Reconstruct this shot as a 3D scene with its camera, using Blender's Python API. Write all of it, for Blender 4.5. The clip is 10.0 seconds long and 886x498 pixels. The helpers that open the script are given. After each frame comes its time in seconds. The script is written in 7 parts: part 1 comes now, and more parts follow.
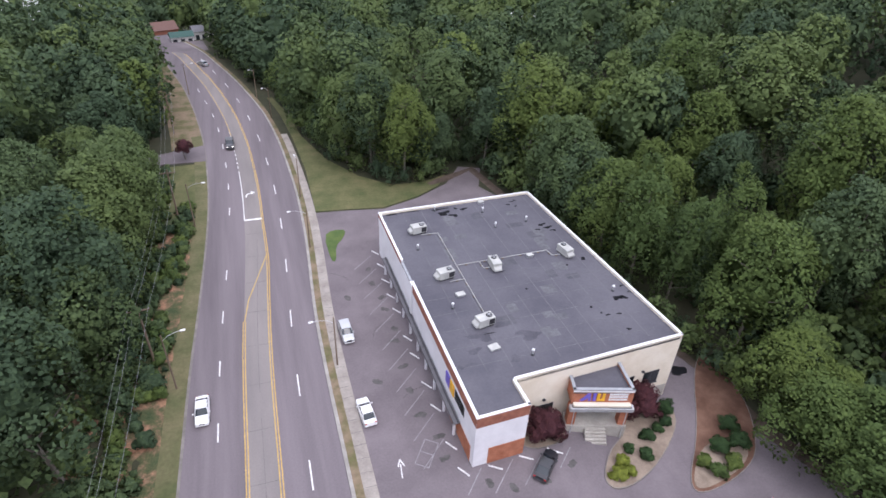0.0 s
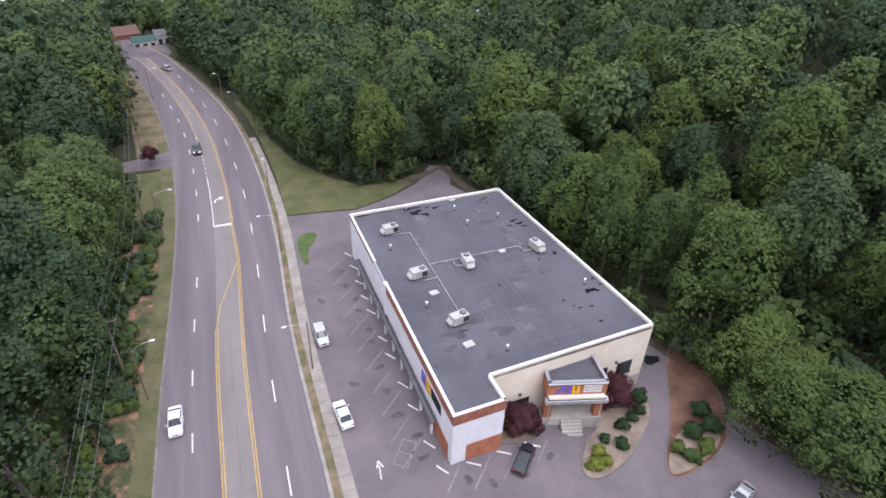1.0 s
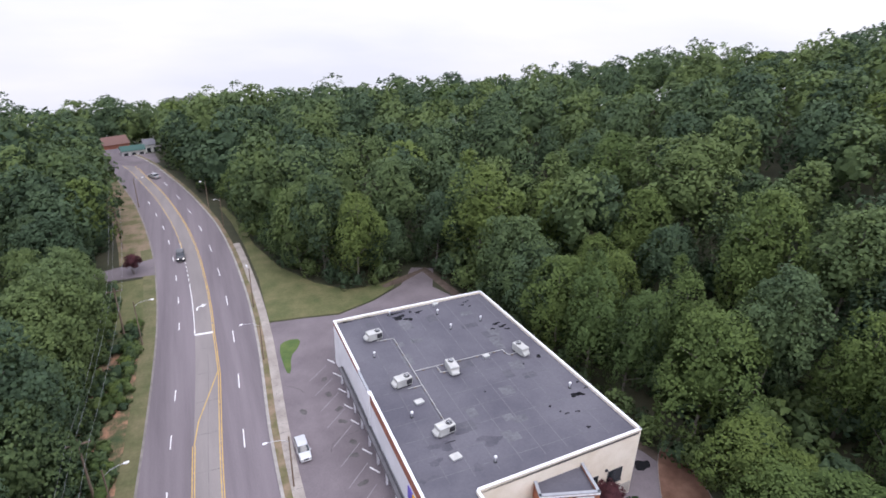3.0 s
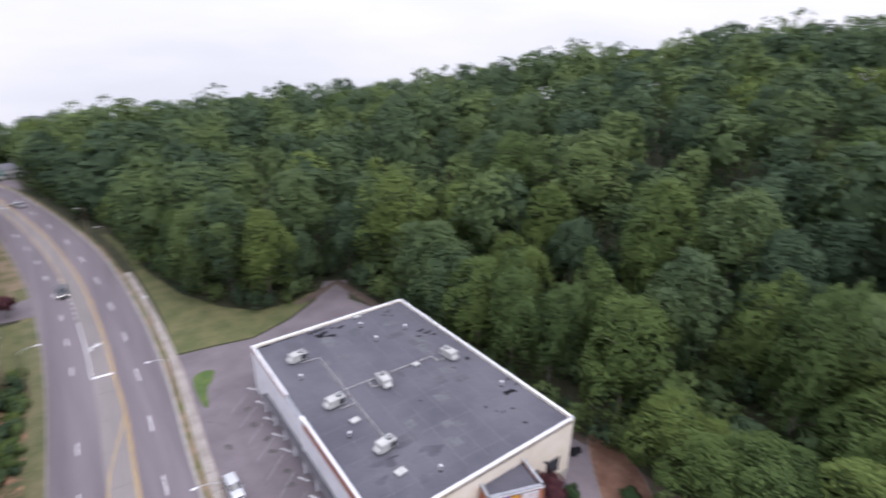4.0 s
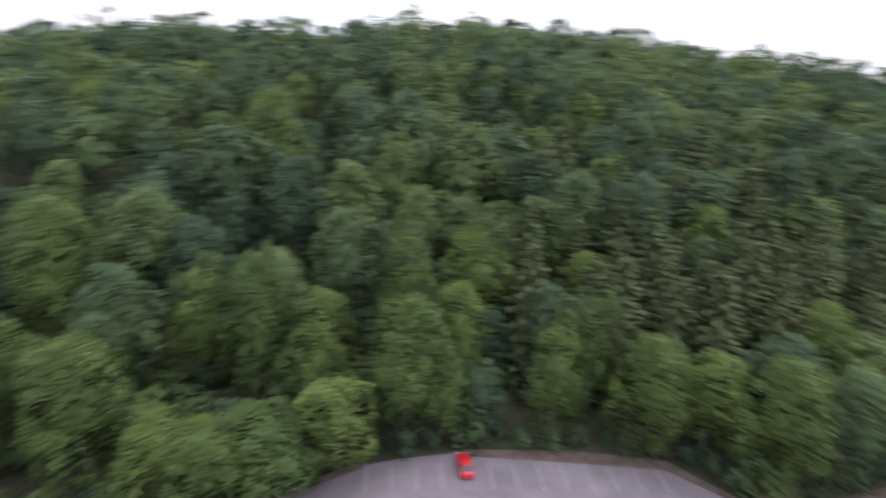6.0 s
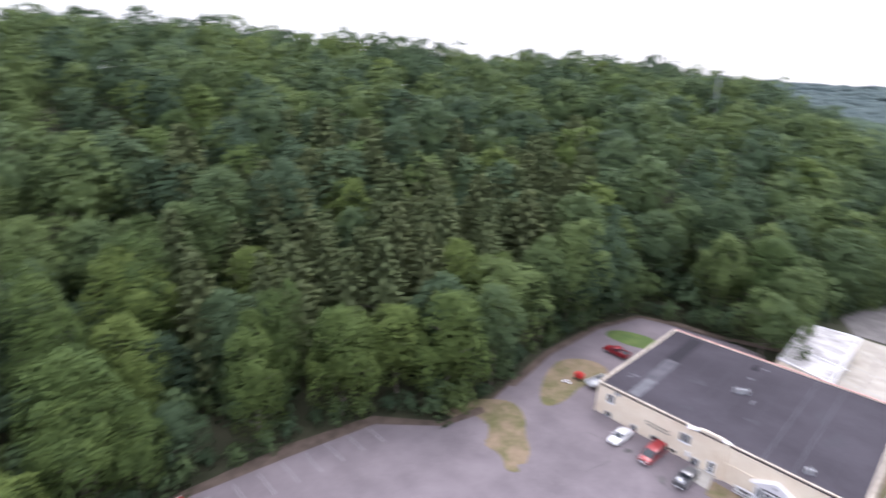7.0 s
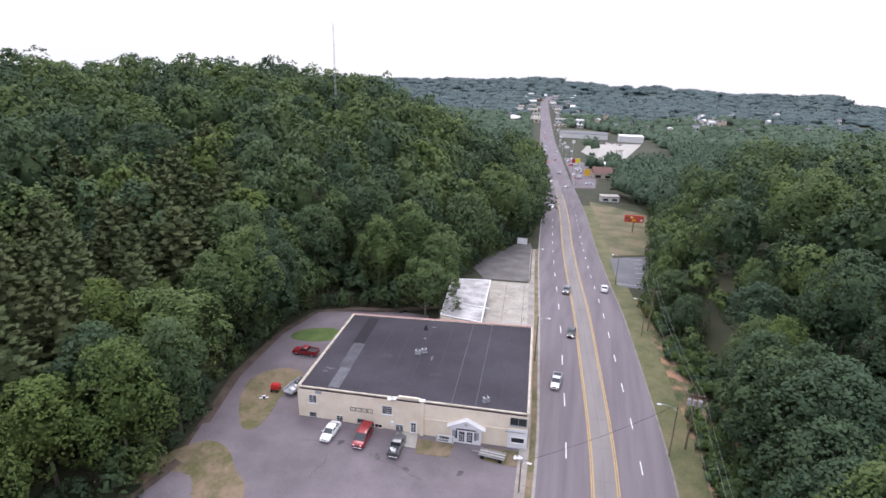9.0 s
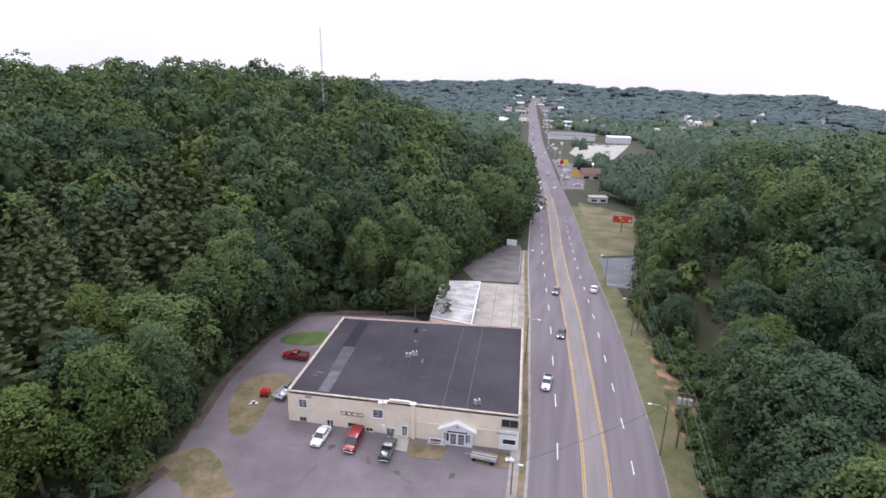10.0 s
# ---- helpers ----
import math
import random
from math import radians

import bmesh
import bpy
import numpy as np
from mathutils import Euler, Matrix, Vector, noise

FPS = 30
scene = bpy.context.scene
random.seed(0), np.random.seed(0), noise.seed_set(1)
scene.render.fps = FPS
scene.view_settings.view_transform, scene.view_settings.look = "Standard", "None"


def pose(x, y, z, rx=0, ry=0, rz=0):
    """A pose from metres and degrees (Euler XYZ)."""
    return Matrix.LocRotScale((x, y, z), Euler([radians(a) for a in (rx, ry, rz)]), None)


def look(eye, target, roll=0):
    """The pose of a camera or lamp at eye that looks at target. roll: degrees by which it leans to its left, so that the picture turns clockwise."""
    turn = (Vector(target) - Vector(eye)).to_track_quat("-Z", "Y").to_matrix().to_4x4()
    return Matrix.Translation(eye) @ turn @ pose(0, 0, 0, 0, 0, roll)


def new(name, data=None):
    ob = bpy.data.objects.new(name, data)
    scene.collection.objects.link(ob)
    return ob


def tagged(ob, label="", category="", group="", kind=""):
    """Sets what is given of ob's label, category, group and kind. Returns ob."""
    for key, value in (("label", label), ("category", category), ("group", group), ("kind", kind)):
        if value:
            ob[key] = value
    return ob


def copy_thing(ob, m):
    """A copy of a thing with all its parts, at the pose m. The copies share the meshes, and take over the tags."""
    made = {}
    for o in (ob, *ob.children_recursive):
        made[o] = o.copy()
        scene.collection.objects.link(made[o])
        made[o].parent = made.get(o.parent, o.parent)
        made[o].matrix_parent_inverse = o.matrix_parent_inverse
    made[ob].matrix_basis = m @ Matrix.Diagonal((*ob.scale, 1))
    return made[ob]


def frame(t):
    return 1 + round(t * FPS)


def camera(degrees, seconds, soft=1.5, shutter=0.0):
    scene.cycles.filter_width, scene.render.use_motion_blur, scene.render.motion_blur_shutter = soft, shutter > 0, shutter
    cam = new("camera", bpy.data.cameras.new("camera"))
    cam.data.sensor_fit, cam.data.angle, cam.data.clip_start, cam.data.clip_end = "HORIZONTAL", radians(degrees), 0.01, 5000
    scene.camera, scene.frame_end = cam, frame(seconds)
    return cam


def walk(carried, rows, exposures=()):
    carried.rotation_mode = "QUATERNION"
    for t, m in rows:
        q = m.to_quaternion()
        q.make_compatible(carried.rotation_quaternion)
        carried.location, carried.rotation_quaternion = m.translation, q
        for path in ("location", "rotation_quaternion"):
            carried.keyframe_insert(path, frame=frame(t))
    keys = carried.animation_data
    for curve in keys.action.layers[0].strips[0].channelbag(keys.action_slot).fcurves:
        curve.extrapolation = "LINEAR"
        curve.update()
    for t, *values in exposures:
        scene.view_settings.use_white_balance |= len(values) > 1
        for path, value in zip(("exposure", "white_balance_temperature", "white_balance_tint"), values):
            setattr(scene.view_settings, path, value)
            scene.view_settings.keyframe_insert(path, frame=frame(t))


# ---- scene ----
# The lens and the drone's path: seconds, place, yaw, pitch, roll
cam = camera(74.83, 10.0, soft=1.6, shutter=0.75)
PATH = (
    (0, -1.83, -0, 55.4, -19.79, -33.55, 2.57),
    (0.5, -1.58, -0.07, 55.4, -20.71, -33.55, 2.34),
    (1, -1.23, -0.26, 55.49, -22.53, -33.59, 2.07),
    (1.5, -1.11, -0.34, 55.65, -23.33, -33.7, 1.84),
    (2, -0.92, -0.37, 56.22, -23.29, -31.15, 1.7),
    (2.5, -0.72, -0.19, 56.77, -23.16, -29.12, 1.6),
    (2.7, -0.76, -0.41, 57.19, -23.06, -25.2, 1.48),
    (3.8, -3.97, 1.7, 58.44, -31.38, -23.9, 0.91),
    (4, -3.92, 2.33, 58.18, -35.28, -23.9, 1.34),
    (4.5, -3.53, 3.47, 57.5, -47.41, -23.55, 2.8),
    (5, -4.6, 3.79, 57.28, -58.22, -22.93, 3.79),
    (5.5, -3.59, 4.4, 57.22, -76.23, -22.24, 3.79),
    (5.7, -3.12, 4.4, 57.15, -82.96, -21.78, 3.77),
    (6.8, -2.21, 8.45, 57.6, -125.63, -21.18, 2.38),
    (7, -1.56, 8.12, 57.49, -131.18, -20.95, 2.13),
    (7.5, 0.1, 8.01, 57.16, -147.16, -20.35, 2.02),
    (8, 1.02, 8.57, 57.35, -162.15, -19.87, 2.16),
    (8.5, 0.88, 7.55, 56.94, -165.89, -19.69, 1.7),
    (9, 0.85, 7.41, 56.86, -166.27, -19.59, 1.5),
    (9.5, 0.84, 7.34, 56.83, -166.9, -19.49, 1.39),
    (10, 0.83, 7.23, 56.77, -167.33, -19.34, 1.26),
)
walk(cam, [(t, pose(x, y, z, 90 + p, 0, w) @ pose(0, 0, 0, 0, 0, r)) for t, x, y, z, w, p, r in PATH],
     [(t, e - 0.06, 6150, 19) for t, e in ((0.0, 0.08), (2.5, 0.1), (4.5, -0.02), (5.0, -0.1), (5.5, 0.1), (7.0, 0.52), (7.5, 0.42), (8.0, 0.24), (9.0, 0.1), (10.0, 0.04))])

# ---- world and light: a bright overcast afternoon ----
world = bpy.data.worlds.new("overcast_sky")
scene.world = world
world.use_nodes = True
wn, wl = world.node_tree.nodes, world.node_tree.links
wn.clear()
sky = wn.new("ShaderNodeTexSky")
sky.sky_type = "NISHITA"
sky.sun_disc = False
sky.sun_elevation, sky.sun_rotation = radians(52), radians(200)
bg_sky = wn.new("ShaderNodeBackground")
bg_sky.inputs[1].default_value = 0.05
wl.new(sky.outputs[0], bg_sky.inputs[0])
coord = wn.new("ShaderNodeTexCoord")
stretch = wn.new("ShaderNodeMapping")
stretch.inputs["Scale"].default_value = (1.4, 1.4, 6.0)
wl.new(coord.outputs["Generated"], stretch.inputs[0])
cloud = wn.new("ShaderNodeTexNoise")
cloud.inputs["Scale"].default_value, cloud.inputs["Detail"].default_value = 1.6, 5.0
wl.new(stretch.outputs[0], cloud.inputs["Vector"])
tone = wn.new("ShaderNodeValToRGB")
tone.color_ramp.elements[0].position, tone.color_ramp.elements[1].position = 0.36, 0.6
tone.color_ramp.elements[0].color = (0.84, 0.87, 0.92, 1)
tone.color_ramp.elements[1].color = (0.97, 0.98, 1.0, 1)
wl.new(cloud.outputs["Fac"], tone.inputs[0])
bg_cloud = wn.new("ShaderNodeBackground")
# an overcast sky is brighter overhead than at the horizon
split = wn.new("ShaderNodeSeparateXYZ")
wl.new(coord.outputs["Generated"], split.inputs[0])
rise = wn.new("ShaderNodeMapRange")
rise.inputs["From Min"].default_value, rise.inputs["From Max"].default_value = 0.1, 1.0
rise.inputs["To Min"].default_value, rise.inputs["To Max"].default_value = 0.92, 2.2
wl.new(split.outputs["Z"], rise.inputs["Value"])
wl.new(rise.outputs[0], bg_cloud.inputs[1])
wl.new(tone.outputs[0], bg_cloud.inputs[0])
both = wn.new("ShaderNodeAddShader")
wl.new(bg_sky.outputs[0], both.inputs[0])
wl.new(bg_cloud.outputs[0], both.inputs[1])
w_out = wn.new("ShaderNodeOutputWorld")
wl.new(both.outputs[0], w_out.inputs[0])

sun_data = bpy.data.lights.new("sun", "SUN")
sun_data.energy, sun_data.angle, sun_data.color = 1.0, radians(25), (1.0, 0.96, 0.9)
sun = new("sun", sun_data)
sun.matrix_basis = look((0, 0, 200), (0 - 30, 200 * 0.62, 0))
scene.view_settings.exposure = 0.0

# ---- materials ----
def shader(name, rough=0.8, metal=0.0, spec=0.3):
    m = bpy.data.materials.new(name)
    m.use_nodes = True
    nt = m.node_tree
    b = nt.nodes["Principled BSDF"]
    b.inputs["Roughness"].default_value = rough
    b.inputs["Metallic"].default_value = metal
    b.inputs["Specular IOR Level"].default_value = spec
    return m, nt, b


def noise_at(nt, scale, detail=4.0, rough=0.6, stretch=None):
    g = nt.nodes.new("ShaderNodeNewGeometry")
    n = nt.nodes.new("ShaderNodeTexNoise")
    n.inputs["Scale"].default_value, n.inputs["Detail"].default_value, n.inputs["Roughness"].default_value = scale, detail, rough
    if stretch:
        mp = nt.nodes.new("ShaderNodeMapping")
        mp.inputs["Scale"].default_value = stretch
        nt.links.new(g.outputs["Position"], mp.inputs[0])
        nt.links.new(mp.outputs[0], n.inputs["Vector"])
    else:
        nt.links.new(g.outputs["Position"], n.inputs["Vector"])
    return n.outputs["Fac"]


def ramp(nt, fac, stops):
    r = nt.nodes.new("ShaderNodeValToRGB")
    e = r.color_ramp.elements
    e[0].position, e[0].color = stops[0][0], (*stops[0][1], 1)
    e[1].position, e[1].color = stops[-1][0], (*stops[-1][1], 1)
    for p, c in stops[1:-1]:
        k = e.new(p)
        k.color = (*c, 1)
    nt.links.new(fac, r.inputs[0])
    return r.outputs[0]


def blend(nt, a, b, fac, mode="MIX"):
    x = nt.nodes.new("ShaderNodeMix")
    x.data_type, x.blend_type = "RGBA", mode
    for value, socket in ((a, x.inputs[6]), (b, x.inputs[7])):
        if isinstance(value, tuple):
            socket.default_value = (*value, 1)
        else:
            nt.links.new(value, socket)
    if isinstance(fac, float):
        x.inputs[0].default_value = fac
    else:
        nt.links.new(fac, x.inputs[0])
    return x.outputs[2]


def relief(nt, b, fac, strength, dist=0.02):
    u = nt.nodes.new("ShaderNodeBump")
    u.inputs["Strength"].default_value, u.inputs["Distance"].default_value = strength, dist
    nt.links.new(fac, u.inputs["Height"])
    nt.links.new(u.outputs[0], b.inputs["Normal"])


def mottled(name, dark, light, scale=0.15, fine=6.0, rough=0.85, spec=0.25, bump=0.25, lo=0.35, hi=0.65, stretch=None, amount=0.35):
    """A surface with broad stains and fine grain between two tones."""
    m, nt, b = shader(name, rough, 0, spec)
    broad = ramp(nt, noise_at(nt, scale, 5, 0.6, stretch), [(lo, dark), (hi, light)])
    grain_f = noise_at(nt, fine, 3, 0.7)
    grain = ramp(nt, grain_f, [(0.25, (0.72, 0.72, 0.72)), (0.75, (1.22, 1.22, 1.22))])
    nt.links.new(blend(nt, broad, grain, amount * 2 if amount < 0.5 else 1.0, "MULTIPLY"), b.inputs["Base Color"])
    relief(nt, b, grain_f, bump)
    return m


def plain(name, colour, rough=0.6, metal=0.0, spec=0.3, vary=0.12, scale=2.0):
    m, nt, b = shader(name, rough, metal, spec)
    n = noise_at(nt, scale, 4)
    lo = tuple(c * (1 - vary) for c in colour)
    hi = tuple(min(1.0, c * (1 + vary)) for c in colour)
    nt.links.new(ramp(nt, n, [(0.3, lo), (0.7, hi)]), b.inputs["Base Color"])
    return m


def leafy(name, tones, shift=0.22, gloss=0.1, fine=2.4):
    """Foliage: tone by tree, by patch and by single leaf clump; a little light passes through."""
    m, nt, b = shader(name, 0.7, 0, gloss)
    info = nt.nodes.new("ShaderNodeObjectInfo")
    geo = nt.nodes.new("ShaderNodeNewGeometry")
    patch = noise_at(nt, 0.075, 2, 0.5)
    att = nt.nodes.new("ShaderNodeAttribute")
    att.attribute_name = "tint"
    both_r = nt.nodes.new("ShaderNodeMath")
    both_r.operation = "ADD"
    nt.links.new(info.outputs["Random"], both_r.inputs[0])
    nt.links.new(att.outputs["Fac"], both_r.inputs[1])
    add = nt.nodes.new("ShaderNodeMath")
    add.operation = "MULTIPLY_ADD"
    whole = nt.nodes.new("ShaderNodeMath")
    whole.operation = "FRACT"
    nt.links.new(both_r.outputs[0], whole.inputs[0])
    nt.links.new(whole.outputs[0], add.inputs[0])
    add.inputs[1].default_value = 0.62
    half_p = nt.nodes.new("ShaderNodeMath")
    half_p.operation = "MULTIPLY"
    nt.links.new(patch, half_p.inputs[0])
    half_p.inputs[1].default_value = 0.5
    nt.links.new(half_p.outputs[0], add.inputs[2])
    base = ramp(nt, add.outputs[0], [(0.15 + 0.65 * i / (len(tones) - 1), c) for i, c in enumerate(tones)])
    leaf = ramp(nt, geo.outputs["Random Per Island"], [(0.0, (0.84, 0.85, 0.85)), (0.6, (1.0, 1.0, 1.0)), (1.0, (1.15, 1.13, 1.06))])
    col = blend(nt, base, leaf, 1.0, "MULTIPLY")
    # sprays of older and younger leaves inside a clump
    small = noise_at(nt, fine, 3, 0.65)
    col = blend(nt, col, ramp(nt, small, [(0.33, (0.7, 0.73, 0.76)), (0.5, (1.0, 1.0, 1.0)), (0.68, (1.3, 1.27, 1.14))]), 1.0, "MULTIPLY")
    relief(nt, b, small, 0.4, 0.16)
    nt.links.new(col, b.inputs["Base Color"])
    tr = nt.nodes.new("ShaderNodeBsdfTranslucent")
    nt.links.new(col, tr.inputs[0])
    mx = nt.nodes.new("ShaderNodeMixShader")
    mx.inputs[0].default_value = shift
    out = nt.nodes["Material Output"]
    nt.links.new(b.outputs[0], mx.inputs[1])
    nt.links.new(tr.outputs[0], mx.inputs[2])
    nt.links.new(mx.outputs[0], out.inputs[0])
    return m


GREENS = [(0.05, 0.081, 0.049), (0.061, 0.096, 0.054), (0.074, 0.112, 0.058), (0.093, 0.135, 0.059), (0.116, 0.16, 0.059)]
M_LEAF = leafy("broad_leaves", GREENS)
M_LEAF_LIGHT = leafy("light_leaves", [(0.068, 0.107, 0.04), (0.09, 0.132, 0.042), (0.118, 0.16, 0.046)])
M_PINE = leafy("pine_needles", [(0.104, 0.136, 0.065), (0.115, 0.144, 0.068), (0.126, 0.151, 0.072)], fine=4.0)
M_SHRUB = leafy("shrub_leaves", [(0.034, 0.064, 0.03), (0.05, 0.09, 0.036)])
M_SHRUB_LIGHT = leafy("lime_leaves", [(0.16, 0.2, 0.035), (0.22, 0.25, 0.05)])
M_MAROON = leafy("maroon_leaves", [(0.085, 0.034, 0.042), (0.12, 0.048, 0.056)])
M_BARK = mottled("bark", (0.1, 0.085, 0.07), (0.2, 0.18, 0.155), 2.0, 12.0, stretch=(1, 1, 0.2))
M_GROUND = mottled("woodland_grass_floor", (0.03, 0.036, 0.018), (0.06, 0.058, 0.034), 0.12, 3.0, bump=0.6)
M_GRASS = mottled("mown_grass", (0.0814, 0.0977, 0.0377), (0.147, 0.137, 0.0649), 0.25, 2.5, bump=0.5)
M_GRASS_DRY = mottled("dry_grass_on_bare_dirt", (0.115, 0.111, 0.0492), (0.221, 0.164, 0.111), 0.3, 1.6, bump=0.5, lo=0.38, hi=0.6)
M_VERGE = mottled("worn_olive_verge", (0.09, 0.102, 0.043), (0.165, 0.145, 0.078), 0.22, 2.0, bump=0.5)
M_FIELD = mottled("rough_brown_field", (0.09, 0.094, 0.045), (0.19, 0.15, 0.092), 0.09, 1.2, bump=0.5, lo=0.38, hi=0.62)
M_GRASS_GREEN = mottled("green_lawn", (0.062, 0.105, 0.03), (0.1, 0.138, 0.042), 0.4, 7.0, bump=0.6)
M_BANK, _nt, _bs = shader("weedy_clay_bank", 0.9, 0, 0.2)
_c = ramp(_nt, noise_at(_nt, 0.35, 5, 0.65), [(0.34, (0.055, 0.08, 0.036)), (0.47, (0.1, 0.106, 0.05)), (0.53, (0.19, 0.135, 0.082)), (0.61, (0.36, 0.2, 0.125))])
_g = noise_at(_nt, 5.0, 4, 0.7)
_nt.links.new(blend(_nt, _c, ramp(_nt, _g, [(0.25, (0.6, 0.6, 0.6)), (0.75, (1.25, 1.25, 1.25))]), 1.0, "MULTIPLY"), _bs.inputs["Base Color"])
relief(_nt, _bs, _g, 0.8, 0.1)
M_MULCH = mottled("brown_mulch", (0.2, 0.155, 0.12), (0.32, 0.255, 0.2), 0.5, 9.0, bump=0.6)
M_LITTER = mottled("brown_leaf_litter", (0.075, 0.056, 0.045), (0.13, 0.098, 0.078), 0.5, 5.0, bump=0.5)
M_PAVING = mottled("stained_tan_paving", (0.25, 0.222, 0.2), (0.36, 0.325, 0.29), 0.35, 4.0, bump=0.2, amount=0.3)
M_NEEDLES = mottled("reddish_leaf_litter", (0.12, 0.062, 0.042), (0.2, 0.115, 0.08), 0.4, 9.0, bump=0.5)
M_ROAD = mottled("worn_asphalt_road", (0.144, 0.124, 0.135), (0.2, 0.173, 0.186), 0.35, 5.0, rough=0.9, stretch=(1.0, 0.05, 1), bump=0.2, amount=0.2)
M_TURN = mottled("pale_turn_lane", (0.2, 0.18, 0.177), (0.251, 0.226, 0.217), 0.3, 5.0, stretch=(0.86, 0.129, 0.86), bump=0.2, amount=0.2)
M_LOT = mottled("faded_parking_asphalt", (0.138, 0.118, 0.127), (0.19, 0.163, 0.174), 0.13, 4.0, rough=0.92, bump=0.2, amount=0.22)
M_GRAVEL = mottled("grey_gravel", (0.115, 0.106, 0.104), (0.18, 0.168, 0.16), 0.25, 3.0, bump=0.4)
M_YARD = mottled("cracked_tan_concrete", (0.3, 0.275, 0.235), (0.43, 0.395, 0.345), 0.3, 3.0, bump=0.3, amount=0.3)
M_JOINT = mottled("dirty_slab_joint", (0.11, 0.1, 0.1), (0.19, 0.175, 0.17), 0.5, 4.0)
M_LOT_DARK = mottled("newer_dark_asphalt", (0.12, 0.12, 0.13), (0.17, 0.17, 0.18), 0.13, 4.0, bump=0.2, amount=0.22)
M_CONC = mottled("weathered_concrete", (0.31, 0.288, 0.258), (0.447, 0.421, 0.378), 0.3, 5.0, bump=0.2, amount=0.25)
M_KERB = mottled("kerb_concrete", (0.258, 0.241, 0.224), (0.361, 0.344, 0.318), 0.6, 6.0, bump=0.2, amount=0.25)
M_KERB_OLD = mottled("dirty_road_edge", (0.172, 0.159, 0.146), (0.258, 0.232, 0.215), 0.6, 6.0, bump=0.2, amount=0.25)
M_YELLOW = mottled("worn_yellow_paint", (0.44, 0.29, 0.09), (0.6, 0.4, 0.13), 1.2, 8.0, rough=0.7, bump=0.1)
M_WHITE_LINE = mottled("worn_white_paint", (0.58, 0.57, 0.57), (0.8, 0.79, 0.78), 1.5, 8.0, rough=0.7, bump=0.1)
M_FAINT_LINE = mottled("nearly_worn_off_paint", (0.215, 0.202, 0.215), (0.31, 0.297, 0.31), 1.5, 8.0, rough=0.8, bump=0.1)
M_ROOF = mottled("grey_membrane_roof", (0.0785, 0.076, 0.0935), (0.118, 0.114, 0.132), 0.1, 3.0, rough=0.7, bump=0.15, amount=0.2)
M_ROOF_B = mottled("dark_tar_roof", (0.031, 0.0265, 0.034), (0.052, 0.0455, 0.056), 0.09, 2.0, rough=0.75, bump=0.2, amount=0.25)
M_CANOPY = mottled("dark_canopy_metal", (0.11, 0.105, 0.115), (0.17, 0.165, 0.175), 0.5, 6.0, rough=0.6, bump=0.05)
M_ROOF_OLD = mottled("older_roof_sheet", (0.074, 0.073, 0.086), (0.1, 0.099, 0.112), 0.3, 2.0, rough=0.75, bump=0.2)
M_ROOF_PATCH = mottled("paler_roof_strip", (0.096, 0.096, 0.108), (0.135, 0.134, 0.146), 0.5, 2.0, rough=0.75, bump=0.2)
M_ROOF_DAMP = mottled("damp_roof_membrane", (0.062, 0.06, 0.074), (0.09, 0.087, 0.103), 0.6, 3.0, rough=0.6, bump=0.1)
M_TAR = plain("black_tar_patch", (0.012, 0.012, 0.014), 0.85, 0, 0.08)
M_SEAM = plain("grey_roof_seam", (0.125, 0.122, 0.136), 0.7)
M_WHITE = mottled("white_painted_metal", (0.72, 0.72, 0.74), (0.82, 0.82, 0.83), 0.5, 6.0, rough=0.5, bump=0.05, amount=0.1)
M_CREAM = mottled("cream_painted_block", (0.7, 0.62, 0.5), (0.8, 0.73, 0.62), 0.35, 6.0, rough=0.8, bump=0.15, amount=0.12)
M_CREAM_B = mottled("yellowed_cream_paint", (0.72, 0.61, 0.48), (0.82, 0.73, 0.6), 0.3, 5.0, rough=0.8, bump=0.2, amount=0.15)
M_COPING_OLD = mottled("grimy_cream_coping", (0.4, 0.35, 0.28), (0.62, 0.55, 0.46), 0.8, 4.0, rough=0.8, bump=0.2)
M_STUCCO = mottled("white_stucco", (0.7, 0.69, 0.72), (0.8, 0.79, 0.82), 0.4, 8.0, rough=0.85, bump=0.1, amount=0.1)
M_BRICK = mottled("orange_brick", (0.34, 0.125, 0.07), (0.46, 0.185, 0.11), 1.2, 10.0, rough=0.85, bump=0.3, amount=0.3)
M_BRICK_DARK = mottled("red_brown_brick", (0.25, 0.1, 0.07), (0.36, 0.15, 0.1), 1.2, 10.0, rough=0.85, bump=0.3, amount=0.3)
M_METAL = plain("galvanised_metal", (0.5, 0.51, 0.53), 0.45, 0.6, 0.5)
M_HVAC = mottled("pale_cabinet_metal", (0.37, 0.37, 0.355), (0.48, 0.48, 0.455), 1.0, 6.0, rough=0.5, bump=0.05, amount=0.1)
M_GREY = plain("mid_grey_paint", (0.3, 0.31, 0.33), 0.6)
M_DARK = plain("black_rubber", (0.016, 0.016, 0.018), 0.7)
M_GRILLE = plain("dark_grille", (0.035, 0.035, 0.04), 0.6)
M_WOOD = mottled("creosoted_pole_wood", (0.13, 0.095, 0.07), (0.22, 0.165, 0.125), 0.8, 9.0, stretch=(1, 1, 0.15))
M_PINK = plain("salmon_gutter_metal", (0.48, 0.27, 0.25), 0.6)
M_RED = plain("red_paint", (0.42, 0.018, 0.018), 0.3, 0, 0.5, 0.05)
M_PURPLE = plain("purple_letter_plastic", (0.16, 0.12, 0.5), 0.4)
M_GOLD = plain("golden_letter_plastic", (0.75, 0.42, 0.03), 0.4)
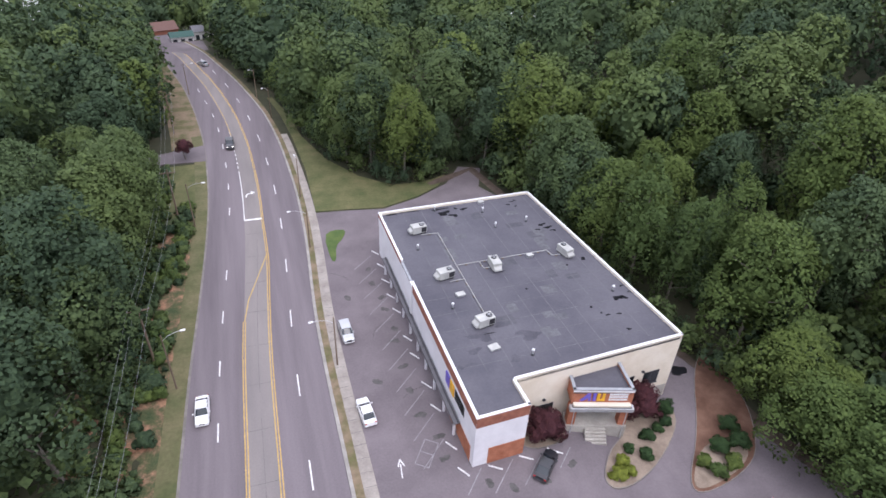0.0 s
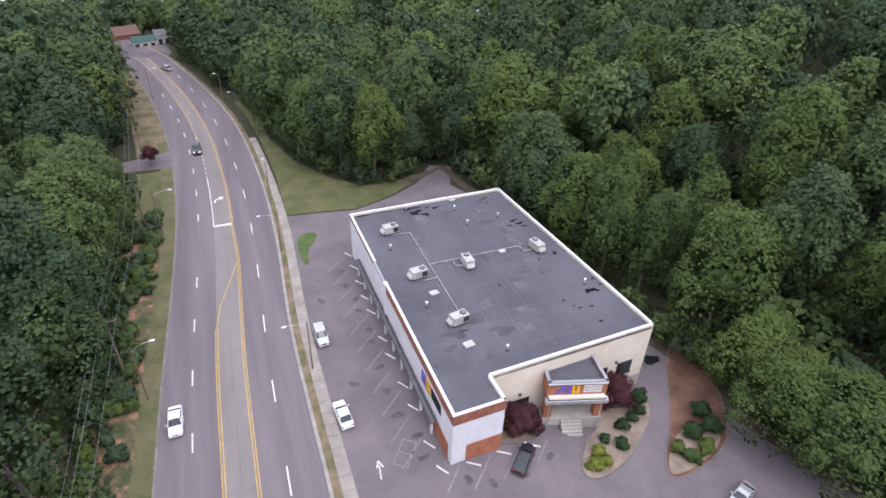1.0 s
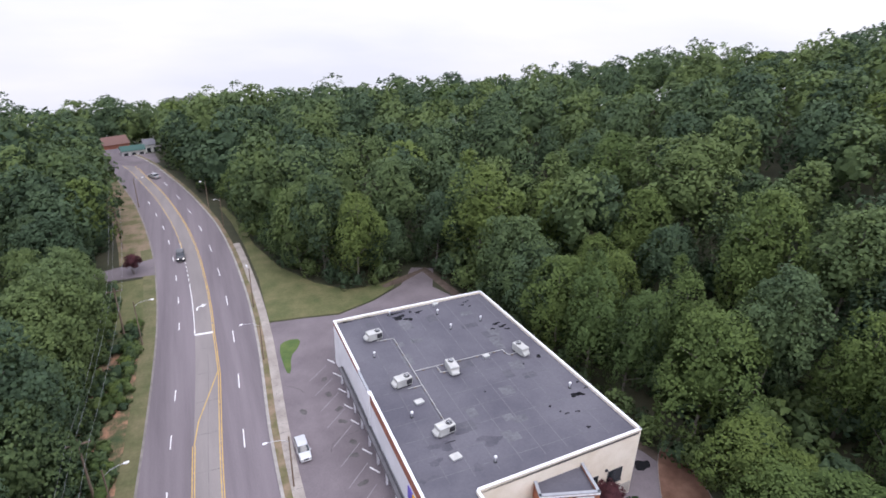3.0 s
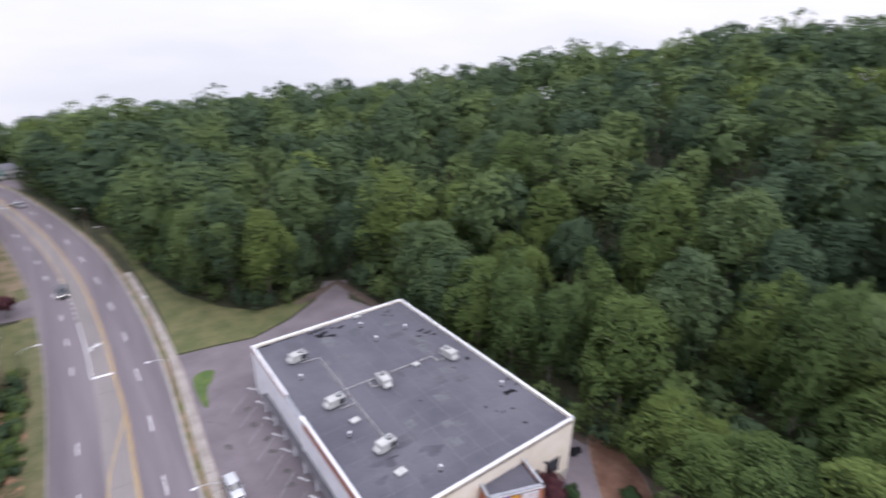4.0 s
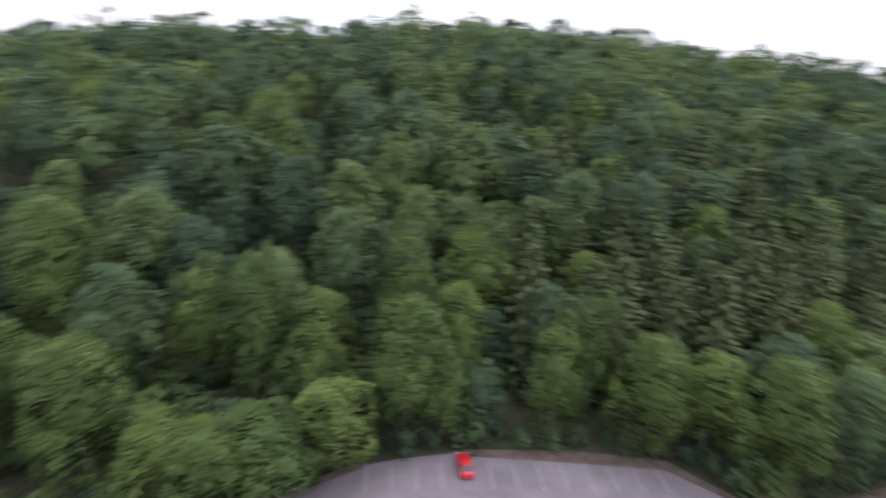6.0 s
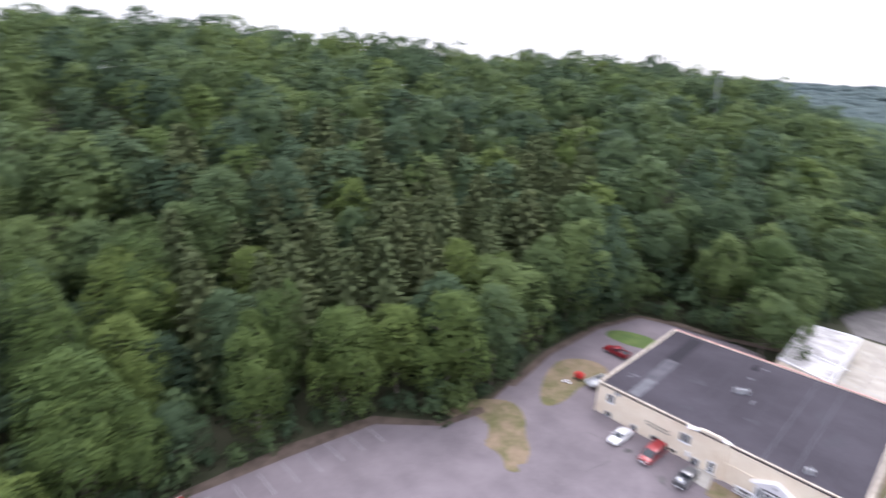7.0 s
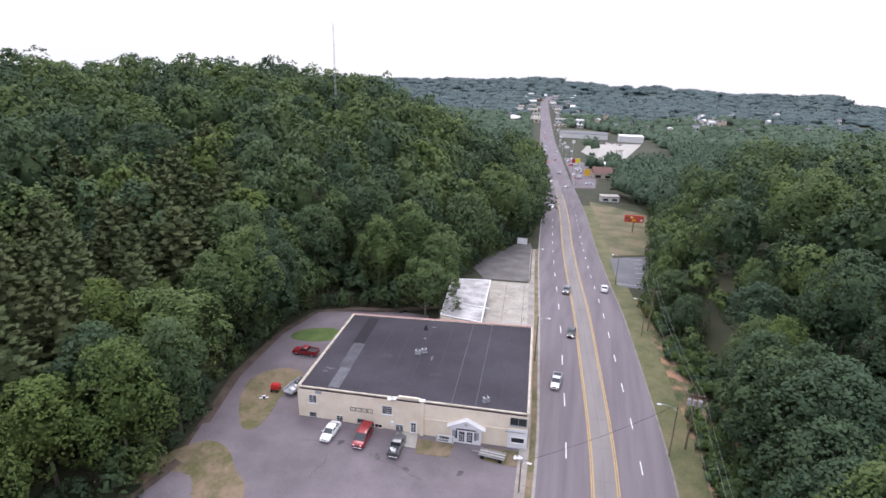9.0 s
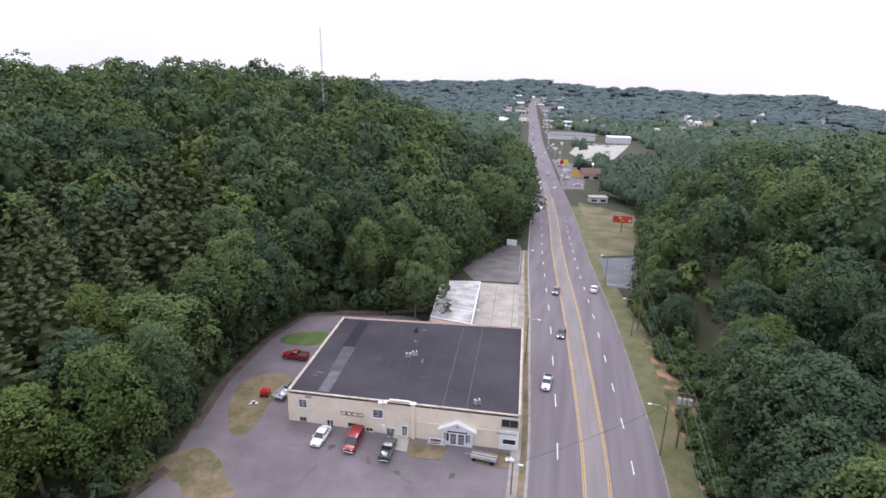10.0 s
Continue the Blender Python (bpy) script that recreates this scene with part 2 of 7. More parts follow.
M_LIGHT = plain("pale_lamp_glass", (0.85, 0.85, 0.82), 0.3, 0, 0.5, 0.02)
M_TAIL = plain("red_lamp_plastic", (0.4, 0.01, 0.01), 0.25, 0, 0.5, 0.02)
M_BILL = plain("billboard_paint_red", (0.5, 0.09, 0.06), 0.6)
M_STAIN = mottled("old_oil_stain", (0.066, 0.063, 0.061), (0.118, 0.113, 0.108), 1.2, 8.0, rough=0.8, bump=0.1)


def paint(name, colour, metal=0.3):
    m, nt, b = shader(name, 0.32, metal, 0.5)
    b.inputs["Base Color"].default_value = (*colour, 1)
    b.inputs["Coat Weight"].default_value, b.inputs["Coat Roughness"].default_value = 0.6, 0.08
    return m


P_WHITE = paint("white_car_paint", (0.78, 0.78, 0.79), 0.0)
P_SILVER = paint("silver_car_paint", (0.5, 0.51, 0.53), 0.6)
P_BLACK = paint("black_car_paint", (0.02, 0.021, 0.026), 0.2)
P_RED = paint("dark_red_car_paint", (0.24, 0.012, 0.018), 0.2)
P_BRIGHT = paint("bright_red_car_paint", (0.5, 0.015, 0.02), 0.1)
P_GREY = paint("grey_car_paint", (0.13, 0.135, 0.145), 0.4)
M_GLASS = shader("dark_window_glass", 0.06, 0.0, 0.6)[0]
M_GLASS.node_tree.nodes["Principled BSDF"].inputs["Base Color"].default_value = (0.022, 0.028, 0.034, 1)
M_CHROME = shader("chrome", 0.15, 1.0, 0.5)[0]
M_CHROME.node_tree.nodes["Principled BSDF"].inputs["Base Color"].default_value = (0.65, 0.65, 0.66, 1)

# ---- small builders ----
def link_mesh(name, verts, faces, mats, parent=None, smooth=False, face_mats=None):
    me = bpy.data.meshes.new(name)
    me.from_pydata([tuple(map(float, v)) for v in verts], [], faces)
    for m in (mats if isinstance(mats, (list, tuple)) else [mats]):
        me.materials.append(m)
    if face_mats is not None:
        me.polygons.foreach_set("material_index", face_mats)
    if smooth:
        me.polygons.foreach_set("use_smooth", [True] * len(me.polygons))
    me.update()
    ob = new(name, me)
    if parent is not None:
        ob.parent = parent
    return ob


def part(name, bm, material, parent, label="", smooth=False):
    me = bpy.data.meshes.new(name)
    bm.to_mesh(me)
    bm.free()
    me.materials.append(material)
    if smooth:
        me.polygons.foreach_set("use_smooth", [True] * len(me.polygons))
    ob = new(name, me)
    ob.parent = parent
    if label:
        ob["label"] = label
    return ob


def empty(name, m=None):
    ob = new(name)
    ob.empty_display_size = 0.3
    if m is not None:
        ob.matrix_basis = m
    return ob


def box(bm, x0, x1, y0, y1, z0, z1, bevel=0.0, m=None):
    r = bmesh.ops.create_cube(bm, size=1)
    t = Matrix.Translation(((x0 + x1) / 2, (y0 + y1) / 2, (z0 + z1) / 2)) @ Matrix.Diagonal((abs(x1 - x0), abs(y1 - y0), abs(z1 - z0), 1))
    bmesh.ops.transform(bm, matrix=(m @ t) if m is not None else t, verts=r["verts"])
    if bevel:
        edges = list({e for v in r["verts"] for e in v.link_edges})
        bmesh.ops.bevel(bm, geom=edges, offset=bevel, segments=1, affect="EDGES")
    return bm


def tube(bm, a, b, r0, r1=None, n=8):
    a, b = Vector(a), Vector(b)
    d = b - a
    m = Matrix.Translation((a + b) / 2) @ d.to_track_quat("Z", "Y").to_matrix().to_4x4()
    bmesh.ops.create_cone(bm, cap_ends=True, segments=n, radius1=r0, radius2=r0 if r1 is None else r1, depth=d.length, matrix=m)
    return bm


def slab(bm, pts, z0, z1):
    """A plate over a plan outline, from z0 up to z1."""
    a = sum(p[0] * q[1] - q[0] * p[1] for p, q in zip(pts, pts[1:] + pts[:1]))
    pts = pts if a > 0 else pts[::-1]
    top = [bm.verts.new((x, y, z1)) for x, y in pts]
    low = [bm.verts.new((x, y, z0)) for x, y in pts]
    n = len(pts)
    for i in range(n):
        bm.faces.new((low[i], low[(i + 1) % n], top[(i + 1) % n], top[i]))
    f = bm.faces.new(top)
    f.normal_update()
    bmesh.ops.triangulate(bm, faces=[f], ngon_method="EAR_CLIP")
    return bm


def B():
    return bmesh.new()


# ---- the road's line and the land's height ----
LINE_Y = np.array([290, 250, 213, 202, 178, 153, 134, 118, 105, 94, 85, 70, 57, 48, 41, 0, -61, -75, -90, -104, -118, -135, -156, -183, -246, -295, -366, -432, -524, -751, -992, -1262, -1458, -1620, -1700.0])
LINE_X = np.array([-62, -39, -20.6, -17.8, -11.4, -6.75, -4.6, -3.85, -3.5, -3.75, -4.1, -5.1, -5.75, -5.85, -6.0, -7.2, -6.5, -5.55, -4.1, -2.9, -1.75, -0.1, 1.8, 3.9, 8.0, 12.4, 18.8, 24.5, 32.3, 52.1, 72, 96.9, 114.6, 112, 100.0])
_yy = np.arange(-1720.0, 300.0, 2.0)
_xx = np.interp(_yy, LINE_Y[::-1], LINE_X[::-1])
_xx = np.convolve(np.pad(_xx, 4, mode="edge"), np.ones(9) / 9, mode="valid")


def mid(y):
    return float(np.interp(y, _yy, _xx))


def across(y):
    """The unit vector to the road's east side."""
    d = (mid(y + 1) - mid(y - 1)) / 2
    k = 1 / math.hypot(1, d)
    return k, -d * k


def on_road(y, off):
    k, l = across(y)
    return mid(y) + off * k, y + off * l


def half(y):
    return float(np.interp(y, [-105, -62, 20, 45, 70, 90, 150, 178, 215], [9.35, 9.4, 8.9, 8.45, 8.0, 8.1, 7.9, 7.2, 6.4]))


# south of the crest the road runs down into the valley
FALL_Y = [-1400, -1175, -945, -722, -480, -343, -275, -200, -160, -125, -105]
FALL_Z = [-74, -74, -68, -55, -34, -22, -15.5, -9, -5, -1.5, 0]


_fy = np.arange(-1800.0, 12.0, 3.0)
_fz = np.convolve(np.pad(np.interp(_fy, FALL_Y, FALL_Z), 5, mode="edge"), np.ones(11) / 11, mode="valid")


def fall(y):
    return np.interp(y, _fy, _fz)


def down(x, y):
    """A spot laid out on the level, carried along the sight line to the falling ground."""
    ex, ey, ez = 0.83, 7.23, 56.77
    k = 1.0
    for _ in range(40):
        k = 0.5 * k + 0.5 * (ez - float(fall(ey + k * (y - ey)))) / ez
    return ex + k * (x - ex), ey + k * (y - ey)


# the open ground: everything that is not wood
OPEN = np.array([(-43, 256), (-34, 225), (-29, 200), (-24, 165), (-22, 142), (-27.5, 129), (-26, 122), (-21, 111), (-21, 84), (-20.5, 68), (-20, 43),
                 (-21, 0), (-24.5, -62), (-25.5, -80), (-24, -99), *[down(*q) for q in ((-15, -124), (-18, -137), (-20, -159), (-24, -200), (-22, -228), (-14, -250), (-9, -262))],
                 (-40, -470), (-75, -520), (-80, -800), (-40, -900), (60, -1000), (95, -1700), (140, -1700), (110, -1100), (75, -750), (48, -500), *[down(*q) for q in ((27, -300), (20, -240), (14.5, -180), (18, -163), (27, -138))], (30, -110), (40, -105), (48, -103),
                 (55, -98), (58, -86), (57.5, -70), (54.5, -57), (53, -49), (54, -42), (62, -34), (64, -20), (64, -5), (62, 10), (58, 22),
                 (55.5, 33), (54, 45), (50, 60), (47.5, 84), (45, 96), (43, 108), (38, 110), (35, 105), (31, 103), (24, 103), (18.5, 109),
                 (13.2, 119), (9.5, 134), (5.5, 163), (0, 182), (-8, 205), (-9, 222), (-8, 250)], float)


def wood_depth(x, y):
    """Metres from the open ground into the wood (0 on open ground)."""
    x, y = np.asarray(x, float), np.asarray(y, float)
    best = np.full(x.shape, 1e9)
    inside = np.zeros(x.shape, bool)
    for (ax, ay), (bx, by) in zip(OPEN, np.roll(OPEN, -1, axis=0)):
        dx, dy = bx - ax, by - ay
        t = np.clip(((x - ax) * dx + (y - ay) * dy) / (dx * dx + dy * dy), 0, 1)
        best = np.minimum(best, np.hypot(x - ax - t * dx, y - ay - t * dy))
        if dy:
            cross = ((ay > y) != (by > y)) & (x < (bx - ax) * (y - ay) / dy + ax)
            inside ^= cross
    return np.where(inside, 0.0, best)


def soft_step(t):
    t = np.clip(t, 0, 1)
    return t * t * (3 - 2 * t)


def dip(x, y):
    """The car park falls away beside the first building's front, and rises a little along the warehouse."""
    x, y = np.asarray(x, float), np.asarray(y, float)
    rise = 0.75 * soft_step((x - 12) / 30) * soft_step((-y - 44) / 12) * soft_step((y + 108) / 12)
    return rise - 2.8 * soft_step((x - 20) / 25) * soft_step((y - 2) / 24) * soft_step((88 - y) / 30)


AZ = [-30, 0, 10, 20, 27, 34, 45, 52, 60, 75, 90, 105, 120, 134, 145, 155, 163, 170, 173, 175, 178]
CREST = [0, -0.5, 3, 6.5, 9, 11.5, 16, 21, 28, 34.5, 38, 38, 35, 29.5, 32.5, 38, 39, 30, 20, 8, 0]


def land(x, y):
    """Height of the ground."""
    x, y = np.asarray(x, float), np.asarray(y, float)
    d = np.maximum(wood_depth(x, y) - 2.0, 0)
    r = np.hypot(x, y - 4)
    az = np.degrees(np.arctan2(x, y - 4))
    east = np.interp(az, AZ, CREST, left=0, right=0) * (1 - (1 - np.clip(d / 170, 0, 1)) ** 1.5)
    hw = np.interp(y, [-300, -235, -150, -100, -60, 0, 40, 100, 150, 230], [0, 6, 11.5, 12.5, 11, 8, 6, 5, 3, 1])
    west = hw * (1 - np.exp(-d / 11)) + np.where((y < -40) & (y > -260), 0.03 * np.minimum(d, 90), 0)
    on_east = x > np.interp(y, _yy, _xx)
    z = np.where(on_east, east, west)
    north = (y > 0) & (az > -75) & (az < 42)
    z = z - np.where(north, 0.2 * np.maximum(r - 225, 0) * np.clip((42 - az) / 12, 0, 1), 0)
    z = z - np.where((az >= 30) & (az < 172), 0.22 * np.maximum(r - 265, 0) * np.clip((az - 30) / 12, 0, 1), 0)
    z = z - np.where(~on_east & (y > -60), 0.3 * np.maximum(r - 215, 0) * np.clip((y + 60) / 80, 0, 1), 0)
    low = fall(y)
    z = np.where(az > 135, np.maximum(z, low - 1.0), z)
    # the valley takes over from the hills on both sides of the road
    gone = np.where(on_east, np.clip((r - 340) / 120, 0, 1) * np.clip((az - 140) / 15, 0, 1), np.clip((-y - 250) / 90, 0, 1))
    z = z * (1 - gone) + low * (np.exp(-d / 30) * (1 - gone) + gone)
    roll = 4.0 * np.sin(x / 90 + 1.3) * np.sin(y / 130) + 2.5 * np.sin(x / 41 - y / 57)
    z = z + np.where(y < -300, np.clip((-y - 420) / 300, 0, 1) * np.clip(d / 120, 0, 1) * roll, 0)
    z = z + 14 * np.exp(-((r - 1300) / 130) ** 2) * np.clip((az % 360 - 184) / 5, 0, 1) * (y < 0)
    z = z - np.where(y < 0, 0.3 * np.clip(r - 1640, 0, 1500) + 0.6 * np.clip((-y - 900) / 100, 0, 1), 0)
    return z + dip(x, y) - 0.06


def land1(x, y):
    return float(land(np.array([x]), np.array([y]))[0])


def grade(a, b, lo, hi, fine, coarse):
    """Grid lines from a to b, fine between lo and hi."""
    return np.concatenate([np.arange(a, lo, coarse), np.arange(lo, hi, fine), np.arange(hi, b + coarse, coarse)])


gx = np.concatenate([np.arange(-1500, -480, 60), grade(-480, 480, -64, 84, 2.5, 11), np.arange(540, 1500, 60)])
gy = np.concatenate([np.arange(-3000, -1060, 60), grade(-1060, 440, -240, 150, 2.5, 11), np.arange(500, 1100, 60)])
GX, GY = np.meshgrid(gx, gy)
GZ = land(GX, GY)
nx = len(gx)
quads = [(j * nx + i, j * nx + i + 1, (j + 1) * nx + i + 1, (j + 1) * nx + i) for j in range(len(gy) - 1) for i in range(nx - 1)]
ground = link_mesh("ground", np.stack([GX.ravel(), GY.ravel(), GZ.ravel()], 1), quads, M_GROUND, smooth=True)
tagged(ground, "wooded hilly ground with grass and leaf litter", "ground", kind="structure")


def ribbon(name, off0, off1, y0, y1, z0, z1, mat, step=3.0, label="", kind="structure", category=""):
    """A strip along the road between two offsets from its middle; offsets may be functions of y."""
    n = max(2, int(abs(y1 - y0) / step) + 1)
    ys = np.linspace(y0, y1, n)
    if n > 6 and min(y0, y1) < -80:
        # long strips share the road's own cross lines
        lo, hi = min(y0, y1), max(y0, y1)
        ys = np.array([hi, *[q for q in np.arange(math.floor(hi / 3) * 3, lo, -3.0) if hi - 0.2 > q > lo + 0.2], lo])
        n = len(ys)
    v, f = [], []
    for y in ys:
        a, b = (o(y) if callable(o) else o for o in (off0, off1))
        (ax, ay), (bx, by) = on_road(y, a), on_road(y, b)
        za, zb = float(fall(ay)), float(fall(by))
        v += [(ax, ay, z1 + za), (bx, by, z1 + zb), (bx, by, z0 + zb), (ax, ay, z0 + za)]
    for i in range(n - 1):
        k, l = i * 4, i * 4 + 4
        f += [(k, l, l + 1, k + 1), (k + 1, l + 1, l + 2, k + 2), (k + 3, k, l, l + 3)][:: 1]
    f += [(0, 1, 2, 3), tuple(reversed((n * 4 - 4, n * 4 - 3, n * 4 - 2, n * 4 - 1)))]
    ob = link_mesh(name, v, f, mat)
    bm = B()
    bm.from_mesh(ob.data)
    bmesh.ops.recalc_face_normals(bm, faces=bm.faces)
    bm.to_mesh(ob.data)
    bm.free()
    if kind:
        tagged(ob, label, category or name, kind=kind)
    return ob


road = ribbon("road", lambda y: -half(y), lambda y: half(y), 280, -1650, -0.3, 0.0, M_ROAD, label="worn grey asphalt five-lane road", category="road")
turn_lane = ribbon("turn_lane", lambda y: float(np.interp(y, [70, 97], [-1.75, -1.95])), lambda y: float(np.interp(y, [70, 97], [1.75, 1.2])), 215, -360, -0.1, 0.004, M_TURN, kind="")
turn_lane.parent = road
kerb_e = ribbon("kerb", lambda y: half(y), lambda y: half(y) + 0.42, 240, -330, -0.3, 0.14, M_KERB, label="weathered concrete kerb beside the road", category="kerb")
kerb_w = ribbon("kerb", lambda y: -half(y) - 0.3, lambda y: -half(y), 225, -330, -0.3, 0.06, M_KERB_OLD, label="weathered concrete kerb beside the grass bank", category="kerb")
verge = ribbon("verge", lambda y: half(y) + 0.42, lambda y: half(y) + 1.35, 230, -175, -0.3, 0.12, M_GRASS_DRY, label="thin strip of worn grass between kerb and pavement", category="verge")
pavement = ribbon("pavement", lambda y: half(y) + 1.35, lambda y: half(y) + 2.8, 135, -175, -0.3, 0.13, M_PAVING, label="pale concrete pavement along the road", category="pavement")
verge_w = ribbon("verge", lambda y: -half(y) - float(np.interp(y, [-60, 20], [4.6, 2.6])), lambda y: -half(y) - 0.3, 140, -270, -0.3, 0.05, M_VERGE, label="mown grass verge under the bank", category="verge")


side_grass = ribbon("roadside_grass", lambda y: -half(y) - 8.2, lambda y: -half(y) - 0.3, 124, 98, -0.3, 0.032, M_GRASS, label="mown green grass beside the side drive", category="grass")
side_dry = ribbon("roadside_grass", lambda y: -half(y) - 7.0, lambda y: -half(y) - 0.3, 205, 133, -0.3, 0.032, M_GRASS_DRY, label="worn dry grass under the roadside trees", category="grass")


def drape(bm):
    """Cuts a plate into cells and lays it on the falling ground."""
    xs = [v.co.x for v in bm.verts]
    ys = [v.co.y for v in bm.verts]
    for x in np.arange(14, 66, 3.0):
        if min(xs) < x < max(xs):
            bmesh.ops.bisect_plane(bm, geom=bm.verts[:] + bm.edges[:] + bm.faces[:], plane_co=(x, 0, 0), plane_no=(1, 0, 0))
    for y in [*np.arange(-108, -44, 4.0), *np.arange(2, 90, 3.0)]:
        if min(ys) < y < max(ys):
            bmesh.ops.bisect_plane(bm, geom=bm.verts[:] + bm.edges[:] + bm.faces[:], plane_co=(0, y, 0), plane_no=(0, 1, 0))
    if min(ys) < -105:
        for y in np.arange(math.floor(min(ys) / 6) * 6, -104, 6.0 if min(ys) > -400 else 20.0):
            if min(ys) < y < max(ys):
                bmesh.ops.bisect_plane(bm, geom=bm.verts[:] + bm.edges[:] + bm.faces[:], plane_co=(0, y, 0), plane_no=(0, 1, 0))
    for v in bm.verts:
        v.co.z += float(dip(v.co.x, v.co.y)) + float(fall(v.co.y))
    return bm


def plate(name, pts, z1, mat, label, category, z0=-0.25, kind="structure", parent=None, level=True):
    if level:
        pts = [down(*p) if p[1] < -100 else p for p in pts]
    bm = drape(slab(B(), pts, z0, z1))
    ob = part(name, bm, mat, parent)
    if kind and parent is None:
        tagged(ob, label, category, kind=kind)
    return ob


lot = plate("parking_lot", [(6.5, 96.5), (13.6, 95.8), (19.9, 94.8), (27.5, 97.5), (34.9, 101.9), (40, 109), (44.5, 107), (41, 99), (47.5, 84), (49.5, 60),
                            (52.5, 45), (55, 36), (56.5, 26), (61, 12), (63.5, -5), (64, -20), (62, -34), (54, -42), (52.5, -50), (54, -57), (57, -70), (57.5, -86),
                            (55, -97), (48.5, -102), (40, -104), (31, -104), (29, -99), (8.2, -99), (6.2, -75), (5.2, -58), (4.2, -20), (4.6, 36), (4.8, 56), (5.2, 70), (6.0, 80), (6.4, 88)],
            0.02, M_LOT, "faded grey asphalt car park", "car park")
lawn = plate("lawn", [(7.2, 97), (13.6, 96.3), (19.9, 95.3), (27.5, 98), (33, 101.5), (36, 106), (31, 104), (24, 104), (18.2, 109.5), (12.8, 119.5), (9.0, 134), (7.4, 150), (4.6, 163), (3.2, 163), (5.4, 150), (6.9, 133), (7.7, 115)],
             0.03, M_GRASS, "mown yellowing grass beside the drive", "lawn")

# joints of the slabs in the turn lane
for k, y in enumerate(np.arange(92, -240, -7.3)):
    j = ribbon("slab_joint", -1.6, 1.6, y, y - 0.07, -0.02, 0.0055, M_JOINT, 0.1, kind="")
    j.parent = road
for y in np.arange(90, -230, -40):
    j = ribbon("slab_joint", 0.05, 0.1, y, y - 36, -0.02, 0.0052, M_JOINT, 4.0, kind="")
    j.parent = road

# joints across the paving
for y in np.arange(96, -100, -1.83):
    j = ribbon("paving_joint", lambda q: half(q) + 1.37, lambda q: half(q) + 2.78, y, y - 0.04, 0.1, 0.1335, M_JOINT, 0.1, kind="")
    j.parent = pavement

# ---- road paint ----


def stroke(name, off, y0, y1, w, mat, z=0.007, step=3.0):
    o = off if callable(off) else (lambda y: off)
    ob = ribbon(name, lambda y: o(y) - w / 2, lambda y: o(y) + w / 2, y0, y1, -0.02, z, mat, step, kind="")
    ob.parent = road
    return ob


for off in (1.87, 1.57):
    stroke("yellow_line", off, 84, -300, 0.13, M_YELLOW)
for off in (-1.57, -1.87):
    stroke("yellow_line", off, 68, -300, 0.13, M_YELLOW)
stroke("yellow_line", lambda y: float(np.interp(y, [68, 73, 79, 85], [-1.7, -1.2, 0.2, 1.6])), 85, 68, 0.14, M_YELLOW, step=1.0)
for off in (1.35, 1.08):
    stroke("yellow_line", lambda y, o=off: o + float(np.interp(y, [84, 96], [0.5, 0])), 215, 84, 0.13, M_YELLOW)
stroke("yellow_line", lambda y: float(np.interp(y, [134, 215], [-1.8, -1.5])), 215, 134, 0.13, M_YELLOW)
for side in (-1, 1):
    def lane(y, side=side):
        return side * float(np.interp(y, [-105, -62, 45, 70, 100, 150], [5.0, 5.35, 4.8, 4.7, 4.5 if side < 0 else 4.35, 4.0]))
    # the two carriageways were marked at different spacings
    step_d = 10.4 if side < 0 else 13.45
    for k in range(-20 if side > 0 else -30, 13):
        y = (49.0 if side < 0 else 40.6) + step_d * k
        if y < 205 and not (side < 0 and 88 < y < 92):
            stroke("lane_dash", lane, y + (1.4 if side < 0 else 1.9), y - (1.4 if side < 0 else 1.9), 0.17, M_WHITE_LINE)
stroke("pocket_line", -1.95, 118, 97, 0.15, M_WHITE_LINE)
for y in np.arange(120, 140, 2.2):
    stroke("pocket_line", -1.95, y + 0.5, y - 0.5, 0.15, M_WHITE_LINE)
ax_, ay_ = on_road(107.5, -0.9)
arrow = slab(B(), [(ax_ - 0.5, ay_ - 1.6), (ax_ - 0.25, ay_ - 1.6), (ax_ - 0.15, ay_ - 0.6), (ax_ + 0.6, ay_ - 0.15), (ax_ + 0.6, ay_ - 0.7), (ax_ + 1.4, ay_ + 0.15), (ax_ + 0.6, ay_ + 0.9), (ax_ + 0.6, ay_ + 0.2), (ax_ - 0.3, ay_ - 0.25), (ax_ - 0.5, ay_ - 0.9)], -0.02, 0.008)
part("turn_arrow", arrow, M_WHITE_LINE, road)
ribbon("stop_bar", -1.95, 1.1, 97.3, 96.7, -0.02, 0.008, M_WHITE_LINE, 0.5, kind="").parent = road

# ---- trees ----
def cards(rng, centres, normals, size, fold=0.25):
    """Leaf clumps: skewed, folded kites. Arrays of vertices and faces."""
    n = len(centres)
    nrm = normals + rng.normal(0, 0.5, (n, 3))
    nrm /= np.linalg.norm(nrm, axis=1, keepdims=True) + 1e-9
    t = np.cross(nrm, rng.normal(0, 1, (n, 3)))
    t /= np.linalg.norm(t, axis=1, keepdims=True) + 1e-9
    b = np.cross(nrm, t)
    s = size * rng.uniform(0.6, 1.35, (n, 1))
    w = s * rng.uniform(0.6, 1.1, (n, 1))
    p0, p2 = centres - t * s * 0.5, centres + t * s * rng.uniform(0.4, 0.6, (n, 1))
    skew = rng.uniform(-0.3, 0.3, (n, 1)) * s
    p1 = centres + b * w * 0.5 + t * skew - nrm * s * fold
    p3 = centres - b * w * 0.5 - t * skew * 0.6 - nrm * s * fold
    return np.stack([p0, p3, p2, p1], 1).reshape(-1, 3)


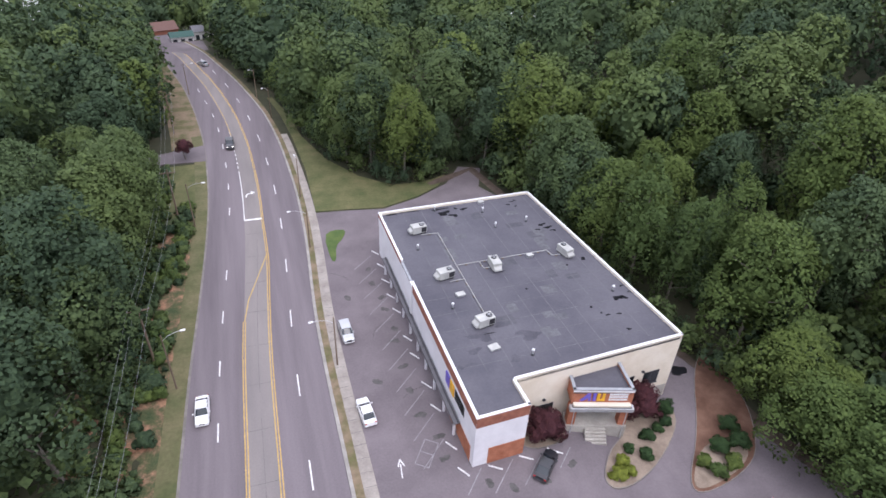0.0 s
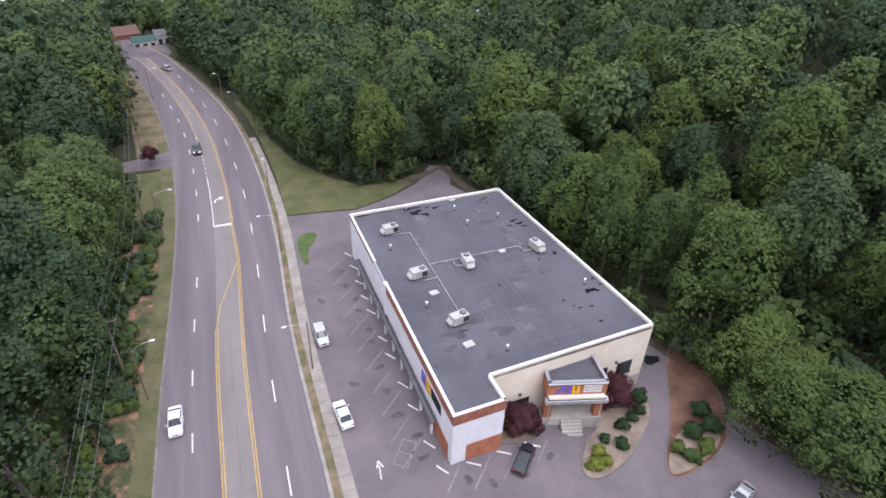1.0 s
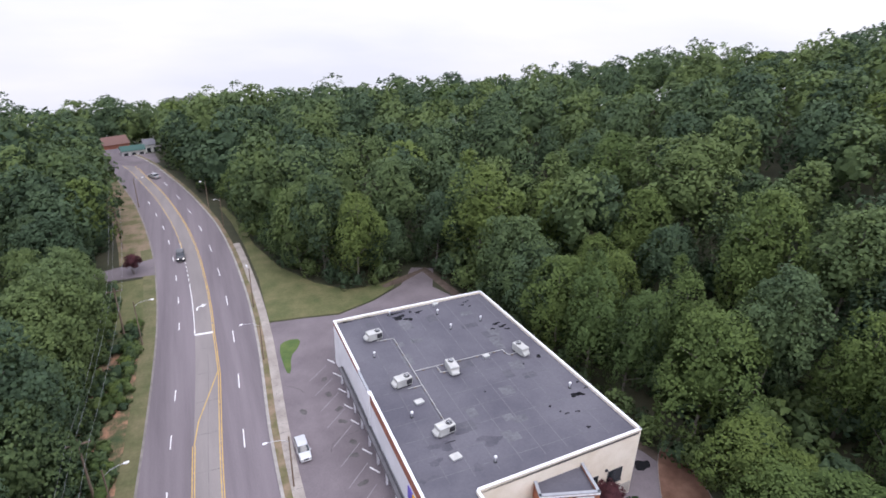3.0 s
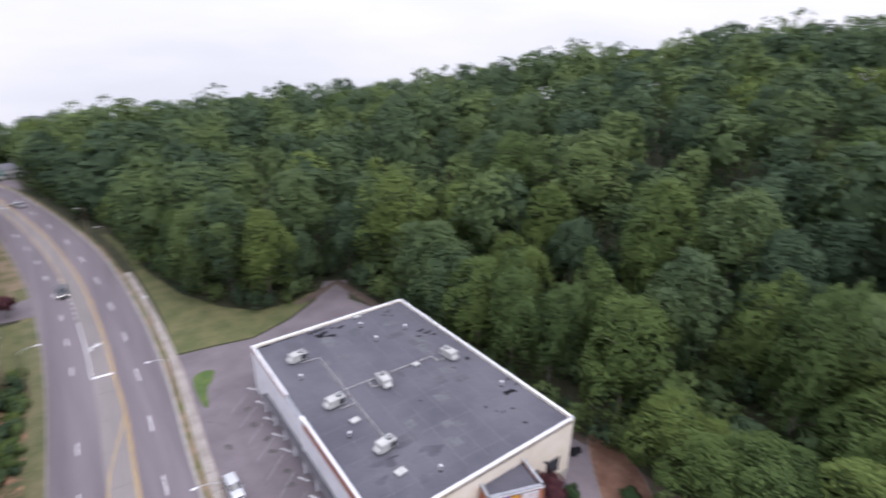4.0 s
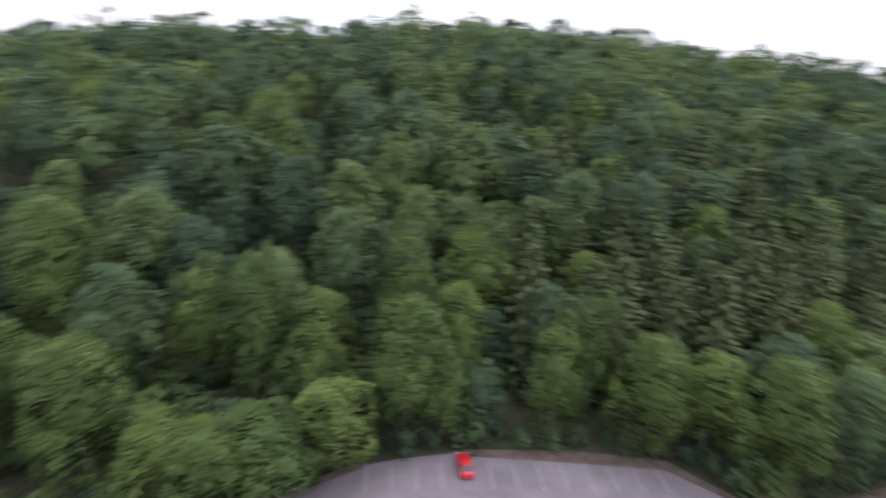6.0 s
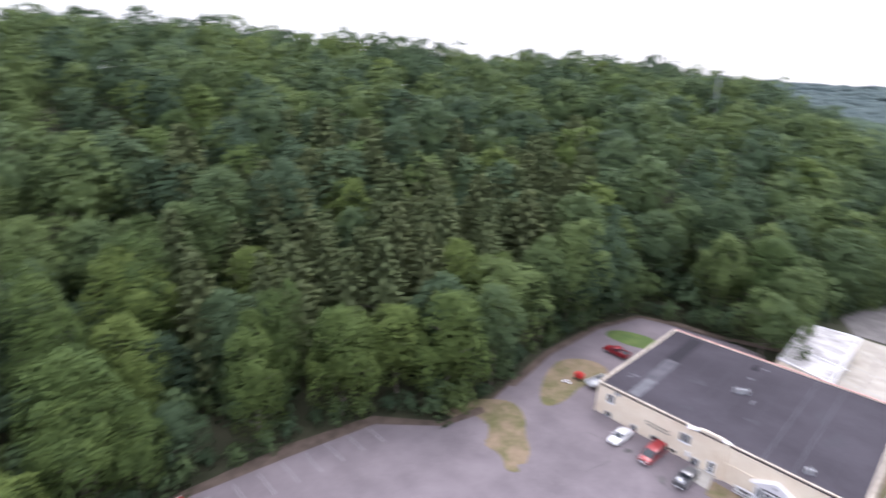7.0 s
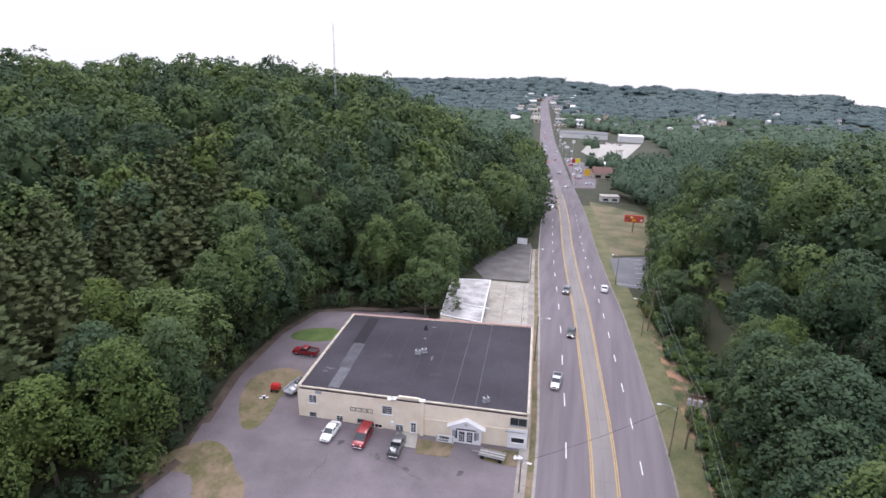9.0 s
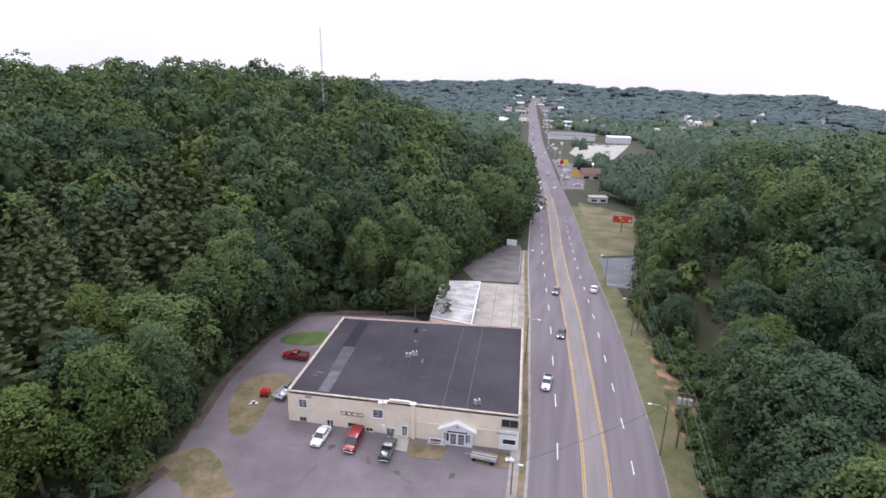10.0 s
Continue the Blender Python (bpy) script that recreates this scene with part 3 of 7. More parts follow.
ICO = {}
for level in (1, 2, 3):
    bm = B()
    bmesh.ops.create_icosphere(bm, subdivisions=level, radius=1.0)
    bm.verts.ensure_lookup_table()
    ICO[level] = (np.array([v.co[:] for v in bm.verts]), np.array([[v.index for v in f.verts] for f in bm.faces]))
    bm.free()


def reach(dirs, centres, radii):
    """How far the joined lobes reach out in each direction, and which lobe is outermost."""
    along = dirs @ centres.T
    inner = radii ** 2 - (centres ** 2).sum(1) + along ** 2
    r = np.where(inner > 0, along + np.sqrt(np.maximum(inner, 0)), 0)
    return np.maximum(r.max(1), 0.5), r.argmax(1)


def unit(v):
    return v / (np.linalg.norm(v, axis=1, keepdims=True) + 1e-9)


def pine_arrays(rng, height, width, base, leaves, size):
    """Whorls of drooping boughs, each a flat feather of needle sprays."""
    pts, tips, ups = [], [], []
    levels = 15
    sprays = max(3, leaves // (levels * 6))
    for i in range(levels):
        u = i / (levels - 1)
        h = base + (height * 0.97 - base) * u ** 0.9
        reach_h = width / 2 * (1 - 0.86 * u ** 1.3)
        for j in range(6):
            a = j * 1.047 + i * 0.6 + rng.uniform(-0.25, 0.25)
            out = np.array([math.cos(a), math.sin(a), 0.0])
            side = np.array([-out[1], out[0], 0.0])
            k = np.arange(sprays)
            t = (k + rng.uniform(0.2, 0.8, sprays)) / sprays
            sign = np.where(k % 2, 1.0, -1.0)
            long = reach_h * rng.uniform(0.75, 1.1)
            p = out * (t * long)[:, None] + np.array([0, 0, h]) + np.array([0, 0, 1.0]) * (0.5 * t - 0.1 * t * t)[:, None] * long * 0.6
            p += side * (sign * long * 0.2 * (1.1 - t))[:, None] + rng.normal(0, 0.12, (sprays, 3))
            pts.append(p)
            tips.append(out * 0.8 + side * (sign * 0.6)[:, None] + np.array([0, 0, 0.45]) + rng.normal(0, 0.2, (sprays, 3)))
            ups.append(np.array([0, 0, 0.6]) + out * (0.4 + 0.4 * t)[:, None] + rng.normal(0, 0.16, (sprays, 3)))
    p, t, n = np.concatenate(pts), unit(np.concatenate(tips)), unit(np.concatenate(ups))
    b = unit(np.cross(n, t))
    s = size * 2.1 * rng.uniform(0.7, 1.25, (len(p), 1))
    w = s * 0.24
    quad = np.stack([p - t * s * 0.5, p - b * w, p + t * s * 0.5, p + b * w], 1).reshape(-1, 3)
    q = np.arange(len(p)) * 4
    a = np.arange(9) * 0.698
    ring = np.stack([np.cos(a), np.sin(a), a * 0], 1)
    core = np.concatenate([ring * width * 0.2 + np.array([0, 0, base]), ring * width * 0.13 + np.array([0, 0, base + (height - base) * 0.5]), [[0, 0, height * 0.95]]])
    i, j, m = np.arange(9), (np.arange(9) + 1) % 9, len(quad)
    cone = np.concatenate([np.stack([i, j, j + 9], 1), np.stack([i, j + 9, i + 9], 1), np.stack([i + 9, j + 9, i * 0 + 18], 1)]) + m
    cn = unit(np.concatenate([ring, ring, [[0, 0, 1.0]]]) + np.array([0, 0, 0.4]))
    return np.concatenate([quad, core]), np.concatenate([np.stack([q, q + 1, q + 2], 1), np.stack([q, q + 2, q + 3], 1), cone]), np.concatenate([np.repeat(n, 4, 0), cn])


def crown_arrays(rng, height, width, base, lobes, leaves, size, kind="round", level=2, low=-0.85, core=0.36):
    """A domed crown of many lobes: a bumpy inner mass and leaf clumps over it."""
    if kind == "pine":
        return pine_arrays(rng, height, width, base, int(leaves * 1.9), size)
    semi = np.array([width / 2, width / 2, (height - base) * 0.53])
    heart = np.array([0, 0, base + (height - base) * 0.47])
    # limbs: each carries a rounded mass of foliage
    n_limb = max(6, lobes // 4)
    i = np.arange(n_limb)
    z = 0.96 - 1.62 * (i + rng.uniform(0.3, 0.7, n_limb)) / n_limb
    a = i * 2.39996 + rng.uniform(-0.45, 0.45, n_limb)
    flat = np.sqrt(1 - z * z)
    c = np.stack([flat * np.cos(a), flat * np.sin(a), z], 1) * rng.uniform(0.48, 0.72, (n_limb, 1))
    c *= 1 + 0.14 * np.sin(2 * np.arctan2(c[:, 1:2], c[:, :1]) + rng.uniform(0, 6))
    r = rng.uniform(0.3, 0.46, n_limb) * (13 / n_limb) ** 0.3
    # the leader fills the middle up to the top
    c, r = np.concatenate([c, [[0.0, 0.0, 0.3]]]), np.append(r, 0.56)
    n_limb += 1
    # puffs: twigs full of leaves on the outside of each limb's mass
    n_puff = lobes * 2
    share = r ** 2
    share[-1] *= 2.2
    share /= share.sum()
    limb = rng.choice(n_limb, n_puff, p=share)
    pd = unit(rng.normal(0, 0.8, (n_puff, 3)) + unit(c[limb]) * 0.9 + np.array([0, 0, 0.4]))
    pc = c[limb] + pd * (r[limb] * rng.uniform(0.76, 1.02, n_puff))[:, None]
    pr = r[limb] * rng.uniform(0.26, 0.46, n_puff)
    # the inner mass: deep inside a loose crown, or close under the leaves of a dense one
    dirs, tris = ICO[level]
    far, _ = reach(dirs, c, r)
    hv = dirs * (far * core)[:, None]
    hn = dirs
    n_try = leaves * 4
    pick = rng.choice(n_puff, n_try, p=pr ** 2 / (pr ** 2).sum())
    d = unit(rng.normal(0, 0.75, (n_try, 3)) + pd[pick] * 0.75 + np.array([0, 0, 0.3]))
    p = pc[pick] + d * (pr[pick] * rng.uniform(0.72, 1.12, n_try))[:, None]
    # half lies loosely over the limbs between the puffs
    over = rng.random(n_try) < 0.5
    fl = rng.choice(n_limb, n_try, p=share)
    fd = unit(rng.normal(0, 0.9, (n_try, 3)) + unit(c[fl]) * 0.4 + np.array([0, 0, 0.15]))
    p = np.where(over[:, None], c[fl] + fd * (r[fl] * rng.uniform(0.86, 1.06, n_try))[:, None], p)
    d = np.where(over[:, None], fd, d)
    twig = np.where(over[:, None], fd, pd[pick])
    depth_in = np.min(np.linalg.norm(p[:, None, :] - c[None, :, :], axis=2) / r[None, :], axis=1)
    seen = np.nonzero((depth_in > 0.88) & (p[:, 2] > low))[0][:leaves]
    p, d, twig = p[seen], d[seen], twig[seen]
    # shaded leaves deeper in, round the inner mass
    n_in = leaves // 6
    di = unit(rng.normal(0, 1, (n_in, 3)) + np.array([0, 0, 0.35]))
    pi = di * (reach(di, c, r)[0] * rng.uniform(core * 1.02, max(core * 1.04, core * 0.45 + 0.5), n_in))[:, None]
    cv = np.concatenate([cards(rng, p * semi + heart, d * 0.6 + unit(p) * 0.4 + np.array([0, 0, 0.35]), size),
                         cards(rng, pi * semi + heart, di + rng.normal(0, 0.4, (n_in, 3)), size * 1.9)])
    p, d, twig = np.concatenate([p, pi]), np.concatenate([d, di]), np.concatenate([twig, di])
    soft = unit(d * 0.5 + twig * 0.5 + unit(p) * 0.35 + np.array([0, 0, 0.1]) + rng.normal(0, 0.16, (len(p), 3)))
    n0 = len(hv)
    q = np.arange(len(p)) * 4 + n0
    faces = np.concatenate([tris, np.stack([q, q + 1, q + 2], 1), np.stack([q, q + 2, q + 3], 1)])
    return np.concatenate([hv * semi + heart, cv]), faces, np.concatenate([hn, np.repeat(soft, 4, 0)])


def fast_mesh(name, verts, tris, mats, mat_idx=None, normals=None):
    me = bpy.data.meshes.new(name)
    me.vertices.add(len(verts))
    me.vertices.foreach_set("co", verts.astype(np.float32).ravel())
    me.loops.add(len(tris) * 3)
    me.loops.foreach_set("vertex_index", tris.astype(np.int32).ravel())
    me.polygons.add(len(tris))
    me.polygons.foreach_set("loop_start", np.arange(0, len(tris) * 3, 3, dtype=np.int32))
    for m in mats:
        me.materials.append(m)
    if mat_idx is not None:
        me.polygons.foreach_set("material_index", mat_idx.astype(np.int32))
    me.update(calc_edges=True)
    if normals is not None:
        me.normals_split_custom_set_from_vertices(normals.astype(np.float32))
    return me


def trunk_mesh(rng, height, r0, base, width):
    bm = B()
    x, y, z = 0.0, 0.0, -1.0
    lean = rng.uniform(-0.03, 0.03, 2)
    steps = 4
    for i in range(steps):
        nx_, ny_, nz_ = x + lean[0] * height / steps, y + lean[1] * height / steps, z + (height * 0.86 + 1) / steps
        tube(bm, (x, y, z), (nx_, ny_, nz_), r0 * (1 - 0.22 * i), r0 * (1 - 0.22 * (i + 1)), 6)
        x, y, z = nx_, ny_, nz_
    for i in range(6):
        a = i * 2.4 + rng.uniform(-0.3, 0.3)
        h = base + (height - base) * rng.uniform(0.1, 0.6)
        k = width * rng.uniform(0.22, 0.38)
        tube(bm, (0, 0, h), (math.cos(a) * k, math.sin(a) * k, h + k * rng.uniform(0.4, 0.9)), r0 * 0.35, r0 * 0.1, 5)
    me = bpy.data.meshes.new("trunk")
    bm.to_mesh(me)
    bm.free()
    me.materials.append(M_BARK)
    return me


def tree_proto(seed, kind, height, width, base, lobes, leaves, size, mat, label):
    rng = np.random.default_rng(seed)
    v, f, nn = crown_arrays(rng, height, width, base, lobes, leaves, size, kind, 2)
    root = empty("pine_tree" if kind == "pine" else "tree", pose(0, 0, -500))
    tr = new("trunk", trunk_mesh(rng, height, 0.2 if kind == "pine" else 0.26, base, width))
    tr.parent = root
    cr = new("crown", fast_mesh("crown", v, f, [mat], normals=nn))
    cr.parent = root
    tagged(root, label, "tree", "trees of the wooded slopes")
    return root


PROTOS = [
    tree_proto(11, "round", 19, 12.0, 3.0, 60, 4500, 0.38, M_LEAF, "tall broadleaf tree with a dense green crown"),
    tree_proto(12, "round", 21, 13.0, 4.0, 68, 4900, 0.39, M_LEAF, "tall spreading broadleaf tree with a dark green crown"),
    tree_proto(13, "round", 16, 10.5, 0.8, 52, 4000, 0.37, M_LEAF, "broadleaf tree in full leaf down to the ground"),
    tree_proto(14, "round", 20, 10.0, 3.0, 52, 4000, 0.37, M_LEAF, "slender broadleaf tree with a green crown"),
    tree_proto(15, "round", 17, 11.0, 1.2, 64, 5000, 0.32, M_LEAF_LIGHT, "broadleaf tree with a yellowish green crown"),
    tree_proto(16, "round", 20, 9.5, 1.6, 68, 4800, 0.32, M_LEAF_LIGHT, "tall yellowish green tree with an open crown"),
    tree_proto(17, "pine", 18, 9.5, 1.5, 64, 1900, 0.45, M_PINE, "dull green pine tree with layered branches"),
    tree_proto(18, "round", 6, 5.5, 0.2, 24, 1100, 0.34, M_LEAF, "low bushy tree at the wood's edge"),
]
rng = np.random.default_rng(5)
spots = []
for gx0 in np.arange(-258, 330, 10.8):
    for gy0 in np.arange(-460, 330, 10.8):
        spots.append((gx0 + rng.uniform(-3.2, 3.2), gy0 + rng.uniform(-3.2, 3.2)))
for gx0 in np.arange(30, 150, 7.0):
    for gy0 in np.arange(-150, 0, 7.0):
        # the stand of pines grows closer
        px, py = gx0 + rng.uniform(-2.5, 2.5), gy0 + rng.uniform(-2.5, 2.5)
        if 98 < math.degrees(math.atan2(px, py - 4)) < 148:
            spots.append((px, py))
n_grid = len(spots)
for gx0 in np.arange(-140, 296, 8.0):
    for gy0 in np.arange(-290, 240, 8.0):
        # undergrowth between the trees
        px, py = gx0 + rng.uniform(-3, 3), gy0 + rng.uniform(-3, 3)
        back = 30 < math.degrees(math.atan2(px, py)) < 165 and 246 < math.hypot(px, py) < 292
        if math.hypot(px, py) < 200 or back:
            spots.append((px, py))
n_wide = len(spots)
for gx0 in np.arange(20, 110, 6.0):
    for gy0 in np.arange(-110, 120, 6.0):
        # thicker near the clearing
        spots.append((gx0 + rng.uniform(-2, 2), gy0 + rng.uniform(-2, 2)))
n_under = len(spots)
for (ax, ay), (bx, by) in zip(OPEN, np.roll(OPEN, -1, axis=0)):
    # a closed front of low growth along the edge of the wood
    n = max(1, round(math.hypot(bx - ax, by - ay) / 3.4))
    for i in range(n):
        t = (i + rng.uniform(0.2, 0.8)) / n
        nxn, nyn = -(by - ay), bx - ax
        k = math.hypot(nxn, nyn)
        s = -rng.uniform(0.6, 2.4) / k
        spots.append((ax + (bx - ax) * t + nxn * s, ay + (by - ay) * t + nyn * s))
n_low = len(spots)
for (ax, ay), (bx, by) in zip(OPEN, np.roll(OPEN, -1, axis=0)):
    # and behind it a row of trees in leaf down to the ground
    n = max(1, round(math.hypot(bx - ax, by - ay) / 6.0))
    for i in range(n):
        t = (i + rng.uniform(0.2, 0.8)) / n
        k = math.hypot(bx - ax, by - ay)
        s = -rng.uniform(1.6, 5.0) / k
        spots.append((ax + (bx - ax) * t - (by - ay) * s, ay + (by - ay) * t + (bx - ax) * s))
SP = np.array(spots)
SD = wood_depth(SP[:, 0], SP[:, 1])
SR = np.hypot(SP[:, 0], SP[:, 1] - 4)
SA = np.degrees(np.arctan2(SP[:, 0], SP[:, 1] - 4)) % 360
SZ = land(SP[:, 0], SP[:, 1])
edge_row = np.where(np.arange(len(SP)) < n_grid, 0, np.where(np.arange(len(SP)) < n_under, 3, np.where(np.arange(len(SP)) < n_low, 1, 2)))
keep = np.where(edge_row == 0, SD > 4.5, np.where(edge_row == 3, (SD > 5) & ((np.arange(len(SP)) < n_wide) | (SD < 26)), SD > 0.4))
west_side = SP[:, 0] < np.interp(SP[:, 1], _yy, _xx)
keep &= ~((SA > 222) & (SA < 292) & (SP[:, 0] < -34))
pine_row = (np.arange(len(SP)) >= len(np.arange(-258, 330, 10.8)) * len(np.arange(-460, 330, 10.8))) & (np.arange(len(SP)) < n_grid)
keep &= ~(pine_row & ((SD < 12) | (SD > 62)))
keep &= (edge_row != 3) | (SR < 150) | ((SP[:, 0] < 0) & (SR < 230))
keep &= np.where(west_side & (SA > 100) & (SA < 340), SR < 270, SR < np.interp(SA, [0, 30, 60, 150, 185, 340, 360], [300, 285, 292, 330, 450, 310, 310]))
keep &= (SP[:, 0] > np.where(SP[:, 1] > 0, -38 - 0.29 * SP[:, 1], -36 + 0.48 * SP[:, 1])) | ((SA > 292) & (SA < 350) & (SR < 285) & (edge_row == 0))
keep &= ~((SP[:, 1] < -290) & (SP[:, 0] < 25))
# the clay bank above the road stays open
keep &= ~(west_side & (SP[:, 1] > 22) & (SP[:, 1] < 112) & (np.interp(SP[:, 1], _yy, _xx) - SP[:, 0] < np.where(edge_row == 1, 15.0, 17.5)))
SP, SD, SR, SA, SZ, edge_row = SP[keep], SD[keep], SR[keep], SA[keep], SZ[keep], edge_row[keep]
# single large trees that stand out: x, y, height, width, kind
HALL_TREES = [(59.3, 44.6, 22.4, 15, 4), (54.0, 63.1, 21.5, 11.2, 5), (56.4, 56.6, 20.2, 9.1, 5), (38.2, 118.2, 23.1, 18, 0), (27.0, 106.6, 20.0, 13, 4), (52.4, 101.1, 25.0, 17, 5), (89.5, 105.5, 23, 19, 4),
              (88.2, 80.5, 27.5, 23, 0), (11.6, 157.2, 15.3, 16, 4), (82.5, 57.6, 27, 16, 4), (71, 25.4, 27, 10, 5), (118, 31.5, 30, 18, 4), (77, 3.9, 25.5, 9.5, 5), (59.6, 30.3, 11, 9, 4), (68.9, -7, 9.6, 9.3, 2), (70, -22.9, 20.5, 8.6, 5), (133.6, -30.9, 18.5, 12.4, 4),
              (58.0, 23.5, 14, 13, 4), (61, 13, 15, 13, 5), (57, 35, 14, 12, 4), (54.6, 28.5, 13, 12, 4), (56.5, 20.0, 13, 12, 5)]
SOUTH_TREES = [(61.2, -61.6, 18.4, 17, 1), (26.3, -177.2, 24, 21, 1), (38, -117.7, 18.2, 14.6, 4), (34.2, -136.4, 11, 14, 2), (93, -138, 18, 24, 0), (59.1, -108.2, 19.2, 15, 1), (49.2, -118, 22.4, 13, 3), (63.7, -40, 16, 14, 4), (111.9, -118.6, 21.5, 19, 1),
               (-31.4, -61.1, 19, 17, 1), (-32.3, -97, 13.4, 15, 0), (-40.5, -166, 12, 16, 0), (-46.9, -124.4, 22.5, 19, 1), (-21.5, -123.5, 8.8, 11, 2)]
STAND = HALL_TREES + SOUTH_TREES
for hx, hy, hh, hwid, hk in STAND:
    clear = (np.hypot(SP[:, 0] - hx, SP[:, 1] - hy) < 0.34 * hwid + 2.6) & ((edge_row == 0) | (edge_row == 2))
    SP, SD, SR, SA, SZ, edge_row = SP[~clear], SD[~clear], SR[~clear], SA[~clear], SZ[~clear], edge_row[~clear]
order = np.argsort(np.hypot(SR, 50) - np.where(SD < 12, 12, 0) + np.where(edge_row == 3, 500, 0) + np.where(edge_row == 1, 75, 0))


def choose(x, y, d, az, is_edge, rng):
    """Which kind of tree stands at a spot."""
    if is_edge in (1, 3):
        return 7
    if is_edge == 2:
        u = rng.random()
        if x > 20 and -50 < y < 62:
            return 4 if u < 0.42 else 5 if u < 0.72 else 2
        return 2 if u < 0.75 else 4 if u < 0.82 else 3
    pines = (100 < az < 147 and 12 < d < 62) or (x < -25 and -60 < y < 90)
    u = rng.random()
    if pines and u < (0.7 if x > 0 else 0.35):
        return 6
    if x > 0 and d < 22 and -45 < y < 60 and u < 0.5:
        return 4 if u < 0.28 else 5
    if u > 0.91 or (x < -20 and y < 0 and u > 0.7):
        return 4
    return int(rng.integers(0, 4))


NEAR = 205
far_v, far_f, far_m, far_t, far_n, base_n = [], [], [], [], [], 0
FAR, MIDDLE = [], []
KINDS = [("round", 19, 12, 3), ("round", 21, 13, 4), ("round", 16, 10.5, 1), ("round", 20, 10, 3), ("round", 17, 11.5, 2), ("round", 20, 10, 2), ("pine", 18, 11.0, 1.5), ("round", 6, 5.5, 0.2)]
for s, (kind, h, w, b0) in enumerate(KINDS):
    big = 0.35 if h < 8 else 1.0
    MIDDLE.append([crown_arrays(np.random.default_rng(100 + s * 7 + i), h, w, b0, 44 if big == 1 else 20, int(900 * big), 0.7 if big == 1 else 0.5, kind, 1, -0.85 if s in (2, 4, 7) else -0.4, 0.45) for i in range(5)])
    FAR.append([crown_arrays(np.random.default_rng(200 + s * 7 + i), h * 0.95, w * 1.2, b0, 36 if big == 1 else 14, int(420 * big), 0.98 if big == 1 else 0.8, kind, 1, -0.85 if s in (2, 7) else -0.5, 0.5) for i in range(5)])
SIZES = [(19, 12.0), (21, 13.0), (16, 10.5), (20, 10.0), (17, 11.0), (20, 9.5)]
for hx, hy, hh, hwid, hk in STAND:
    h0, w0 = SIZES[hk]
    copy_thing(PROTOS[hk], pose(hx, hy, land1(hx, hy) - 0.3, rng.uniform(-2, 2), rng.uniform(-2, 2), rng.uniform(0, 360)) @ Matrix.Diagonal((hwid / w0, hwid / w0, hh / h0, 1)))
for rank, i in enumerate(order):
    x, y = SP[i]
    k = choose(x, y, SD[i], SA[i], edge_row[i], rng)
    sc = (rng.uniform(0.8, 1.32) if SR[i] < 165 else rng.uniform(0.9, 1.22)) if k < 7 else rng.uniform(0.5, 1.1) if edge_row[i] != 3 else rng.uniform(0.85, 1.5)
    if k < 7 and x < mid(y) and -320 < y < -105 and SD[i] < 28:
        sc *= 0.62 if SD[i] < 13 else 0.8
    turn = rng.uniform(0, 360)
    if rank < NEAR:
        m = pose(x, y, SZ[i] - 0.3, rng.uniform(-3, 3), rng.uniform(-3, 3), turn) @ Matrix.Diagonal((sc * rng.uniform(0.92, 1.1), sc * rng.uniform(0.92, 1.1), sc, 1))
        o = copy_thing(PROTOS[k], m)
    else:
        v, f, nn = (MIDDLE if SR[i] < 165 and edge_row[i] != 3 else FAR)[k][int(rng.integers(0, 5))]
        c, s = math.cos(radians(turn)) * sc, math.sin(radians(turn)) * sc
        w = np.stack([v[:, 0] * c - v[:, 1] * s + x, v[:, 0] * s + v[:, 1] * c + y, v[:, 2] * sc + SZ[i] - 0.4], 1)
        far_v.append(w)
        c, s = c / sc, s / sc
        far_n.append(np.stack([nn[:, 0] * c - nn[:, 1] * s, nn[:, 0] * s + nn[:, 1] * c, nn[:, 2]], 1))
        far_f.append(f + base_n)
        far_t.append(np.full(len(v), rng.random() * 0.97))
        far_m.append(np.full(len(f), {4: 1, 5: 1, 6: 2}.get(k, 0)))
        base_n += len(w)
for p in PROTOS:
    for o in (*p.children, p):
        bpy.data.objects.remove(o)
woods = new("woods", fast_mesh("woods", np.concatenate(far_v), np.concatenate(far_f), [M_LEAF, M_LEAF_LIGHT, M_PINE], np.concatenate(far_m), np.concatenate(far_n)))
tint = woods.data.attributes.new("tint", "FLOAT", "POINT")
tint.data.foreach_set("value", np.concatenate(far_t).astype(np.float32))
tagged(woods, "dense mixed green woodland covering the hills", "woods", kind="stuff")

# ---- the first building: a flat-roofed college hall ----
def along(a, b, u, off=0.0):
    """Plan point u metres from a towards b, off metres out to its right."""
    d = Vector((b[0] - a[0], b[1] - a[1])).normalized()
    return a[0] + d.x * u + d.y * off, a[1] + d.y * u - d.x * off


def wall_m(a, b):
    """A frame on a wall: x along it, y inwards, z up."""
    return Matrix.Translation((a[0], a[1], 0)) @ Matrix.Rotation(math.atan2(b[1] - a[1], b[0] - a[0]), 4, "Z")


def span(a, b):
    return math.hypot(b[0] - a[0], b[1] - a[1])


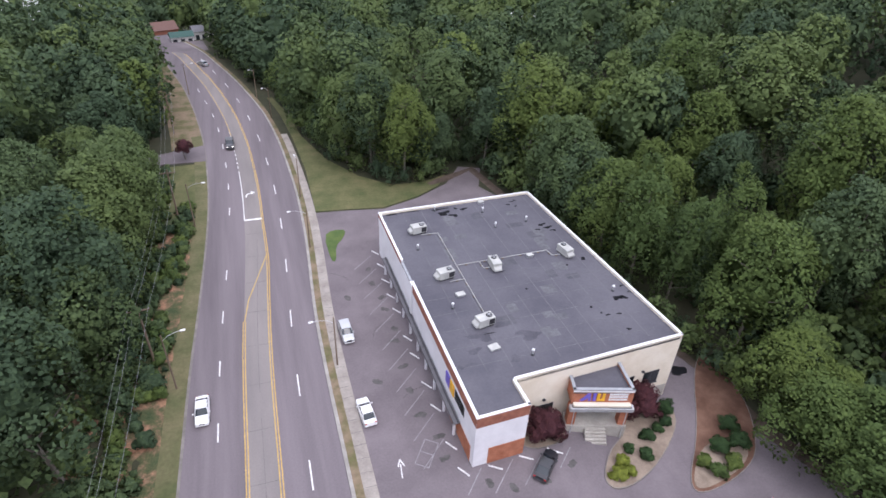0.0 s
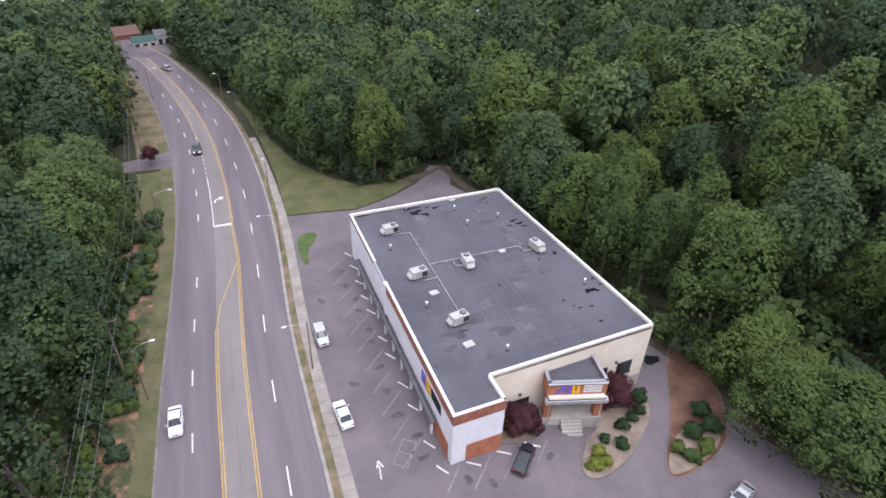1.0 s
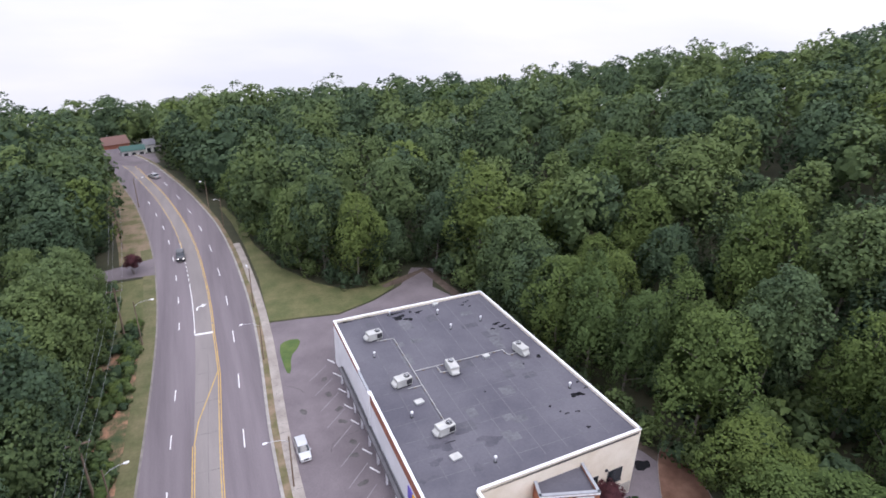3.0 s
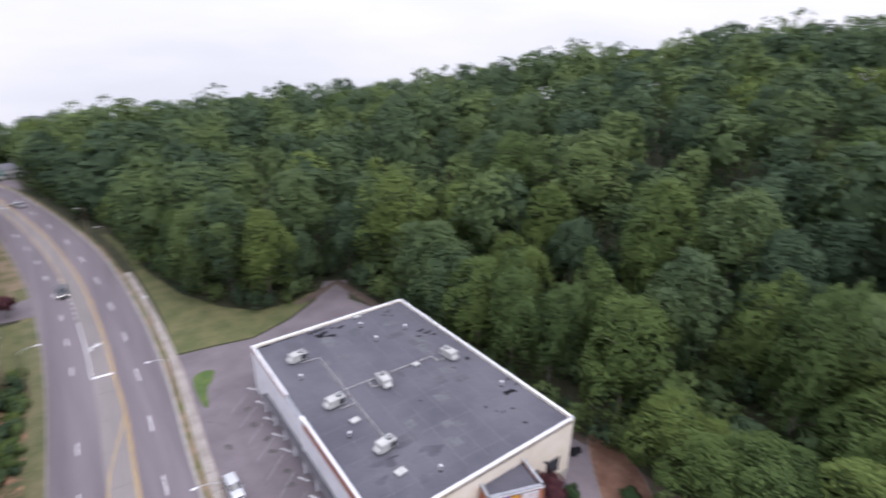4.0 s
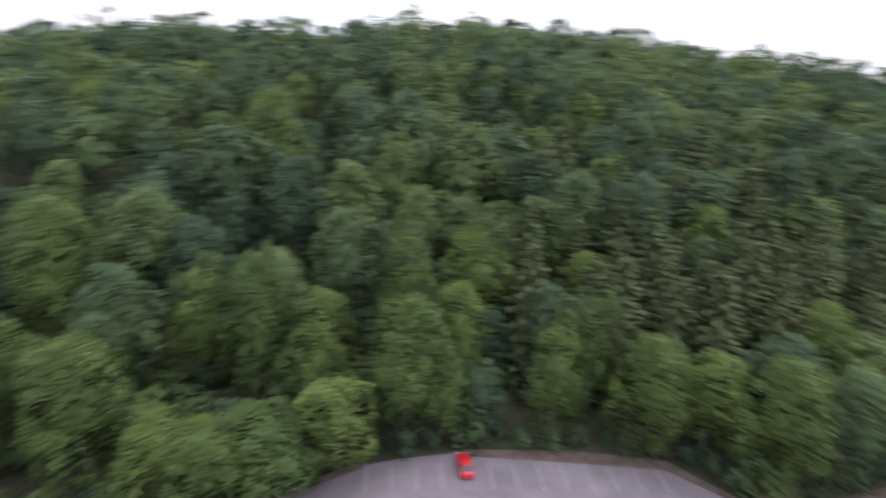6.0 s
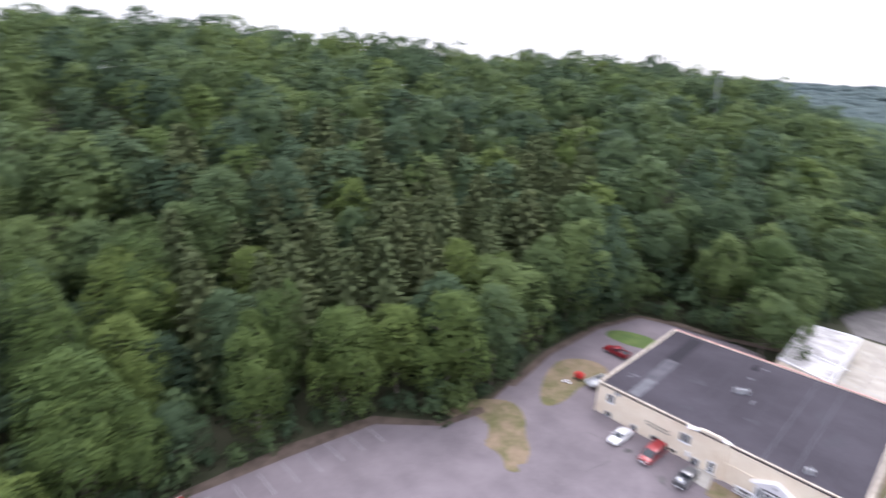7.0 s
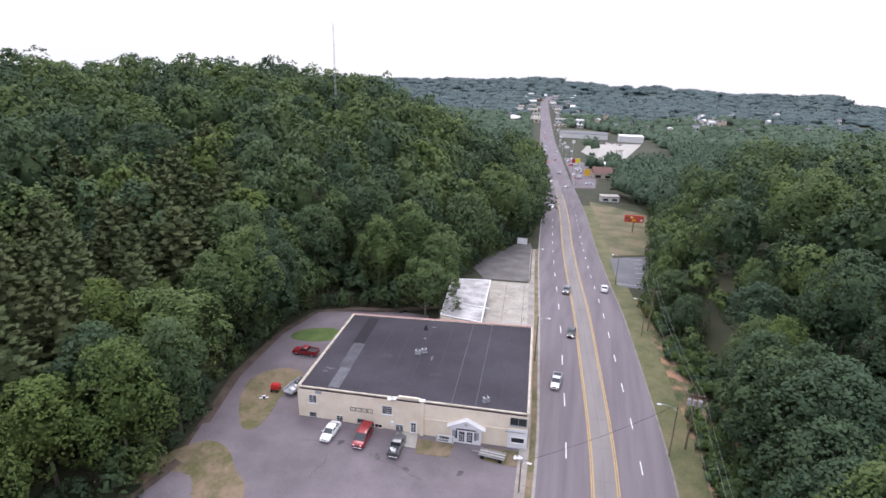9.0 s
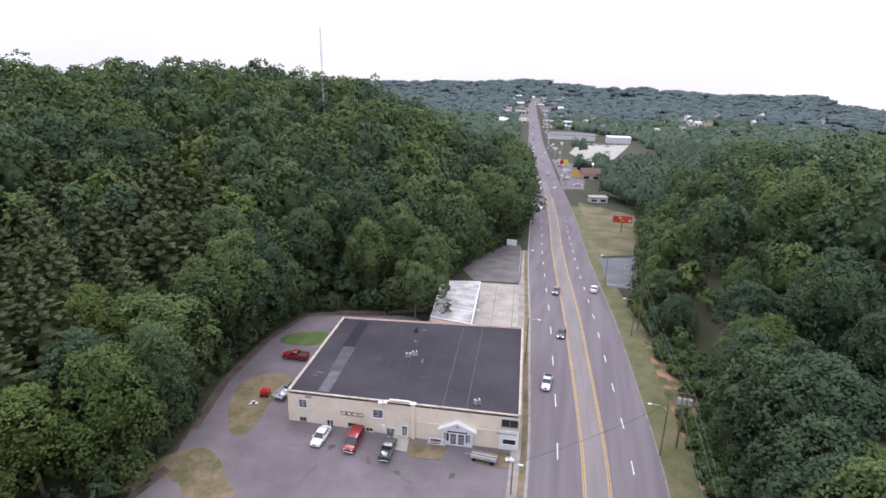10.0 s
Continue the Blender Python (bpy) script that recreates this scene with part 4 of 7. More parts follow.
def window(parent, m, u, z, w, h, mullions=1, rails=1, frame_mat=None, name="window"):
    """A window set into a wall: frame with bars, sill and a dark pane behind it. m: the wall's frame."""
    fm = frame_mat or M_WHITE
    bm = B()
    t = 0.07
    box(bm, u, u + w, -0.05, 0.1, z, z + t, m=m)
    box(bm, u, u + w, -0.05, 0.1, z + h - t, z + h, m=m)
    box(bm, u, u + t, -0.05, 0.1, z + t, z + h - t, m=m)
    box(bm, u + w - t, u + w, -0.05, 0.1, z + t, z + h - t, m=m)
    win = part(name, bm, fm, parent)
    for i in range(mullions):
        x = u + w * (i + 1) / (mullions + 1)
        part("mullion", box(B(), x - 0.025, x + 0.025, -0.04, 0.09, z + t, z + h - t, m=m), fm, win)
    for i in range(rails):
        q = z + h * (i + 1) / (rails + 1)
        part("rail", box(B(), u + t, u + w - t, -0.036, 0.086, q - 0.025, q + 0.025, m=m), fm, win)
    part("pane", box(B(), u + t, u + w - t, -0.02, 0.0, z + t, z + h - t, m=m), M_GLASS, win, "dark reflecting glass")
    part("sill", box(B(), u - 0.08, u + w + 0.08, -0.14, -0.004, z - 0.08, z, m=m), fm, win)
    return win


def bars(parent, m, u0, u1, z, h, mat, rng, out=-0.06, name="lettering"):
    """One line of lettering that cannot be read: small plain bars."""
    bm = B()
    u = u0
    while u < u1 - 0.1:
        w = min(u1 - u, rng.uniform(0.16, 0.3) * h / 0.35)
        box(bm, u, u + w * 0.8, out, -0.003, z, z + h, m=m)
        u += w
    return part(name, bm, mat, parent)


rb = random.Random(3)
hall = empty("college_hall")
tagged(hall, "flat-roofed college hall with white and cream walls and brick bands", "building")
A = [(15.6, 80.1), (15.8, 36.3), (22.0, 36.5), (21.9, 40.3), (45.2, 41.3), (42.6, 80.8)]
TOP = 8.05
part("roof", slab(B(), A, 7.3, 7.62), M_ROOF, hall, "dark grey membrane roof with tar patches")
walls = [("wall", A[0], A[1], M_STUCCO, -0.1), ("wall", A[1], A[2], M_STUCCO, -0.1), ("wall", A[2], A[3], M_CREAM, -0.6), ("wall", A[3], A[4], M_CREAM, -3.4), ("wall", A[4], A[5], M_CREAM, -3.4), ("wall", A[5], A[0], M_CREAM, -2.0)]
for name, a, b, mat, z0 in walls:
    L = span(a, b)
    m = wall_m(a, b)
    if a == A[0]:
        # the long street wall: its parapet drops for a few metres
        bm = B()
        box(bm, 0, 14.0, 0, 0.3, z0, 7.92, m=m)
        box(bm, 14.0, 19.6, 0, 0.3, z0, 7.55, m=m)
        box(bm, 19.6, L, 0, 0.3, z0, 7.92, m=m)
        part(name, bm, mat, hall)
        for u0, u1, z in ((0, 14.0, 7.92), (14.0, 19.6, 7.55), (19.6, L, 7.92)):
            part("coping", box(B(), u0 - 0.06, u1 + 0.06, -0.05, 0.3, z, z + 0.14, 0.02, m), M_WHITE if z > 7.6 else M_GREY, hall, "white metal coping" if z > 7.6 else "bare grey coping")
        part("pier", box(B(), 19.3, 20.0, -0.25, 0.3, z0, 8.1, 0.02, m), M_WHITE, hall)
        part("brick_band", box(B(), 20.1, L - 0.003, -0.07, -0.003, 6.6, 7.86, 0, m), M_BRICK_DARK, hall, "red-brown brick band under the coping")
        part("brick_band", box(B(), 0.1, 13.9, -0.05, -0.003, 7.3, 7.86, 0, m), M_BRICK_DARK, hall, "thin brown band under the coping")
        part("brick_base", box(B(), L - 7.5, L - 0.9, -0.06, -0.003, 0, 2.5, 0, m), M_BRICK, hall, "orange brick base")
    else:
        part(name, box(B(), 0, L, 0, 0.3, z0, 7.92, 0, m), mat, hall)
        part("coping", box(B(), -0.06, L + 0.06, -0.05, 0.3, 7.925, TOP, 0.02, m), M_WHITE, hall, "white metal coping")
m = wall_m(A[1], A[2])
part("brick_band", box(B(), 0.003, 6.2, -0.07, -0.003, 6.5, 7.88, 0, m), M_BRICK_DARK, hall, "red-brown brick band under the coping")
part("brick_panel", box(B(), 1.75, 6.17, -0.06, -0.003, 0, 2.6, 0, m), M_BRICK, hall, "orange brick panel")
part("brick_band", box(B(), 0.0, 3.7, -0.07, -0.003, 6.5, 7.88, 0, wall_m(A[2], A[3])), M_CREAM, hall)

# street side: a walkway canopy on posts, shopfront windows and the side sign
m = wall_m(A[0], A[1])
LW = span(A[0], A[1])
can = part("canopy", box(B(), 5.5, LW - 4.0, -0.8, -0.08, 2.7, 2.84, 0.02, m), M_CANOPY, hall, "dark grey metal walkway canopy")
part("fascia", box(B(), 5.5, LW - 4.0, -0.85, -0.802, 2.6, 2.92, 0, m), M_CANOPY, can)
part("gutter", box(B(), 5.5, LW - 4.0, -0.4, -0.28, 2.85, 2.92, 0, m), M_GRILLE, can)
for u in np.arange(6, LW - 4.2, 3.65):
    part("post", box(B(), u, u + 0.28, -0.62, -0.34, 0, 2.7, 0.02, m), M_STUCCO, can)
for u in np.arange(7.2, LW - 5, 3.65):
    window(hall, m, float(u), 0.5, 2.4, 2.2, 2, 0, M_GREY, "shopfront")
SGN = [(LW - 9.3, 1.35, M_PURPLE), (LW - 7.85, 1.3, M_GOLD)]
for u, w, mat in SGN:
    bm = B()
    box(bm, u, u + w * 0.42, -0.16, -0.004, 4.3, 6.0, 0.02, m)
    box(bm, u + w * 0.55, u + w, -0.16, -0.004, 4.3, 6.0, 0.02, m)
    box(bm, u + w * 0.42, u + w * 0.55, -0.16, -0.004, 4.3 if mat is M_GOLD else 5.0, 4.75 if mat is M_GOLD else 6.0, 0, m)
    part("sign_mark", bm, mat, hall, "purple raised sign mark" if mat is M_PURPLE else "golden raised sign mark")
for k in range(3):
    bars(hall, m, LW - 6.3, LW - 3.3, 5.5 - k * 0.55, 0.4, M_DARK, rb)

# south side windows
m = wall_m(A[3], A[4])
window(hall, m, 18.9, 0.5, 2.4, 2.2, 1, 0, M_GRILLE)
window(hall, m, 15.2, 0.5, 2.2, 2.2, 1, 0, M_GRILLE)
window(hall, m, 2.9, 0.3, 2.9, 1.9, 2, 0, M_GRILLE)
for u in (4.3, 18.5):
    part("wall_lamp", box(B(), u - 0.18, u + 0.18, -0.28, -0.004, 3.05, 3.3, 0.03, m), M_GRILLE, hall, "small dark wall lamp")
part("wall_base", box(B(), 19.0, 23.2, -0.04, -0.004, -3.4, -0.6, 0, m), M_CONC, hall, "bare block base where the ground falls")

# entrance porch, turned a little to the drive
F0, F1 = (28.7, 38.55), (35.5, 36.45)
m = wall_m(F0, F1)
LP = span(F0, F1)
bl, br = (29.3, 40.6), (36.3, 40.9)
porch = part("porch", slab(B(), [F0, F1, br, bl], 5.35, 5.6), M_ROOF, hall, "brick entrance porch with a flat dark roof")
for a, b in ((F0, F1), (F1, br), (bl, F0)):
    mm = wall_m(a, b)
    l = span(a, b)
    part("parapet", box(B(), 0.003, l - 0.003, 0, 0.22, 3.75, 5.95, 0, mm), M_BRICK, porch, "orange brick parapet")
    part("coping", box(B(), -0.05, l + 0.05, -0.06, 0.32, 5.955, 6.12, 0.02, mm), M_GREY, porch, "grey metal coping")
part("white_trim", box(B(), 0.0, LP, -0.05, -0.003, 5.68, 5.9, 0, m), M_WHITE, porch)
part("canopy", box(B(), -0.2, LP + 0.2, -0.75, 0.0, 3.1, 3.7, 0.04, m), M_METAL, porch, "grey metal entrance canopy")
part("canopy_ledge", box(B(), 0.2, LP - 0.2, -0.55, -0.003, 3.72, 4.05, 0.03, m), M_CREAM, porch)
part("canopy_trough", box(B(), 0.1, LP - 0.1, -0.66, -0.2, 3.705, 3.73, 0, m), M_GRILLE, porch)
for u in (0.0, LP - 0.95):
    part("brick_pier", box(B(), u, u + 0.95, 0.003, 1.0, -1.8, 3.1, 0, m), M_BRICK, porch, "orange brick pier")
part("back_wall", box(B(), 0.95, LP - 0.95, 1.9, 2.1, -1.8, 3.1, 0, m), M_GREY, porch)
door = part("door", box(B(), 2.3, 4.6, 1.82, 1.896, 0.2, 2.6, 0, m), M_GLASS, porch, "dark glazed double door")
part("door_frame", box(B(), 3.38, 3.5, 1.78, 1.816, 0.2, 2.6, 0, m), M_METAL, door)
part("porch_floor", box(B(), -0.1, LP + 0.1, -0.25, 1.9, -2.2, 0.12, 0.03, m), M_CONC, porch, "pale concrete porch floor")
for k in range(5):
    part("step", box(B(), 2.2, 4.7, -0.25 - 0.32 * (k + 1), -0.25 - 0.32 * k, -2.2, 0.12 - 0.25 * (k + 1), 0.01, m), M_CONC, porch)
for u in (0.45, LP - 0.45):
    bm = B()
    tube(bm, m @ Vector((u, -0.5, -1.6)), m @ Vector((u, -0.5, 3.1)), 0.06, n=8)
    part("downpipe", bm, M_METAL, porch)
bm = B()
v = [m @ Vector(q) for q in ((0.9, -0.12, 4.3), (1.75, -0.12, 5.5), (2.05, -0.12, 5.5), (2.2, -0.12, 4.3), (1.9, -0.12, 4.3), (1.8, -0.12, 4.8), (1.35, -0.12, 4.3))]
w_ = [q + (m.to_3x3() @ Vector((0, 0.11, 0))) for q in v]
fv, bv = [bm.verts.new(q) for q in v], [bm.verts.new(q) for q in w_]
bm.faces.new(fv)
for i in range(7):
    bm.faces.new((fv[i], fv[(i + 1) % 7], bv[(i + 1) % 7], bv[i]))
bmesh.ops.recalc_face_normals(bm, faces=bm.faces)
part("sign_mark", bm, M_PURPLE, porch, "purple raised sign mark")
bm = B()
box(bm, 2.35, 2.75, -0.12, -0.004, 4.3, 5.5, 0.02, m)
part("sign_mark", bm, M_PURPLE, porch, "purple raised sign mark")
bm = B()
box(bm, 2.85, 3.2, -0.12, -0.004, 4.55, 5.5, 0.02, m)
box(bm, 3.45, 3.8, -0.12, -0.004, 4.55, 5.5, 0.02, m)
box(bm, 2.85, 3.8, -0.12, -0.004, 4.3, 4.55, 0.02, m)
part("sign_mark", bm, M_GOLD, porch, "golden raised sign mark")
for k in range(3):
    bars(porch, m, 4.3, 6.5, 5.2 - k * 0.42, 0.28, M_WHITE, rb)

# what the roof carries: patches and seams are parts of it, units and pipes stand on it
ROOF_Z = 7.62


def blot(rng, x, y, rx, ry, z, mat, parent, name="tar_patch", n=14):
    bm = B()
    ph = rng.uniform(0, 6.28)
    pts = []
    for i in range(n):
        a = i / n * 2 * math.pi
        k = 0.7 + 0.22 * math.sin(2 * a + ph) + 0.2 * math.sin(3 * a + ph * 2) + rng.uniform(-0.14, 0.14)
        pts.append((x + math.cos(a) * rx * k, y + math.sin(a) * ry * k))
    slab(bm, pts, z - 0.01, z)
    return part(name, bm, mat, parent)


for x, y, rx, ry in ((25.6, 79.3, 1.9, 0.4), (26.0, 77.9, 1.5, 0.9), (27.4, 76.8, 0.9, 0.6), (29.7, 78.4, 0.9, 0.45), (28.4, 78.9, 0.5, 0.3), (17.6, 79.6, 1.6, 0.3), (20.6, 79.8, 2.0, 0.28), (38.5, 78.7, 0.5, 0.25), (37.6, 77.9, 0.5, 0.25), (38.6, 77.1, 0.35, 0.25), (39.2, 79.0, 0.4, 0.2),
                     (40.2, 70.4, 0.9, 0.5), (40.8, 69.4, 1.1, 0.45), (39.0, 69.2, 0.45, 0.35), (41.3, 68.4, 0.6, 0.35), (41.8, 59.9, 0.7, 0.45), (38.7, 59.1, 0.3, 0.2), (41.6, 50.4, 1.0, 0.6), (42.4, 50.2, 0.7, 0.5), (43.6, 52.6, 0.35, 0.3), (43.9, 51.1, 0.35, 0.3), (37.1, 49.6, 0.3, 0.25), (38.4, 47.6, 0.4, 0.22), (40.0, 47.4, 0.42, 0.25), (37.8, 48.2, 0.25, 0.18), (39.5, 44.4, 0.5, 0.22), (30.5, 55.5, 0.25, 0.2), (28.9, 60.2, 0.5, 0.15), (22.2, 48.5, 0.9, 0.13)):
    blot(rb, x, y, rx, ry, ROOF_Z + 0.008, M_TAR, hall)
for x in np.arange(19.5, 42, 3.1):
    part("roof_seam", box(B(), x - 0.05, x + 0.05, 42.5, 79.8, ROOF_Z, ROOF_Z + 0.005), M_SEAM if int(x * 10) % 3 else M_ROOF_PATCH, hall)
for k in range(26):
    x, y = rb.uniform(18.5, 40), rb.uniform(43.5, 77)
    w, d = rb.choice((1.4, 2.0, 2.8)), rb.choice((1.2, 1.8, 3.0))
    part('membrane_patch', box(B(), x, x + w, y, y + d, ROOF_Z, ROOF_Z + 0.003 + 0.0001 * k), M_ROOF_PATCH if k % 3 else M_ROOF_OLD, hall)
for y in np.arange(43.8, 60, 3.2):
    part("roof_seam", box(B(), 16.4, 42.8, y - 0.05, y + 0.05, ROOF_Z, ROOF_Z + 0.006), M_ROOF_PATCH, hall)
for x, y, rx, ry in ((21.0, 48.2, 1.8, 1.2), (26.8, 47.0, 2.4, 1.1), (17.6, 44.3, 1.2, 0.8), (19.3, 46.1, 1.3, 0.7), (23.5, 43.5, 1.0, 0.7), (24.2, 49.6, 1.4, 0.6)):
    blot(rb, x, y, rx, ry, ROOF_Z + 0.007, M_ROOF_DAMP, hall, "damp_patch")


def roof_unit(x, y, turn, small=False):
    """A packaged air-conditioning unit: cabinet, fan with guard, hood, grille, curb."""
    root = empty("air_conditioner", pose(x, y, ROOF_Z, 0, 0, turn))
    tagged(root, "pale metal rooftop air-conditioning unit on a kerb", "air conditioner", "air conditioners on the roof")
    w, d, h = (2.3, 1.35, 1.15)
    part("curb", box(B(), -w / 2 + 0.1, w / 2 - 0.1, -d / 2 + 0.1, d / 2 - 0.1, 0, 0.22), M_GRILLE, root)
    cab = part("cabinet", box(B(), -w / 2, w / 2, -d / 2, d / 2, 0.22, h + 0.22, 0.04), M_HVAC, root)
    part("grille", box(B(), w * 0.1, w / 2 - 0.1, -d / 2 - 0.03, -d / 2 - 0.003, 0.4, h + 0.05), M_GRILLE, cab)
    part("grille", box(B(), w / 2 + 0.003, w / 2 + 0.03, -d / 2 + 0.12, d / 2 - 0.12, 0.4, h + 0.05), M_GRILLE, cab)
    bm = B()
    bmesh.ops.create_cone(bm, cap_ends=True, segments=20, radius1=0.42, radius2=0.4, depth=0.1, matrix=Matrix.Translation((w * 0.24, 0, h + 0.27)))
    fan = part("fan", bm, M_GRILLE, cab)
    bm = B()
    for k in range(6):
        box(bm, -0.4, 0.4, -0.012, 0.012, 0, 0.02, m=Matrix.Translation((w * 0.24, 0, h + 0.325)) @ Matrix.Rotation(k * math.pi / 6, 4, "Z"))
    part("fan_guard", bm, M_METAL, fan)
    bm = B()
    box(bm, -w / 2 - 0.42, -w / 2 - 0.003, -d / 2 + 0.12, d / 2 - 0.12, 0.35, 0.95)
    for v in bm.verts:
        if v.co.x < -w / 2 - 0.3 and v.co.z > 0.8:
            v.co.z -= 0.35
    part("intake_hood", bm, M_HVAC, root)
    part("panel_seam", box(B(), -0.02, 0.02, -d / 2 - 0.012, -d / 2 - 0.002, 0.3, h + 0.15), M_GREY, cab)
    return root


for x, y, a in ((20.3, 73.2, 8), (20.6, 60.9, 8), (28.2, 61.4, 88), (39.7, 61.8, 100), (22.2, 50.2, 10)):
    roof_unit(x, y, a)


def roof_pipe(points):
    root = empty("gas_pipe")
    tagged(root, "thin pale gas pipe on blocks across the roof", "pipe")
    for a, b in zip(points, points[1:]):
        part("pipe_run", tube(B(), (*a, ROOF_Z + 0.2), (*b, ROOF_Z + 0.2), 0.05, n=6), M_HVAC, root)
        n = max(1, int(math.hypot(b[0] - a[0], b[1] - a[1]) / 2.5))
        for i in range(n):
            t = (i + 0.5) / n
            x, y = a[0] + (b[0] - a[0]) * t, a[1] + (b[1] - a[1]) * t
            part("block", box(B(), x - 0.12, x + 0.12, y - 0.12, y + 0.12, ROOF_Z, ROOF_Z + 0.14), M_WOOD, root)


roof_pipe([(20.4, 72.2), (23.1, 72.0), (23.0, 63.0), (22.9, 51.4)])
roof_pipe([(23.0, 63.0), (37.4, 63.2), (37.6, 61.7), (38.9, 61.7)])
roof_pipe([(20.9, 59.6), (22.9, 59.7)])
roof_pipe([(26.5, 63.1), (26.5, 61.4), (27.5, 61.3)])


def vent_pipe(x, y, h=0.75):
    root = empty("roof_vent", pose(x, y, ROOF_Z))
    tagged(root, "small white capped vent pipe on the roof", "roof vent", "vents on the roof")
    part("flashing", tube(B(), (0, 0, 0), (0, 0, 0.12), 0.25, 0.14, 10), M_GRILLE, root)
    part("stack", tube(B(), (0, 0, 0.1), (0, 0, h), 0.09, n=10), M_METAL, root)
    part("cap", tube(B(), (0, 0, h), (0, 0, h + 0.18), 0.2, 0.14, 10), M_WHITE, root)


for x, y in ((18.9, 68.6), (19.4, 54.3), (38.2, 72.1), (32.4, 76.6), (32.6, 71.6), (41.8, 51.9), (25.7, 43.6), (24.8, 79.0)):
    vent_pipe(x, y)


def hatch(x, y, w, d, h, turn=8):
    root = empty("roof_hatch", pose(x, y, ROOF_Z, 0, 0, turn))
    tagged(root, "low pale metal roof hatch", "roof hatch", "hatches on the roof")
    part("kerb", box(B(), -w / 2, w / 2, -d / 2, d / 2, 0, h), M_METAL, root)
    part("lid", box(B(), -w / 2 - 0.06, w / 2 + 0.06, -d / 2 - 0.06, d / 2 + 0.06, h, h + 0.1, 0.03), M_HVAC, root)


hatch(21.3, 56.6, 1.1, 0.8, 0.2)
hatch(21.7, 45.9, 1.2, 0.9, 0.2)
hatch(34.3, 62.5, 0.9, 0.6, 0.35)
hatch(33.2, 79.5, 0.9, 0.6, 0.3)

# ---- the second building: a long cream warehouse ----
ware = empty("warehouse")
tagged(ware, "cream-painted warehouse with a flat black roof and white gabled entrance", "building")
Q = [(40.7, -62.6), (5.0, -65.2), (7.4, -93.6), (42.2, -88.8)]
HB = 6.2
part("roof", slab(B(), Q, 5.7, 5.98), M_ROOF_B, ware, "dark tarred flat roof with paler strips")
for k, (a, b) in enumerate(zip(Q, Q[1:] + Q[:1])):
    mm = wall_m(a, b)
    L = span(a, b)
    part("wall", box(B(), 0, L, 0.0, 0.3, -0.2, 6.08, 0, mm), M_CREAM_B, ware)
    part("coping", box(B(), -0.04, L + 0.04, -0.04, 0.24, 6.085, HB, 0.015, mm), M_PINK if k == 2 else M_COPING_OLD, ware, "salmon metal edge" if k == 2 else "chipped cream coping")
m = wall_m(Q[0], Q[1])


def fz(u, z):
    """Heights on the long front, levelled."""
    lo, hi = 0.7 - 0.036 * u, 5.9 + 0.017 * u
    g = float(dip(40.7 - u, -62.0))
    return g + (z - lo) / (hi - lo) * (6.2 - g)


def front_window(u0, z1, u1, z0, mull=1, rails=1, mat=None, name="window"):
    a, b = fz(u0, z0), fz(u0, z1)
    return window(ware, m, u0, max(0.05, a), u1 - u0, b - max(0.05, a), mull, rails, mat, name)


front_window(1.8, 4.6, 3.1, 3.2, 1, 3)
front_window(1.8, 1.5, 2.9, 0.8, 1, 1, M_GREY)
part("louvre", box(B(), 2.9, 3.9, -0.04, -0.003, 5.15, 5.65, 0, m), M_GREY, ware, "small grey louvre")
front_window(6.2, 1.5, 7.3, 0.3, 1, 2)
front_window(9.6, 1.4, 10.9, 0.7, 1, 0, M_GREY)
front_window(13.6, 4.4, 15.2, 2.9, 1, 3)
front_window(12.4, 0.9, 13.6, 0.25, 1, 0, M_CREAM)
part("meter_box", box(B(), 15.0, 15.45, -0.2, -0.003, 1.1, 1.9, 0.02, m), M_WHITE, ware, "white meter box")
front_window(15.7, 1.3, 17.0, 0.05, 1, 3)
bm = B()
for k in range(4):
    u = 8.5 + k * 0.92
    for q in ((u, u + 0.06, 2.85, 3.5), (u + 0.78, u + 0.84, 2.85, 3.5), (u, u + 0.84, 2.85, 2.91), (u, u + 0.84, 3.44, 3.5)):
        box(bm, q[0], q[1], -0.05, -0.003, q[2], q[3], m=m)
part("empty_sign_frame", bm, M_GRILLE, ware, "row of four empty dark sign frames")
for u in (8.66, 9.6, 10.5, 11.4):
    part("sign_panel", box(B(), u, u + 0.6, -0.03, -0.003, 2.98, 3.38, 0, m), M_CREAM, ware)
part("pilaster", box(B(), 19.55, 20.15, -0.35, -0.003, 0, 6.25, 0.03, m), M_CREAM_B, ware)
part("pilaster_cap", box(B(), 19.4, 20.3, -0.4, 0.3, 6.26, 6.36, 0.02, m), M_WHITE, ware)
part("step_parapet", box(B(), 16.2, 19.4, 0.0, 0.3, 6.21, 6.5, 0.02, m), M_CREAM_B, ware)
door = part("side_door", box(B(), 18.0, 19.1, -0.06, -0.003, 0, 2.25, 0, m), M_WHITE, ware, "white half-glazed door")
part("door_glass", box(B(), 18.2, 18.9, -0.09, -0.062, 0.5, 2.05, 0, m), M_GLASS, door)
bm = B()
for k in range(3):
    box(bm, 18.2, 18.9, -0.11, -0.092, 0.85 + k * 0.38, 0.9 + k * 0.38, m=m)
box(bm, 18.52, 18.58, -0.113, -0.094, 0.5, 2.05, m=m)
part("glazing_bar", bm, M_WHITE, door)
part("drip_ledge", box(B(), 20.2, 33.0, -0.1, -0.003, 3.05, 3.17, 0.02, m), M_CREAM_B, ware)
